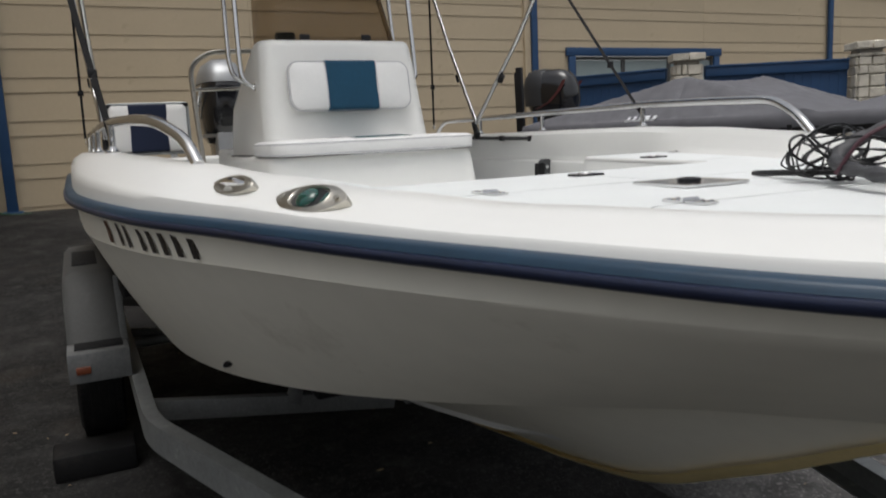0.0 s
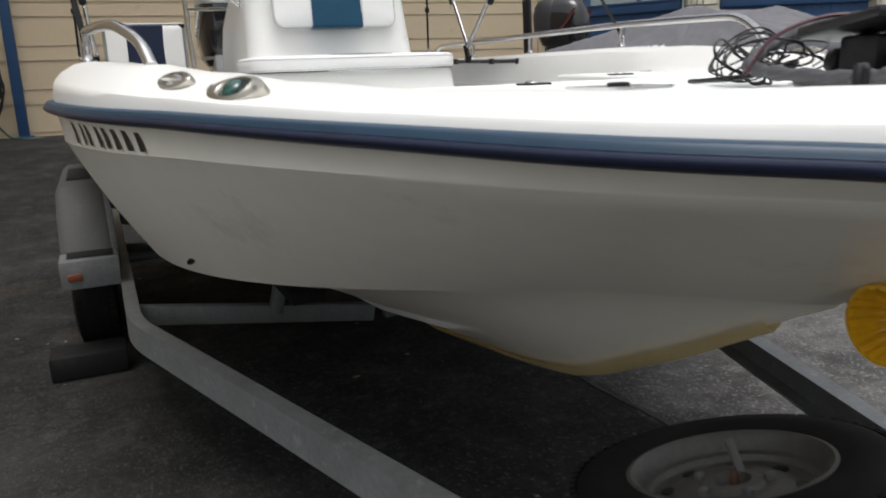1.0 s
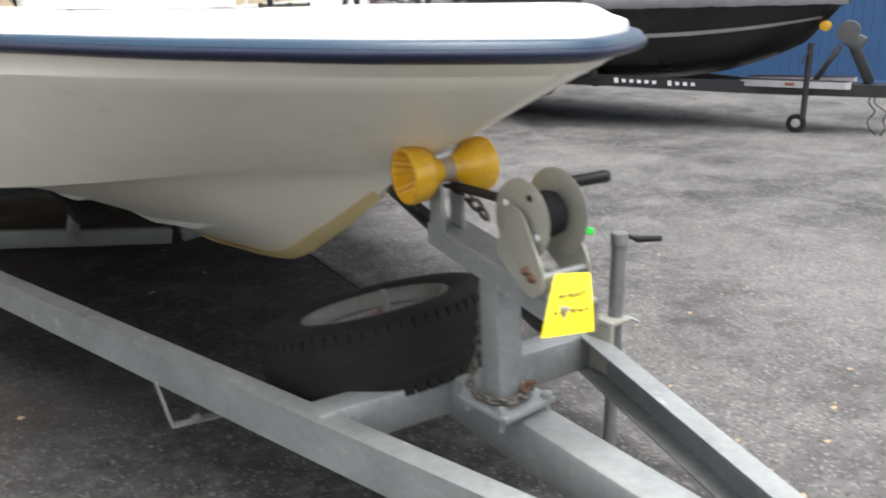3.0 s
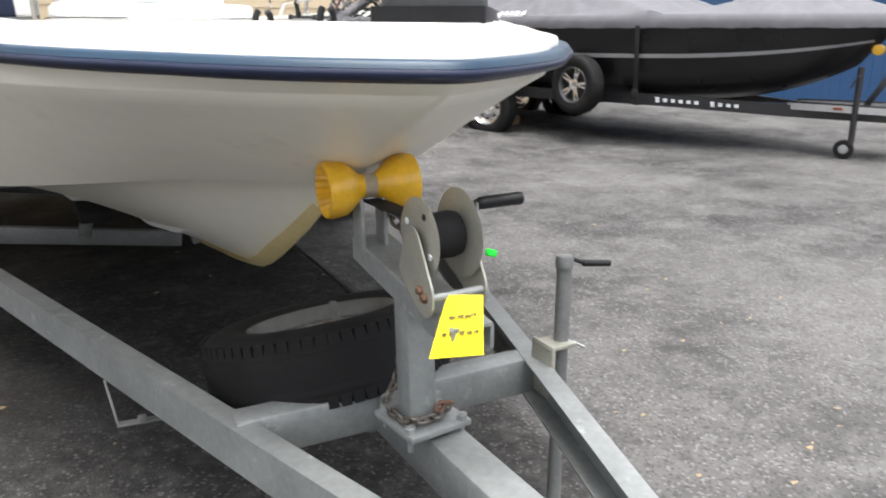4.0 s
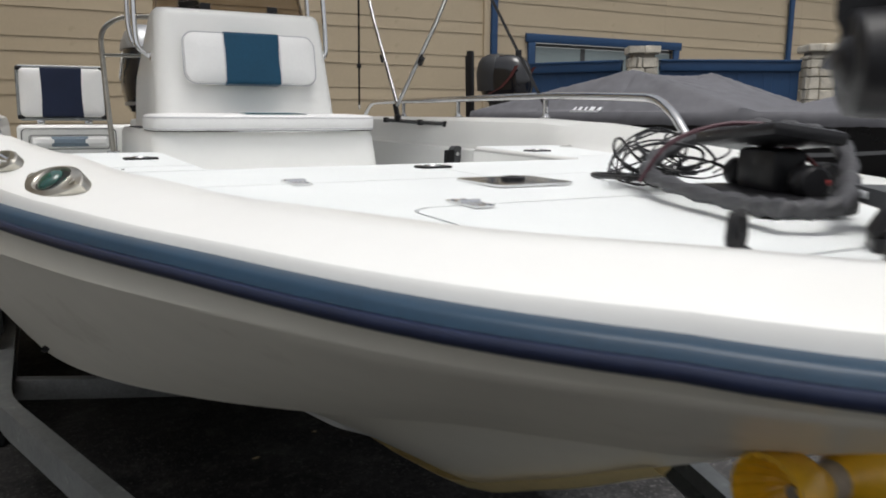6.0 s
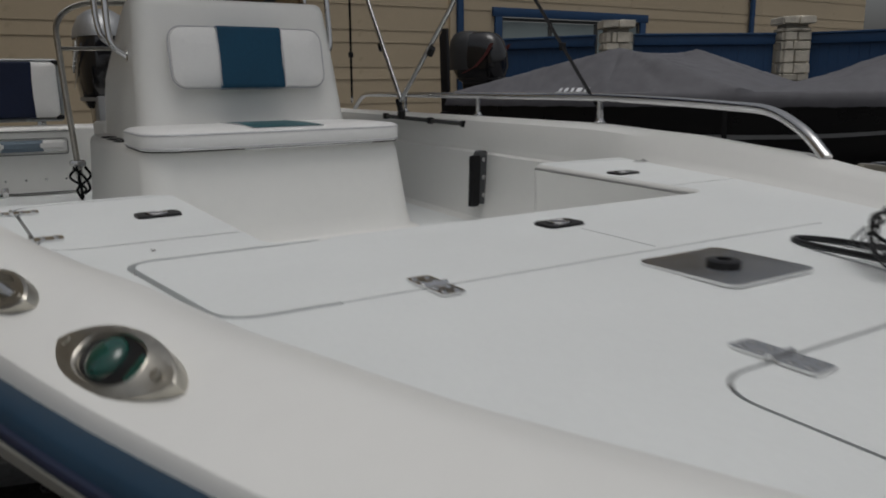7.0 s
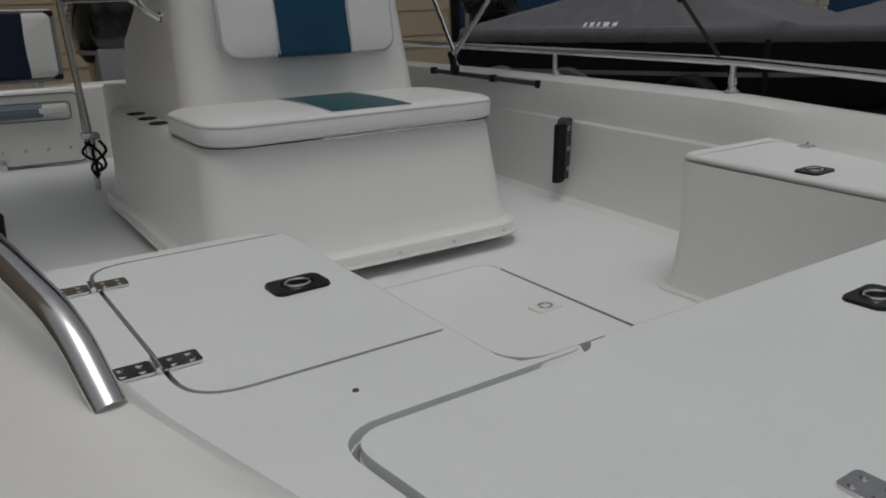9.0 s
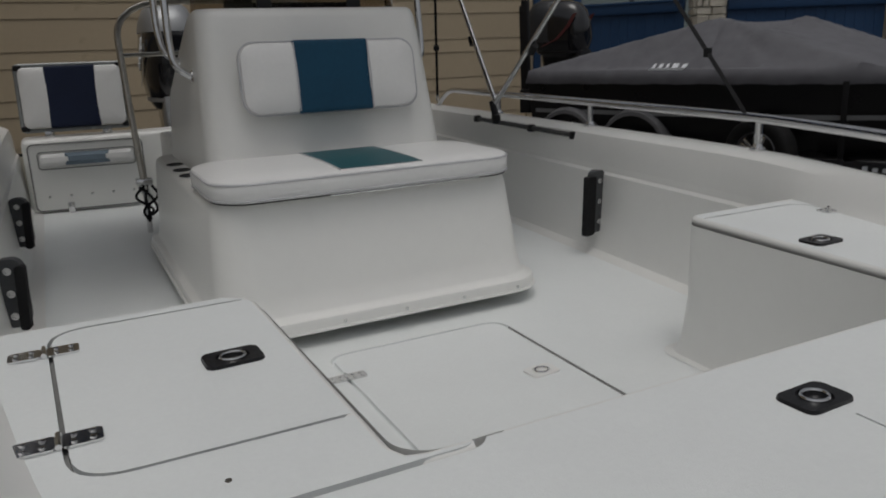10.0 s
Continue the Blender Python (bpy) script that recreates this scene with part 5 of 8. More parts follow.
def jump_seat(x, navy):
    bm = bmesh.new()
    m = Matrix.Translation((x, 4.50, 1.565)) @ pose(0, 0, 0, 90 - 8, 0, -6)
    pillow(bm, 0.53, 0.335, 0.05, 0.035, 0.018, m)
    back = bpart("jump_seat_back", bm, VINYL, label="white vinyl jump seat backrest with a navy panel")
    bm = bmesh.new()
    pillow(bm, 0.26, 0.339, 0.0595, 0.006, 0.008, m, 8, 0.0)
    bpart("centre_panel", bm, navy, back, "dark navy vinyl panel")
    bm = bmesh.new()
    tube(bm, [m @ Vector((px, py, 0.012)) for px, py in rounded(-0.276, -0.180, 0.276, 0.180, 0.02)], 0.012, 8, True)
    bpart("back_frame", bm, GALV, back)
    for kx in (-1, 1):
        for ky in (-1, 1):
            bm = bmesh.new()
            box(bm, m @ Vector((kx * 0.262, ky * 0.168, 0.012)), (0.045, 0.03, 0.035), m.to_3x3().to_4x4(), bevel=0.008)
            bpart("frame_corner", bm, BLACK, back)
    for k in (-0.15, 0.15):
        bm = bmesh.new()
        box(bm, (x + k, 4.47, 1.36), (0.05, 0.03, 0.05), bevel=0.006)
        bpart("back_bracket", bm, STEEL, back)
    bm = bmesh.new()
    m2 = Matrix.Translation((x + 0.02, 4.350, 1.10)) @ pose(0, 0, 0, 90, 0, -6)
    slab(bm, rounded(-0.29, -0.145, 0.29, 0.22, 0.03), 0.0, 0.02)
    bmesh.ops.transform(bm, matrix=m2, verts=bm.verts[:])
    base = bpart("seat_panel", bm, GEL, label="white hinged seat panel")
    bm = bmesh.new()
    tube(bm, [m2 @ Vector((px, py, 0.020)) for px, py in rounded(-0.294, -0.149, 0.294, 0.224, 0.03)], 0.0042, 6, True)
    bpart("panel_seal", bm, GAP_LINE, base)
    bm = bmesh.new()
    tube(bm, [m2 @ Vector((px, py, 0.024)) for px, py in rounded(-0.25, 0.085, 0.25, 0.18, 0.02)], 0.003, 6, True)
    bpart("tray_seal", bm, GAP_LINE, base)
    bm = bmesh.new()
    pillow(bm, 0.48, 0.065, 0.024, 0.02, 0.010, Matrix.Translation((x + 0.02, 4.330, 1.235)) @ pose(0, 0, 0, 82, 0, -6))
    pad = bpart("seat_pad", bm, VINYL, base)
    bm = bmesh.new()
    pillow(bm, 0.23, 0.067, 0.027, 0.004, 0.008, Matrix.Translation((x + 0.02, 4.330, 1.235)) @ pose(0, 0, 0, 82, 0, -6))
    bpart("pad_panel", bm, PADB, base, "faded grey-blue vinyl panel")
    for k in range(5):
        bm = bmesh.new()
        lathe(bm, [(0.008, 0), (0.007, 0.004), (0, 0.005)], m2 @ Matrix.Translation((-0.22 + 0.11 * k, -0.07, 0.02)), 8)
        bpart("panel_screw", bm, STEEL, base)
    bm = bmesh.new()
    box(bm, (x - 0.10, 4.318, 0.965), (0.035, 0.02, 0.06), bevel=0.005)
    bpart("panel_hinge", bm, STEEL, base)


jump_seat(-0.755, VNAVY)
jump_seat(0.68, VNAVY)


# rod racks on the cockpit sides: black rubber pads with round holes
def rod_rack(x, y, z0, z1, side):
    """A black plate standing out from the liner, three pale rivets, and a strap bowed across it."""
    h, zc = z1 - z0, (z0 + z1) / 2
    bm = bmesh.new()
    slab(bm, rounded(-0.037, -h / 2, 0.037, h / 2, 0.03), -0.016, 0.016)
    m = Matrix.Translation((x, y, zc)) @ pose(0, 0, 0, 90, 0, 14 * side)
    bmesh.ops.transform(bm, matrix=m, verts=bm.verts[:])
    rack = bpart("rod_rack", bm, DGREY, label="black rubber rod rack on the cockpit side")
    for k in (-0.33, 0.0, 0.33):
        bm = bmesh.new()
        lathe(bm, [(0.011, 0), (0.011, 0.003), (0.006, 0.004), (0.005, 0.001), (0, 0.001)], m @ Matrix.Translation((0, h * k, 0.016)), 12)
        bpart("rack_rivet", bm, STEEL, rack)
    bm = bmesh.new()
    slab(bm, rounded(-0.028 if side > 0 else -0.016, -h * 0.47, 0.024 if side > 0 else 0.010, h * 0.47, 0.009), -0.012, 0.012)
    for v in bm.verts:
        v.co.z += 0.012 * math.cos(v.co.y / h * 5.0)
        v.co.x -= 0.02 * max(0.0, -v.co.y / h)
    bmesh.ops.transform(bm, matrix=Matrix.Translation((x - side * (0.048 if side > 0 else 0.03), y - 0.035, zc - 0.012)) @ pose(0, 0, 0, 90, 0, 14 * side), verts=bm.verts[:])
    bpart("rack_strap", bm, WEB, rack, "black rubber hold-down pad")


rod_rack(1.032, 2.03, 1.02, 1.272, 1)
rod_rack(1.045, 3.6, 1.02, 1.272, 1)
rod_rack(-1.048, 1.93, 1.06, 1.255, -1)
rod_rack(-1.052, 2.98, 1.06, 1.255, -1)

# through-hull fitting, registration bars
bm = bmesh.new()
lathe(bm, [(0.024, 0), (0.024, 0.006), (0.015, 0.009), (0.013, 0.003), (0, 0.003)], Matrix.Translation((-0.958, 0.58, 0.842)) @ pose(0, 0, 0, 0, -78, 18) @ pose(0, 0, 0, 0, 0, 25) @ Matrix.Diagonal((0.38, 1.0, 1.0, 1)), 18)
bpart("drain_fitting", bm, BLACK, label="dark through-hull drain fitting")
for k, y in enumerate((0.115, 0.18, 0.245, 0.31, 0.375, 0.49, 0.56, 0.68)):
    bm = bmesh.new()
    pts = []
    for yy in (y, y + (0.026 if k < 7 else 0.04)):
        kw, kz = knuckle(yy)
        a, b = Vector((rail_w(yy), yy, rail_z(yy))), Vector((kw, yy, kz))
        for f in (0.16, 0.38, 0.62, 0.86):
            p = a.lerp(b, f) - Vector((0.002 * min(f / 0.35, (0.92 - f) / 0.57) + star(yy) * (1 - 0.2 * f), 0, 0))
            pts.append(Vector((mid(yy) - p.x - 0.003, yy - 0.030 * (f - 0.5), p.z)))
    grid(bm, [pts[:4], pts[4:]])
    bmesh.ops.solidify(bm, geom=bm.faces[:], thickness=0.0015)
    bpart("registration_bar", bm, BLACK if k < 7 else RUST, label="dark registration mark shown as plain bars" if k < 7 else "faded red registration decal")


# ---------------------------------------------------------------- the trailer
trailer = empty("boat_trailer", "galvanised steel tandem boat trailer under the boat", "trailer", at=(0, 1.5, 0.0))
TR_AT = Vector((0, 1.5, 0.0))


def tpart(name, bm, mat, parent=None, label="", smooth=True):
    bmesh.ops.translate(bm, verts=bm.verts[:], vec=-TR_AT)
    return part(name, bm, mat, parent or trailer, label, smooth)


def channel(bm, pts, w, h, t=0.006):
    """A C-channel swept along a bent line: web outside, flanges inside (towards +side)."""
    P = [Vector(p) for p in pts]
    prof = [(0, 0), (w, 0), (w, -t), (t, -t), (t, -h + t), (w, -h + t), (w, -h), (0, -h)]
    rows = []
    for i, p in enumerate(P):
        d = (P[min(i + 1, len(P) - 1)] - P[max(i - 1, 0)])
        d.z = 0
        d.normalize()
        s = Vector((-d.y, d.x, 0))
        rows.append([p + s * a + Vector((0, 0, b)) for a, b in prof])
    vs = grid(bm, rows, True)
    bm.faces.new(vs[0])
    bm.faces.new(vs[-1][::-1])
    return bm


RT_Z = 0.47
for sd in (-1, 1):
    pts = [(1.13 * sd - 0.0, 4.7, 0.455), (1.125 * sd, 1.45, RT_Z), ((0.01 + sd * 0.355), -1.1, RT_Z), (0.01 + sd * 0.06, -2.12, RT_Z)]
    if sd < 0:
        pts = [(-1.15, 4.7, 0.44), (-1.148, 1.42, 0.445), (-0.365, -1.1, 0.462), (-0.05, -2.10, 0.465)]
    else:
        pts = [(1.15, 4.7, 0.455), (1.145, 1.42, RT_Z), (0.395, -1.02, RT_Z), (0.06, -2.10, RT_Z)]
    line = bent(pts, 0.14, 6)
    bm = bmesh.new()
    if sd < 0:
        channel(bm, line, 0.055, 0.105)
    else:
        channel(bm, line[::-1], 0.055, 0.105)
    tpart("frame_rail", bm, GALV, label="galvanised channel side rail")

bm = bmesh.new()
beam(bm, (-0.40, -0.90, RT_Z - 0.002), (0.40, -0.93, RT_Z - 0.002), 0.075, 0.10)
tpart("front_crossmember", bm, GALV)
bm = bmesh.new()
beam(bm, (-0.02, -0.86, RT_Z + 0.002), (-0.005, -2.45, RT_Z + 0.002), 0.095, 0.115, 0.012)
tongue = tpart("tongue", bm, GALV, label="galvanised square tongue tube")
for y, zc, x1 in ((1.78, 0.20, 1.09), (3.2, 0.20, 1.09), (4.4, 0.20, 1.09)):
    for sd in (-1, 1):
        bm = bmesh.new()
        beam(bm, (sd * x1, y, 0.40), (sd * 0.02, y, zc + 0.04), 0.055, 0.085)
        tpart("crossmember", bm, GALVD)
        bm = bmesh.new()
        box(bm, (sd * 0.48, y - 0.01, 0.38), (0.06, 0.05, 0.22), pose(0, 0, 0, 0, -16 * sd), bevel=0.006)
        tpart("bunk_bracket", bm, GALVD)
for sd in (-1, 1):
    bm = bmesh.new()
    beam(bm, (sd * 0.48, 1.2, 0.515), (sd * 0.48, 4.4, 0.515), 0.14, 0.05, 0.01)
    tpart("bunk_board", bm, WEB, label="dark carpeted bunk board")
    # guide board between hull and fender
    bm = bmesh.new()
    beam(bm, (sd * 1.13, 2.05, 0.93), (sd * 1.17, 3.9, 0.98), 0.04, 0.14, 0.012)
    g = tpart("guide_board", bm, WEB, label="black carpeted side guide")
    for y in (2.3, 3.6):
        bm = bmesh.new()
        beam(bm, (sd * 1.15, y, 0.46), (sd * 1.16, y + 0.001, 0.86), 0.03, 0.03, 0.004, up=(0, 1, 0))
        tpart("guide_post", bm, GALVD, g)
# bent flat bar hanging under the starboard rail
bm = bmesh.new()
beam(bm, (-0.622, -0.372, 0.385), (-0.606, -0.425, 0.272), 0.006, 0.026, 0.001, up=(0, 1, 0))
beam(bm, (-0.608, -0.425, 0.275), (-0.40, -0.452, 0.275), 0.026, 0.006, 0.001)
box(bm, (-0.545, -0.445, 0.284), (0.022, 0.012, 0.022), bevel=0.002)
tpart("hanging_bracket", bm, GALVD, label="bent flat bar hanging under the rail")


def tyre_profile(R, w, rim):
    h = w / 2
    return [(rim, -h * 0.72), (rim + 0.008, -h * 0.86), (rim + (R - rim) * 0.35, -h * 0.99), (rim + (R - rim) * 0.65, -h), (R - 0.022, -h * 0.90), (R - 0.006, -h * 0.76), (R, -h * 0.6), (R + 0.001, -h * 0.2), (R + 0.001, h * 0.2), (R, h * 0.6), (R - 0.006, h * 0.76), (R - 0.022, h * 0.90), (rim + (R - rim) * 0.65, h), (rim + (R - rim) * 0.35, h * 0.99), (rim + 0.008, h * 0.86), (rim, h * 0.72)]


def tread(bm, R, w, n=66):
    """Blocks on the shoulder and ribs round the crown."""
    for k in range(n):
        a = 2 * math.pi * k / n
        for z, ww in ((-w * 0.36, w * 0.14), (w * 0.36, w * 0.14)):
            m = pose(0, 0, 0, 0, 0, math.degrees(a)) @ Matrix.Translation((R - 0.006, 0, z))
            box(bm, (0, 0, 0), (0.013, 2 * math.pi * R / n * 0.80, ww), None)
            bmesh.ops.transform(bm, matrix=m, verts=bm.verts[-8:])
    for z in (-w * 0.19, 0.0, w * 0.19):
        lathe(bm, [(R - 0.004, z - w * 0.055), (R + 0.003, z - w * 0.05), (R + 0.003, z + w * 0.05), (R - 0.004, z + w * 0.055)], None, 48, False)


def wheel(parent_fn, m, R=0.335, w=0.21, rim=0.195, rim_mat=RIMW, lugs=True, label=""):
    """A tyre on a steel rim with round vent holes; its axle along z before m."""
    bm = bmesh.new()
    lathe(bm, tyre_profile(R, w, rim), None, 48, False)
    bm.verts.ensure_lookup_table()
    tread(bm, R, w)
    bmesh.ops.transform(bm, matrix=m, verts=bm.verts[:])
    ty = parent_fn("tyre", bm, RUBBER, None, label)
    bm = bmesh.new()
    h = w / 2
    lathe(bm, [(rim + 0.004, h * 0.80), (rim + 0.010, h * 0.88), (rim + 0.002, h * 0.90), (rim - 0.008, h * 0.80), (rim - 0.014, h * 0.5), (rim - 0.028, h * 0.46), (rim - 0.034, h * 0.34), (rim - 0.05, h * 0.30), (rim * 0.62, h * 0.36), (rim * 0.5, h * 0.48), (rim * 0.34, h * 0.46), (rim * 0.30, h * 0.54), (rim * 0.2, h * 0.56), (rim * 0.16, h * 0.34), (0.0, h * 0.34)], None, 48, False)
    lathe(bm, [(rim + 0.004, -h * 0.80), (rim + 0.008, -h * 0.88), (rim - 0.01, -h * 0.8), (rim - 0.03, -h * 0.3), (rim - 0.05, -h * 0.06)], None, 48, False)
    bmesh.ops.transform(bm, matrix=m, verts=bm.verts[:])
    rm = parent_fn("rim", bm, rim_mat, None)
    for k in range(8):
        a = 2 * math.pi * k / 8
        bm = bmesh.new()
        lathe(bm, [(0.017, 0.0), (0.017, 0.003), (0.0, 0.0032)], m @ Matrix.Translation((rim * 0.66 * math.cos(a), rim * 0.66 * math.sin(a), h * 0.345)), 14)
        parent_fn("vent_hole", bm, BLACK, None)
    for k in range(5):
        a = 2 * math.pi * (k + 0.5) / 5
        bm = bmesh.new()
        lathe(bm, [(0.011, 0), (0.011, 0.012), (0.006, 0.016), (0, 0.016)], m @ Matrix.Translation((rim * 0.38 * math.cos(a), rim * 0.38 * math.sin(a), h * 0.46)), 6)
        parent_fn("lug_nut", bm, GALVD if lugs else STEEL, None)
    return ty


for sd in (-1, 1):
    for y in (2.72, 3.52):
        wheel(tpart, Matrix.Translation((sd * 1.275, y, 0.33)) @ pose(0, 0, 0, 0, 90 * sd), label="trailer road tyre")
    bm = bmesh.new()
    rows = []
    for k in range(15):
        t = k / 14
        y = 2.28 + 1.72 * t
        e2 = min(1.0, min(t, 1 - t) / 0.16)
        z = 0.50 + 0.34 * math.sin(e2 * math.pi / 2) ** 0.8
        rows.append([(sd * 1.165, y, z), (sd * 1.19, y, z + 0.012), (sd * 1.36, y, z + 0.006), (sd * 1.39, y, z - 0.02), (sd * 1.395, y, z - 0.09 * e2 - 0.01)])
    grid(bm, rows)
    bmesh.ops.solidify(bm, geom=bm.faces[:], thickness=0.004)
    tpart("fender", bm, ALU, label="dull aluminium fender")
    bm = bmesh.new()
    box(bm, (sd * 1.27, 2.06, 0.505), (0.25, 0.006, 0.13), bevel=0.002)
    box(bm, (sd * 1.27, 2.16, 0.565), (0.25, 0.20, 0.006), bevel=0.002)
    tpart("fender_bracket", bm, GALVD)
    bm = bmesh.new()
    box(bm, (sd * 1.265, 2.19, 0.571), (0.20, 0.13, 0.005), bevel=0.002)
    tpart("step_tread", bm, WEB, label="black grip pad on the fender bracket")
    bm = bmesh.new()
    box(bm, (sd * 1.285, 3.10, 0.852), (0.12, 0.56, 0.006), bevel=0.002)
    tpart("step_tread", bm, WEB, label="black grip pad on the fender")
    bm = bmesh.new()
    box(bm, (sd * 1.335, 2.053, 0.495), (0.06, 0.014, 0.032), bevel=0.005)
    tpart("side_marker", bm, AMBER, label="amber side marker")
    bm = bmesh.new()
    cyl(bm, (sd * 1.2, 3.12, 0.33), (sd * 0.0, 3.12, 0.33), 0.03, seg=10)
    tpart("axle", bm, GALV)

# winch post: upright, clamp plate, sloping arm, roller fork
bm = bmesh.new()
beam(bm, (-0.068, -1.135, 0.48), (-0.074, -1.13, 0.81), 0.064, 0.064, 0.006, up=(0, 1, 0))
bmesh.ops.translate(bm, verts=bm.verts[:], vec=(0.008, 0.016, 0))
post = tpart("winch_post", bm, GALV, label="galvanised square winch post")
bm = bmesh.new()
box(bm, (-0.045, -1.145, 0.490), (0.155, 0.155, 0.016), pose(0, 0, 0, 0, 0, 6), bevel=0.004)
tpart("clamp_plate", bm, GALV)
for sx in (-0.105, 0.02):
    for sy in (-1.205, -1.085):
        bm = bmesh.new()
        cyl(bm, (sx, sy, 0.455), (sx, sy, 0.512), 0.007, seg=8)
        lathe(bm, [(0.013, 0), (0.013, 0.012), (0, 0.012)], Matrix.Translation((sx, sy, 0.498)), 6)
        tpart("clamp_bolt", bm, GALV)
ARM_A, ARM_B = Vector((-0.074, -0.955, 0.866)), Vector((-0.070, -1.395, 0.797))
bm = bmesh.new()
fold = [(-0.044, -0.050), (-0.044, -0.003), (-0.041, 0.0), (0.041, 0.0), (0.044, -0.003), (0.044, -0.050), (0.037, -0.050), (0.037, -0.007), (-0.037, -0.007), (-0.037, -0.050)]
ends = grid(bm, [[p + Vector((x, 0, z)) for x, z in fold] for p in (ARM_A, ARM_B)], True)
bm.faces.new(ends[0])
bm.faces.new(ends[1][::-1])
arm = tpart("winch_arm", bm, GALV, label="sloping galvanised winch arm folded from plate")
for sx in (-1, 1):
    bm = bmesh.new()
    slab(bm, [(-0.030, -0.075), (0.018, -0.068), (0.022, 0.03), (0.012, 0.07), (-0.012, 0.07), (-0.022, 0.03)], -0.0035, 0.0035)
    bmesh.ops.transform(bm, matrix=Matrix.Translation((-0.092 + sx * 0.0265, -0.992, 0.922)) @ Matrix((Vector((0, 1, 0)), Vector((0, 0, 1)), Vector((1, 0, 0)))).transposed().to_4x4(), verts=bm.verts[:])
    tpart("roller_fork", bm, GALV)

# bow roller: two ribbed amber bells on a spindle
RC = Vector((-0.092, -0.990, 0.985))
AX = Vector((1, -0.06, 0.03)).normalized()
ROLL = Matrix.Translation(RC) @ AX.to_track_quat("Z", "Y").to_matrix().to_4x4()


def bell(sg):
    bm = bmesh.new()
    seg = 40
    prof = [(0.026, 0.014), (0.032, 0.026), (0.048, 0.044), (0.057, 0.060), (0.060, 0.090), (0.059, 0.101), (0.053, 0.102), (0.046, 0.078), (0.030, 0.052), (0.016, 0.044), (0.010, 0.044)]
    rings = []
    for i, (r, z) in enumerate(prof):
        ring = []
        for k in range(seg):
            a = 2 * math.pi * k / seg
            rib = 0.0022 * (1 if k % 2 else -1) if 3 <= i <= 4 or 6 <= i <= 8 else 0.0
            ring.append(bm.verts.new((( r + rib) * math.cos(a), (r + rib) * math.sin(a), sg * z)))
        rings.append(ring)
    for p, q in zip(rings, rings[1:]):
        for k in range(seg):
            bm.faces.new((p[k], p[(k + 1) % seg], q[(k + 1) % seg], q[k]))
    bm.faces.new(rings[-1])
    bmesh.ops.transform(bm, matrix=ROLL, verts=bm.verts[:])
    return bm


roller = tpart("bow_roller", bell(-1), YROLL, label="amber ribbed bow roller bell")
tpart("bow_roller", bell(1), YROLL, label="amber ribbed bow roller bell")
bm = bmesh.new()
lathe(bm, [(0.020, -0.026), (0.026, -0.024), (0.026, 0.024), (0.020, 0.026)], ROLL, 24)
tpart("roller_core", bm, material("worn_grey_roller", (0.33, 0.27, 0.20), 0.6, vary=0.3, scale=30), roller)
bm = bmesh.new()
cyl(bm, ROLL @ Vector((0, 0, -0.06)), ROLL @ Vector((0, 0, 0.06)), 0.010, seg=12)
tpart("roller_pin", bm, GALV, roller)


def chain(bm, pts, link=0.034, wire=0.004):
    P = [Vector(p) for p in pts]
    total = sum((b - a).length for a, b in zip(P, P[1:]))
    n = max(2, int(total / (link * 0.72)))
    for k in range(n):
        d = total * (k + 0.5) / n
        for a, b in zip(P, P[1:]):
            if d <= (b - a).length:
                c = a + (b - a).normalized() * d
                t = (b - a).normalized()
                break
            d -= (b - a).length
        else:
            continue
        m = Matrix.Translation(c) @ t.to_track_quat("Z", "Y").to_matrix().to_4x4() @ pose(0, 0, 0, 0, 0, 90 * (k % 2) + 12)
        tube(bm, [m @ Vector((link * 0.30 * math.cos(a), 0, link * 0.5 * math.sin(a))) for a in [2 * math.pi * j / 12 for j in range(12)]], wire, 5, True)
    return bm


bm = bmesh.new()
chain(bm, smooth_path([(-0.066, -0.985, 0.945), (-0.058, -1.03, 0.926), (-0.054, -1.065, 0.905), (-0.054, -1.09, 0.893)], 6), 0.036, 0.0045)
tpart("safety_chain", bm, CHAIN, arm, "dull safety chain")
bm = bmesh.new()
chain(bm, smooth_path([(-0.050, -1.068, 0.795), (-0.052, -1.066, 0.70), (-0.056, -1.066, 0.62), (-0.070, -1.066, 0.555), (-0.108, -1.10, 0.516), (-0.095, -1.185, 0.512), (-0.03, -1.19, 0.512), (0.012, -1.16, 0.512)], 6), 0.028, 0.004)
tpart("hold_chain", bm, CHAIN, post, "dull chain round the post foot")
bm = bmesh.new()
chain(bm, smooth_path([(0.012, -1.17, 0.523), (-0.01, -1.18, 0.53), (-0.035, -1.19, 0.525)], 6), 0.028, 0.005)
tpart("rusty_chain", bm, RUST, post, "rusty chain end")

# winch
WC = Vector((-0.077, -1.281, 0.940))
WX = Vector((1, 0, 0.02)).normalized()
WM = Matrix.Translation(WC) @ WX.to_track_quat("Z", "Y").to_matrix().to_4x4()


def flange(z0, z1, R, holes, name):
    bm = bmesh.new()
    lathe(bm, [(0.012, z0), (R - 0.006, z0), (R, z0 + (z1 - z0) * 0.5), (R - 0.006, z1), (0.02, z1), (0.012, z1 + (0.004 if z1 > z0 else -0.004))], WM, 44)
    ob = tpart(name, bm, ZINC, winch)
    for k in range(holes):
        a = 2 * math.pi * k / holes + 0.5
        bm = bmesh.new()
        lathe(bm, [(0.0065, 0), (0.0065, -0.0015), (0, -0.0015)], WM @ Matrix.Translation((R * 0.66 * math.cos(a), R * 0.66 * math.sin(a), min(z0, z1) - 0.0004)), 10)
        tpart("flange_hole", bm, BLACK if k % 2 else WHITEP, winch)
    return ob


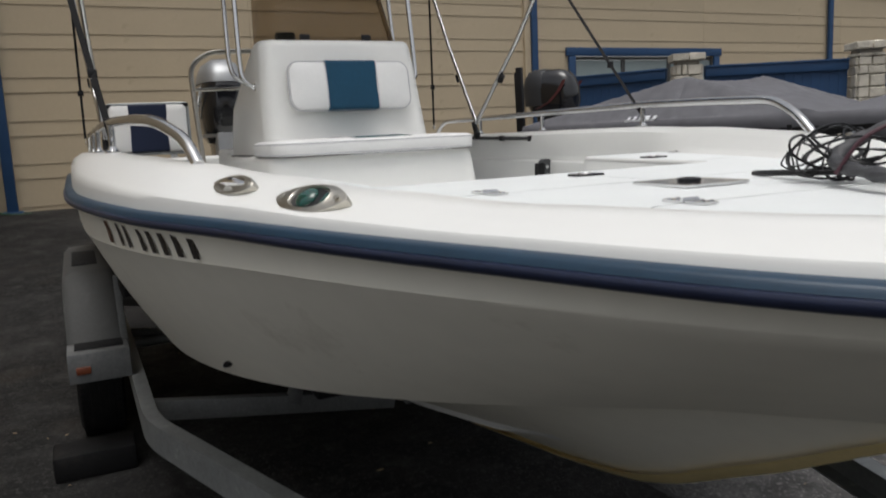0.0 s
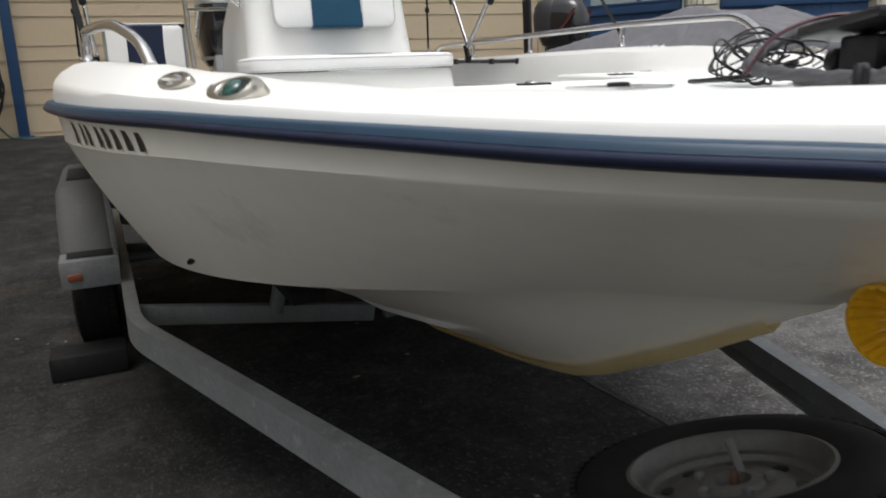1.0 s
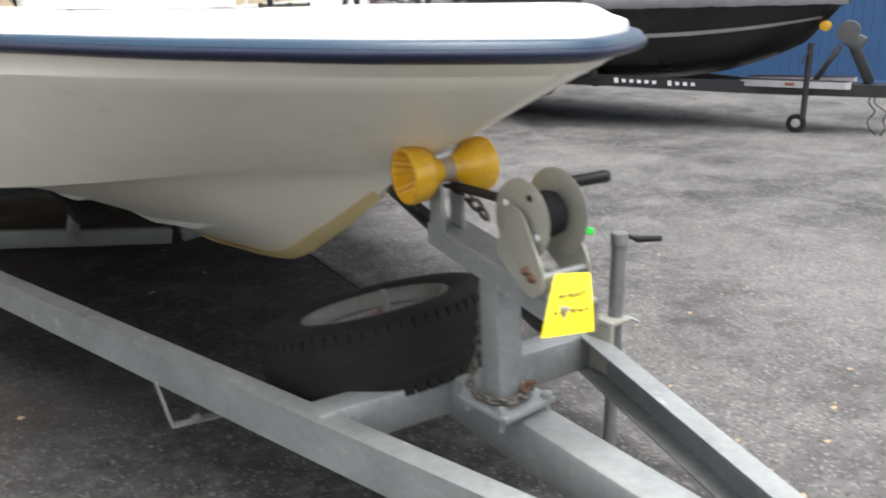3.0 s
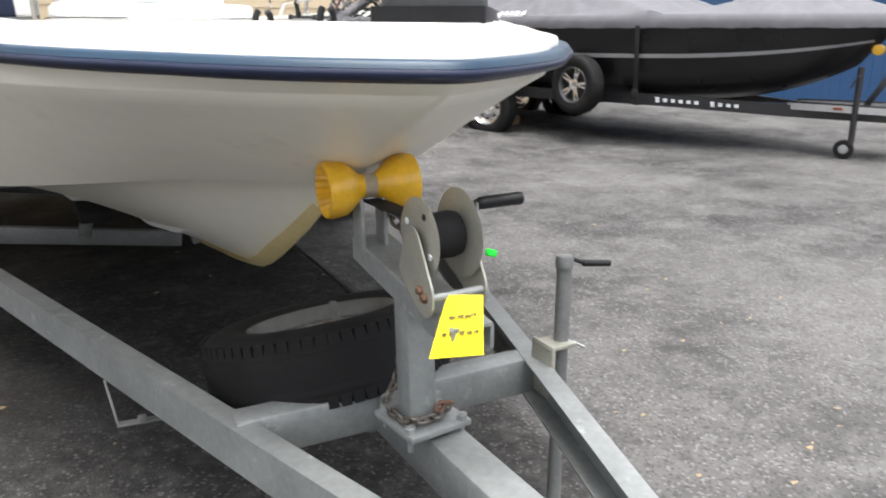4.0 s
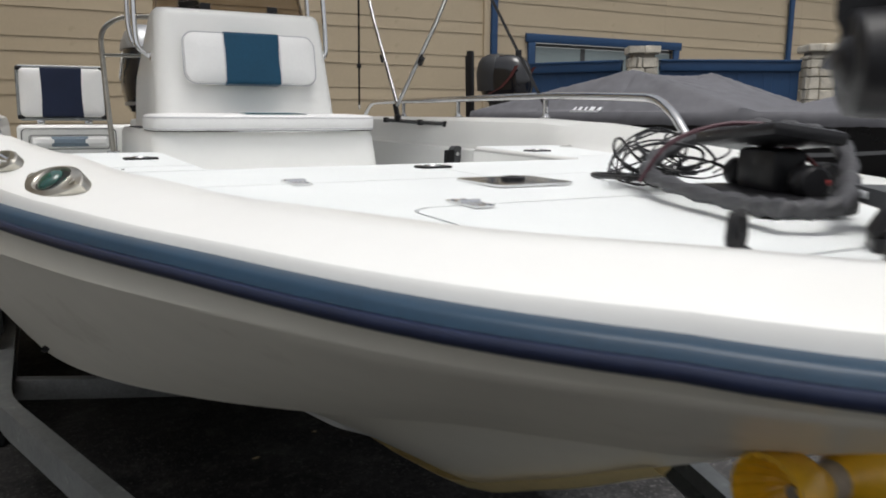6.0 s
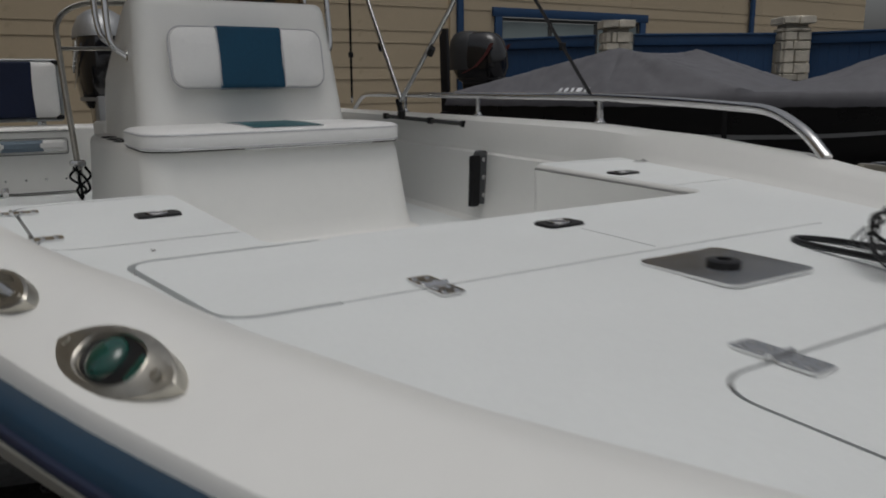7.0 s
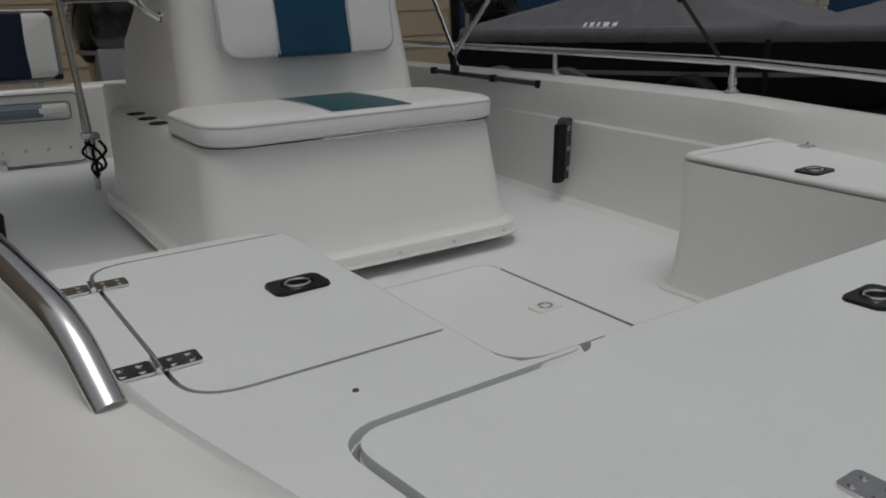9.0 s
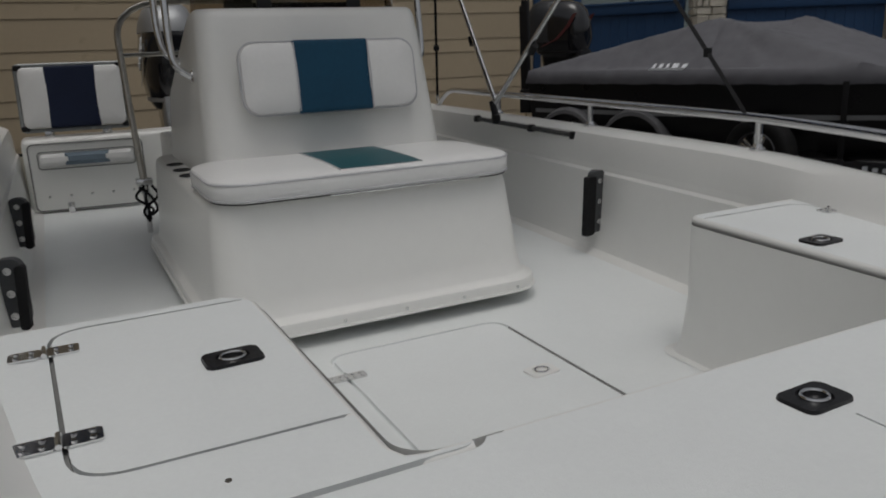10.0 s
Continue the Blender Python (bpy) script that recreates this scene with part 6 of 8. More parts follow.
bm = bmesh.new()
lathe(bm, [(0.030, -0.036), (0.042, -0.034), (0.045, -0.02), (0.044, 0.0), (0.045, 0.02), (0.042, 0.034), (0.030, 0.036)], WM, 32)
winch = tpart("winch", bm, WEB, label="hand winch with plated flanges and dark strap")
flange(-0.044, -0.040, 0.078, 4, "winch_flange")
flange(0.040, 0.044, 0.086, 0, "winch_flange")


def side_plate(z, bigger):
    bm = bmesh.new()
    o = [(0.020, 0.012), (0.012, 0.022), (-0.006, 0.024), (-0.022, 0.012), (-0.080, -0.082), (-0.078, -0.118), (-0.055, -0.138), (-0.02, -0.128), (0.055, -0.075), (0.052, -0.055)]
    pts = [(p.x, p.y) for p in bent([(x, y, 0) for x, y in o] + [(o[0][0], o[0][1], 0)], 0.012, 3)][:-1]
    slab(bm, pts, z, z + 0.004)
    # the plate hangs from the drum, its long side down and forward
    m = Matrix.Translation(WC) @ Matrix((Vector((0, 1, 0)), Vector((0, 0, 1)), Vector((1, 0, 0)))).transposed().to_4x4()
    bmesh.ops.transform(bm, matrix=m, verts=bm.verts[:])
    ob = tpart("winch_plate", bm, ZINC, winch)
    for x, y in ((-0.052, -0.098), (-0.035, -0.088)):
        bm = bmesh.new()
        sgn = -1 if z < 0 else 1
        lathe(bm, [(0.010, 0), (0.010, 0.005), (0.006, 0.009), (0, 0.009)], m @ Matrix.Translation((x, y, z + (0.004 if sgn > 0 else 0.0))) @ pose(0, 0, 0, 0 if sgn > 0 else 180), 6)
        tpart("winch_bolt", bm, RUST, winch)


side_plate(-0.058, True)
side_plate(0.054, True)
bm = bmesh.new()
wmm = Matrix.Translation(WC) @ Matrix((Vector((0, 1, 0)), Vector((0, 0, 1)), Vector((1, 0, 0)))).transposed().to_4x4()
cyl(bm, wmm @ Vector((-0.066, -0.095, -0.056)), wmm @ Vector((-0.066, -0.095, 0.058)), 0.008, seg=12)
tpart("spacer_bar", bm, GALV, winch)
bm = bmesh.new()
cyl(bm, WM @ Vector((0, 0, 0.05)), WM @ Vector((0, 0, 0.085)), 0.011, seg=12)
beam(bm, WM @ Vector((0, 0, 0.082)), Vector((0.035, -1.232, 0.992)), 0.006, 0.022, 0.002)
tpart("crank_arm", bm, GALV, winch)
bm = bmesh.new()
kp = [Vector((0.030, -1.231, 0.979)), Vector((0.125, -1.261, 0.987))]
tube(bm, [kp[0].lerp(kp[1], t) for t in (0, 0.08, 0.16, 0.24, 0.32, 0.40, 0.48, 0.56, 0.64, 0.72, 0.80, 0.9, 0.97, 1.0)], [0.008, 0.0125, 0.0135, 0.0125, 0.0135, 0.0125, 0.0135, 0.0125, 0.0135, 0.0125, 0.0135, 0.0135, 0.012, 0.008], 14)
tpart("crank_grip", bm, BLACK, winch, "ribbed black crank grip")
bm = bmesh.new()
box(bm, (0.012, -1.322, 0.904), (0.026, 0.012, 0.014), pose(0, 0, 0, 0, 20, 20), bevel=0.003)
tpart("pawl_lever", bm, GREENP, winch, "bright green pawl lever")
bm = bmesh.new()
beam(bm, (-0.085, -0.99, 0.955), (-0.077, -1.215, 0.955), 0.045, 0.004, 0.001)
tpart("winch_strap", bm, WEB, winch, "dark winch strap")

# tongue jack
JX, JY = 0.445, -1.0
bm = bmesh.new()
lathe(bm, [(0.0, 0.0), (0.045, 0.0), (0.045, 0.012), (0.02, 0.03), (0.019, 0.10), (0.016, 0.40), (0.0195, 0.40), (0.0195, 0.72), (0.023, 0.722), (0.023, 0.745), (0.02, 0.752), (0.0, 0.752)], Matrix.Translation((JX, JY, 0.0)), 20)
jack = tpart("tongue_jack", bm, GALVD, label="dull plated tongue jack tube")
bm = bmesh.new()
lathe(bm, [(0.0205, 0.725), (0.0215, 0.73), (0.0215, 0.745), (0.018, 0.752), (0.0, 0.757)], Matrix.Translation((JX, JY, 0.0)), 20)
tpart("jack_cap", bm, GALVD, jack)
bm = bmesh.new()
cyl(bm, (JX + 0.02, JY, 0.742), (JX + 0.055, JY - 0.010, 0.728), 0.006, seg=8)
cyl(bm, (JX + 0.053, JY - 0.010, 0.728), (JX + 0.125, JY - 0.030, 0.722), 0.010, 0.009, seg=12)
tpart("jack_handle", bm, BLACK, jack)
bm = bmesh.new()
box(bm, (JX - 0.02, JY, 0.515), (0.085, 0.075, 0.012), bevel=0.003)
box(bm, (JX - 0.055, JY, 0.45), (0.012, 0.09, 0.15), bevel=0.003)
tpart("jack_bracket", bm, ZINC, jack)
bm = bmesh.new()
cyl(bm, (JX + 0.02, JY - 0.02, 0.52), (JX + 0.055, JY - 0.03, 0.50), 0.004, seg=8)
tpart("jack_pin", bm, STEEL, jack)
# coupler
bm = bmesh.new()
box(bm, (-0.005, -2.5, 0.45), (0.1, 0.24, 0.07), bevel=0.02, segs=3)
tpart("coupler", bm, GALV)

# tyre blocks under the wheels
for sd in (-1,):
    bm = bmesh.new()
    box(bm, (sd * 1.33, 2.18, 0.06), (0.34, 0.20, 0.12), bevel=0.015)
    thing("wheel_chock", bm, RUBBER, "black rubber wheel chock against the trailer tyre", "wheel chock")

# ---------------------------------------------------------------- spare wheel on the tongue frame
spare = empty("spare_wheel", "worn black spare tyre on a dull white steel rim", "wheel", at=(-0.06, -0.60, 0.4))
SP_AT = Vector((-0.06, -0.60, 0.4))


def spart(name, bm, mat, parent=None, label="", smooth=True):
    bmesh.ops.translate(bm, verts=bm.verts[:], vec=-SP_AT)
    return part(name, bm, mat, spare, label, smooth)


SPM = Matrix.Translation((-0.069, -0.630, 0.467)) @ pose(0, 0, 0, -15, -4, 0)
wheel(spart, SPM, R=0.327, w=0.205, rim=0.196, rim_mat=RIMD)
bm = bmesh.new()
cyl(bm, SPM @ Vector((0, 0, 0.0)), SPM @ Vector((0.01, 0, 0.07)), 0.009, seg=10)
lathe(bm, [(0.03, 0.02), (0.03, 0.03), (0.0, 0.032)], SPM, 6)
spart("carrier_bolt", bm, RUST, None, "rusty carrier bolt")
bm = bmesh.new()
beam(bm, SPM @ Vector((0.04, 0.01, 0.05)), SPM @ Vector((0.055, 0.05, 0.115)), 0.02, 0.006, 0.002)
spart("bolt_tab", bm, RIMD)
# carrier bar beneath it, part of the trailer
bm = bmesh.new()
beam(bm, (-0.03, -0.87, 0.37), (-0.05, -0.30, 0.275), 0.06, 0.05, 0.005)
tpart("spare_carrier", bm, GALV)

# ---------------------------------------------------------------- yellow tag on the winch
tag = empty("yellow_tag", "yellow card tag with dark handwriting hung on the winch", "tag", at=(-0.08, -1.37, 0.85))
o = Vector((-0.08, -1.37, 0.85))
corners = [Vector((-0.100, -1.352, 0.848)), Vector((-0.046, -1.388, 0.850)), Vector((-0.066, -1.424, 0.752)), Vector((-0.152, -1.378, 0.744))]


def tagp(u, v, off=0.0):
    a, b, c, d = corners
    p = a.lerp(b, u).lerp(d.lerp(c, u), v)
    n = (b - a).cross(d - a).normalized()
    return p + n * (-0.006 * math.sin(math.pi * u) - 0.004 * math.sin(math.pi * v) + off) - o


bm = bmesh.new()
n = (corners[1] - corners[0]).cross(corners[3] - corners[0])
sgn = 1 if n.dot(Vector((-0.5, -1, 0.3))) > 0 else -1
grid(bm, [[tagp(u / 8, v / 8) for u in range(9)] for v in range(9)])
bmesh.ops.solidify(bm, geom=bm.faces[:], thickness=0.0008)
part("card", bm, YTAG, tag)
random.seed(9)
for v, u0, u1, th in ((0.10, 0.25, 0.92, 0.012), (0.17, 0.25, 0.92, 0.012), (0.35, 0.20, 0.36, 0.10), (0.33, 0.40, 0.55, 0.12), (0.34, 0.58, 0.72, 0.10), (0.31, 0.70, 0.84, 0.07), (0.61, 0.14, 0.24, 0.10), (0.60, 0.28, 0.40, 0.11), (0.59, 0.50, 0.62, 0.12), (0.60, 0.66, 0.76, 0.10), (0.59, 0.80, 0.90, 0.10), (0.50, 0.1, 0.92, 0.010), (0.74, 0.1, 0.92, 0.010), (0.80, 0.1, 0.92, 0.012), (0.86, 0.1, 0.92, 0.012)):
    bm = bmesh.new()
    k = 8
    up = [tagp(u0 + (u1 - u0) * j / k, v + (random.uniform(-0.02, 0.02) if th > 0.02 else 0), 0.0032 * sgn) for j in range(k + 1)]
    lo = [tagp(u0 + (u1 - u0) * j / k, v + th * 0.5 + (random.uniform(-0.02, 0.02) if th > 0.02 else 0), 0.0032 * sgn) for j in range(k + 1)]
    grid(bm, [up, lo])
    part("ink_bar", bm, INK, tag)


# ---------------------------------------------------------------- trolling motor on the bow
troll = empty("trolling_motor", "dark grey bow-mount trolling motor stowed on the foredeck", "trolling motor", at=(0.0, -1.1, 1.30))
TM_AT = Vector((0.0, -1.1, 1.30))


def mpart(name, bm, mat, parent=None, label="", smooth=True):
    bmesh.ops.translate(bm, verts=bm.verts[:], vec=-TM_AT)
    return part(name, bm, mat, parent or troll, label, smooth)


MM = Matrix.Translation((-0.045, -1.196, 1.333)) @ pose(0, 0, 0, 0, 0, -38)


def at_m(bm):
    bmesh.ops.transform(bm, matrix=MM, verts=bm.verts[:])
    return bm


bm = bmesh.new()
slab(bm, rounded(-0.112, -0.030, 0.100, 0.150, 0.012), -0.015, 0.016)
base = mpart("base_plate", at_m(bm), BLACK)
for x in (-0.08, -0.028, 0.028, 0.08):
    bm = bmesh.new()
    lathe(bm, [(0.015, -0.044), (0.015, -0.008), (0.0, -0.008)], Matrix.Translation((x, -0.005, 0.0)), 12)
    mpart("mount_spacer", at_m(bm), GALV, base)
bm = bmesh.new()
rings_solid(bm, [[Vector((x, y, z)) for x, y in rounded(-0.098 + i, -0.022 + j, 0.090 - i, 0.135 - j, 0.045)] for z, i, j in ((0.004, -0.002, -0.002), (0.010, -0.003, -0.003), (0.060, 0.0, 0.0), (0.072, 0.002, 0.002), (0.079, 0.008, 0.008), (0.080, 0.020, 0.020))])
mpart("mount_housing", at_m(bm), DGREY, label="grey moulded mount housing")
for sx in (-1, 1):
    bm = bmesh.new()
    o = [(0.004, 0.070), (0.112, 0.070), (0.100, 0.105), (0.082, 0.124), (0.04, 0.124), (0.016, 0.112)]
    pts = [(p.x, p.y) for p in bent([(a, b, 0) for a, b in o] + [(o[0][0], o[0][1], 0)], 0.015, 3)][:-1]
    slab(bm, pts, -0.010, 0.010)
    bmesh.ops.transform(bm, matrix=Matrix.Translation((sx * 0.073, 0, 0)) @ Matrix((Vector((0, 1, 0)), Vector((0, 0, 1)), Vector((1, 0, 0)))).transposed().to_4x4(), verts=bm.verts[:])
    mpart("cradle_arm", at_m(bm), DGREY)
bm = bmesh.new()
cyl(bm, (-0.07, 0.075, 0.125), (0.07, 0.075, 0.125), 0.013, seg=14)
cyl(bm, (-0.07, 0.02, 0.112), (0.07, 0.02, 0.112), 0.009, seg=12)
mpart("pivot_shaft", at_m(bm), BLACK)
for x in (-0.03, 0.03):
    bm = bmesh.new()
    tube(bm, bent([(x - 0.035, 0.03, 0.105), (x - 0.01, 0.07, 0.165), (x + 0.03, 0.08, 0.165), (x + 0.05, 0.04, 0.105)], 0.02, 4), 0.010, 8)
    mpart("latch_bar", at_m(bm), BLACK)
bm = bmesh.new()
box(bm, (-0.099, 0.045, 0.052), (0.004, 0.034, 0.018), bevel=0.001)
box(bm, (-0.0995, 0.049, 0.035), (0.004, 0.026, 0.010), bevel=0.001)
mpart("warning_label", at_m(bm), material("faded_orange_sticker", (0.42, 0.17, 0.05), 0.6, vary=0.3, scale=60))
for k in range(5):
    bm = bmesh.new()
    beam(bm, (-0.022 + 0.004 * k, 0.0 + 0.018 * k, 0.100 + 0.008 * k), (0.038 - 0.004 * k, 0.0 + 0.018 * k, 0.100 + 0.008 * k), 0.008, 0.007, 0.002)
    mpart("latch_rung", at_m(bm), BLACK)
bm = bmesh.new()
slab(bm, rounded(-0.109, 0.148, 0.097, 0.310, 0.012), -0.007, 0.015)
tongue_plate = mpart("bow_plate", at_m(bm), DGREY, label="grey bow plate")
bm = bmesh.new()
box(bm, (0.0975, 0.272, 0.005), (0.003, 0.036, 0.010), bevel=0.001)
mpart("plate_label", at_m(bm), WHITEP, tongue_plate)
bm = bmesh.new()
box(bm, (-0.1095, 0.272, 0.005), (0.003, 0.036, 0.010), bevel=0.001)
mpart("plate_label", at_m(bm), WHITEP, tongue_plate)
# shaft and extrusion going aft
bm = bmesh.new()
tube(bm, [MM @ Vector((0.03, 0.03, 0.115)), MM @ Vector((0.035, 0.20, 0.115))], 0.013, 12)
mpart("shaft", bm, STEEL)
# the motor pod lies across the mount
PA, PB = Vector((-0.325, -1.105, 1.486)), Vector((0.01, -1.395, 1.493))
dv = (PB - PA).normalized()
PM = Matrix.Translation(PA + dv * 0.016) @ dv.to_track_quat("Z", "Y").to_matrix().to_4x4() @ Matrix.Diagonal((1, 1, 0.93, 1))
L = (PB - PA).length
bm = bmesh.new()
lathe(bm, [(0.0, 0.0), (0.040, 0.0), (0.046, 0.004), (0.0475, 0.03), (0.0475, 0.075), (0.0462, 0.077), (0.0462, 0.081), (0.0475, 0.083), (0.0475, 0.20), (0.046, 0.202), (0.046, 0.206), (0.0475, 0.208), (0.046, 0.27), (0.041, 0.33), (0.031, 0.38), (0.017, 0.42), (0.006, 0.436), (0.0, 0.438)], PM, 40)
pod = mpart("motor_pod", bm, BLACK, label="black torpedo-shaped motor pod")
up = Vector((0, 0, 1))
sdv = dv.cross(up).normalized()
bm = bmesh.new()
beam(bm, PM @ Vector((0, 0, 0.235)) + sdv * 0.049 + Vector((0, 0, 0.0)), PM @ Vector((0, 0, 0.40)) + sdv * 0.040, 0.010, 0.008, 0.002)
mpart("pod_fin", bm, DGREY, pod)
bm = bmesh.new()
cyl(bm, PM @ Vector((0, 0, 0.215)) - up * 0.03 + sdv * 0.02, PM @ Vector((0, 0, 0.22)) - up * 0.085 + sdv * 0.005, 0.016, 0.014, seg=16)
mpart("pod_neck", bm, BLACK, pod)
bm = bmesh.new()
lathe(bm, [(0.019, 0.0), (0.019, 0.006), (0.016, 0.008), (0.0, 0.0085)], Matrix.Translation(PM @ Vector((0, 0, 0.205)) + sdv * 0.044) @ sdv.to_track_quat("Z", "Y").to_matrix().to_4x4(), 20)
mpart("neck_boss", bm, BLACK, pod)
bm = bmesh.new()
rows = []
for a in (-0.35, 0.0, 0.35):
    v = (up * math.cos(a * 0.6 + 0.78) + sdv * math.sin(a * 0.6 + 0.78))
    rows.append([PM @ Vector((0, 0, z)) + v * 0.0482 for z in (0.190, 0.216)])
grid(bm, rows)
bmesh.ops.solidify(bm, geom=bm.faces[:], thickness=0.0006)
mpart("white_band", bm, WHITEP, pod)
# propeller
bm = bmesh.new()
lathe(bm, [(0.0, -0.012), (0.012, -0.011), (0.020, -0.006), (0.026, 0.0), (0.028, 0.004)], PM, 20)
prop = mpart("propeller_hub", bm, BLACK, pod)
for k in range(2):
    bm = bmesh.new()
    rows = []
    base_dir = (up * 0.96 + dv * -0.05) if k == 0 else (up * 0.25 - sdv * 0.96).normalized()
    side = dv.cross(base_dir).normalized()
    for r, w, tw in ((0.018, 0.016, 1.1), (0.045, 0.026, 1.0), (0.070, 0.026, 0.9), (0.088, 0.018, 0.85), (0.096, 0.006, 0.8)):
        c = PM @ Vector((0, 0, 0.016)) + base_dir * r * 0.95
        e1 = side * math.cos(tw) + dv * math.sin(tw)
        rows.append([c - e1 * w, c - e1 * w * 0.3 + dv * 0.003, c + e1 * w * 0.3 + dv * 0.003, c + e1 * w])
    if k == 0:
        grid(bm, rows)
    else:
        grid(bm, [[p for p in r] for r in rows])
    bmesh.ops.solidify(bm, geom=bm.faces[:], thickness=0.004)
    mpart("propeller_blade", bm, BLACK, prop)

# ---------------------------------------------------------------- foot pedal and its coiled cables
DZ = deck_z(-0.65)
pedal = empty("foot_pedal", "black trolling motor foot pedal with a thick coiled cable", "foot pedal", at=(0.12, -0.68, DZ))
PD = Vector((0.12, -0.68, DZ))


def ppart(name, bm, mat, parent=None, label=""):
    bmesh.ops.translate(bm, verts=bm.verts[:], vec=-PD)
    return part(name, bm, mat, parent or pedal, label)


bm = bmesh.new()
loop = [(-0.09, -0.895, 0.030), (-0.055, -0.79, 0.026), (0.0, -0.60, 0.034), (0.075, -0.46, 0.050), (0.15, -0.46, 0.095), (0.215, -0.55, 0.128), (0.235, -0.66, 0.125), (0.20, -0.76, 0.105), (0.10, -0.85, 0.06), (-0.02, -0.92, 0.034)]
pts = smooth_path([(x, y, DZ + z) for x, y, z in loop + loop[:1]], 7)[:-1]
tube(bm, pts, [0.0145 + 0.003 * math.sin(k * 1.9) for k in range(len(pts))], 9, True, 0.9, 0.35)
ppart("cable_loom", bm, material("grey_cable_wrap", (0.055, 0.055, 0.06), 0.55, vary=0.25, scale=25, bump=0.3, bump_scale=120), label="grey wrapped cable coil")
bm = bmesh.new()
box(bm, (0.115, -0.70, DZ + 0.016), (0.15, 0.27, 0.028), pose(0, 0, 0, 0, 0, -22), bevel=0.01)
body = ppart("pedal_base", bm, BLACK)
bm = bmesh.new()
box(bm, (0.135, -0.67, DZ + 0.112), (0.125, 0.27, 0.022), pose(0, 0, 0, -5, 8, -22), bevel=0.008)
plate = ppart("pedal_plate", bm, BLACK, body)
for k in range(9):
    bm = bmesh.new()
    box(bm, Vector((0.135, -0.67, DZ + 0.124)) + pose(0, 0, 0, -5, 8, -22) @ Vector((0, -0.1 + 0.025 * k, 0.0)), (0.09, 0.008, 0.006), pose(0, 0, 0, -5, 8, -22))
    ppart("grip_rib", bm, BLACK, body)
bm = bmesh.new()
box(bm, (0.13, -0.69, DZ + 0.062), (0.06, 0.12, 0.07), pose(0, 0, 0, 0, 0, -22), bevel=0.01)
ppart("pedal_pivot", bm, BLACK, body)
for dx, dy in ((0.05, 0.1), (-0.03, -0.1), (0.06, -0.06)):
    bm = bmesh.new()
    lathe(bm, [(0.022, -0.02), (0.026, -0.015), (0.026, 0.015), (0.022, 0.02)], Matrix.Translation((0.125 + dx, -0.69 + dy, DZ + 0.05)) @ pose(0, 0, 0, 90, 0, -22), 14)
    ppart("pedal_roller", bm, BLACK, body)
random.seed(21)
for k in range(11):
    bm = bmesh.new()
    cx, cy, a0 = 0.15 + random.uniform(-0.04, 0.04), -0.41 + random.uniform(-0.05, 0.06), random.uniform(0, 6.28)
    ra, rb, lift, tw = random.uniform(0.03, 0.075), random.uniform(0.045, 0.095), random.uniform(0.02, 0.072), random.uniform(0, 6.28)
    pts = []
    for j in range(13):
        a = a0 + j * 0.72
        pts.append((cx + ra * math.cos(a) + random.uniform(-0.012, 0.012), cy + rb * math.sin(a) + random.uniform(-0.012, 0.012), DZ + 0.006 + 0.004 * k + lift * (1 + math.sin(a + tw)) * 0.8))
    tube(bm, smooth_path(pts, 5), 0.002 if k % 3 else 0.003, 6)
    ppart("thin_cable", bm, BLACK)
bm = bmesh.new()
tube(bm, smooth_path([(0.08, -0.48, DZ + 0.03), (0.14, -0.33, DZ + 0.02), (0.185, -0.18, DZ + 0.012), (0.22, -0.13, DZ + 0.011), (0.25, -0.18, DZ + 0.012), (0.235, -0.30, DZ + 0.02), (0.22, -0.45, DZ + 0.05)], 7), 0.0055, 8)
ppart("power_cable", bm, BLACK)
bm = bmesh.new()
tube(bm, smooth_path([(0.14, -0.62, DZ + 0.12), (0.16, -0.72, DZ + 0.09), (0.10, -0.82, DZ + 0.05)], 6), 0.004, 6)
ppart("red_wire", bm, material("red_wire_sleeve", (0.22, 0.03, 0.03), 0.5))
bm = bmesh.new()
tube(bm, smooth_path([(0.02, -0.50, DZ + 0.03), (0.05, -0.54, DZ + 0.10), (0.12, -0.60, DZ + 0.135), (0.2, -0.68, DZ + 0.13)], 7), 0.004, 8)
ppart("control_cable", bm, material("maroon_cable", (0.07, 0.025, 0.035), 0.5))

# U-shaped rod clips along the bow
for x, y, z, a in ((-0.305, -1.005, 1.297, 25), (-0.222, -1.122, 1.301, 30)):
    e = empty("rod_clip", "black rubber U-shaped clip on the deck", "clip", "clips on the foredeck", (x, y, z))
    e.rotation_euler, e.scale = (0, 0, radians(a)), (1.0, 1.0, 1.05)
    bm = bmesh.new()
    box(bm, (0, 0, -0.002), (0.045, 0.02, 0.020), bevel=0.003)
    part("clip_base", bm, BLACK, e)
    for sx in (-1, 1):
        bm = bmesh.new()
        tube(bm, [(sx * 0.012, 0, 0.006), (sx * 0.020, 0, 0.020), (sx * 0.017, 0, 0.034), (sx * 0.011, 0, 0.042)], 0.0065, 8)
        part("clip_jaw", bm, BLACK, e)
e = empty("deck_bracket", "black hinged bracket screwed to the bow", "bracket", at=(-0.065, -1.022, 1.294))
e.rotation_euler = (0, 0, radians(40))
bm = bmesh.new()
box(bm, (0, 0, 0.001), (0.07, 0.045, 0.018), bevel=0.003)
part("bracket_base", bm, BLACK, e)
bm = bmesh.new()
box(bm, (0.0, 0.012, 0.026), (0.06, 0.012, 0.035), pose(0, 0, 0, 30), bevel=0.003)
cyl(bm, (-0.035, 0, 0.018), (0.035, 0, 0.018), 0.006, seg=10)
part("bracket_arm", bm, BLACK, e)


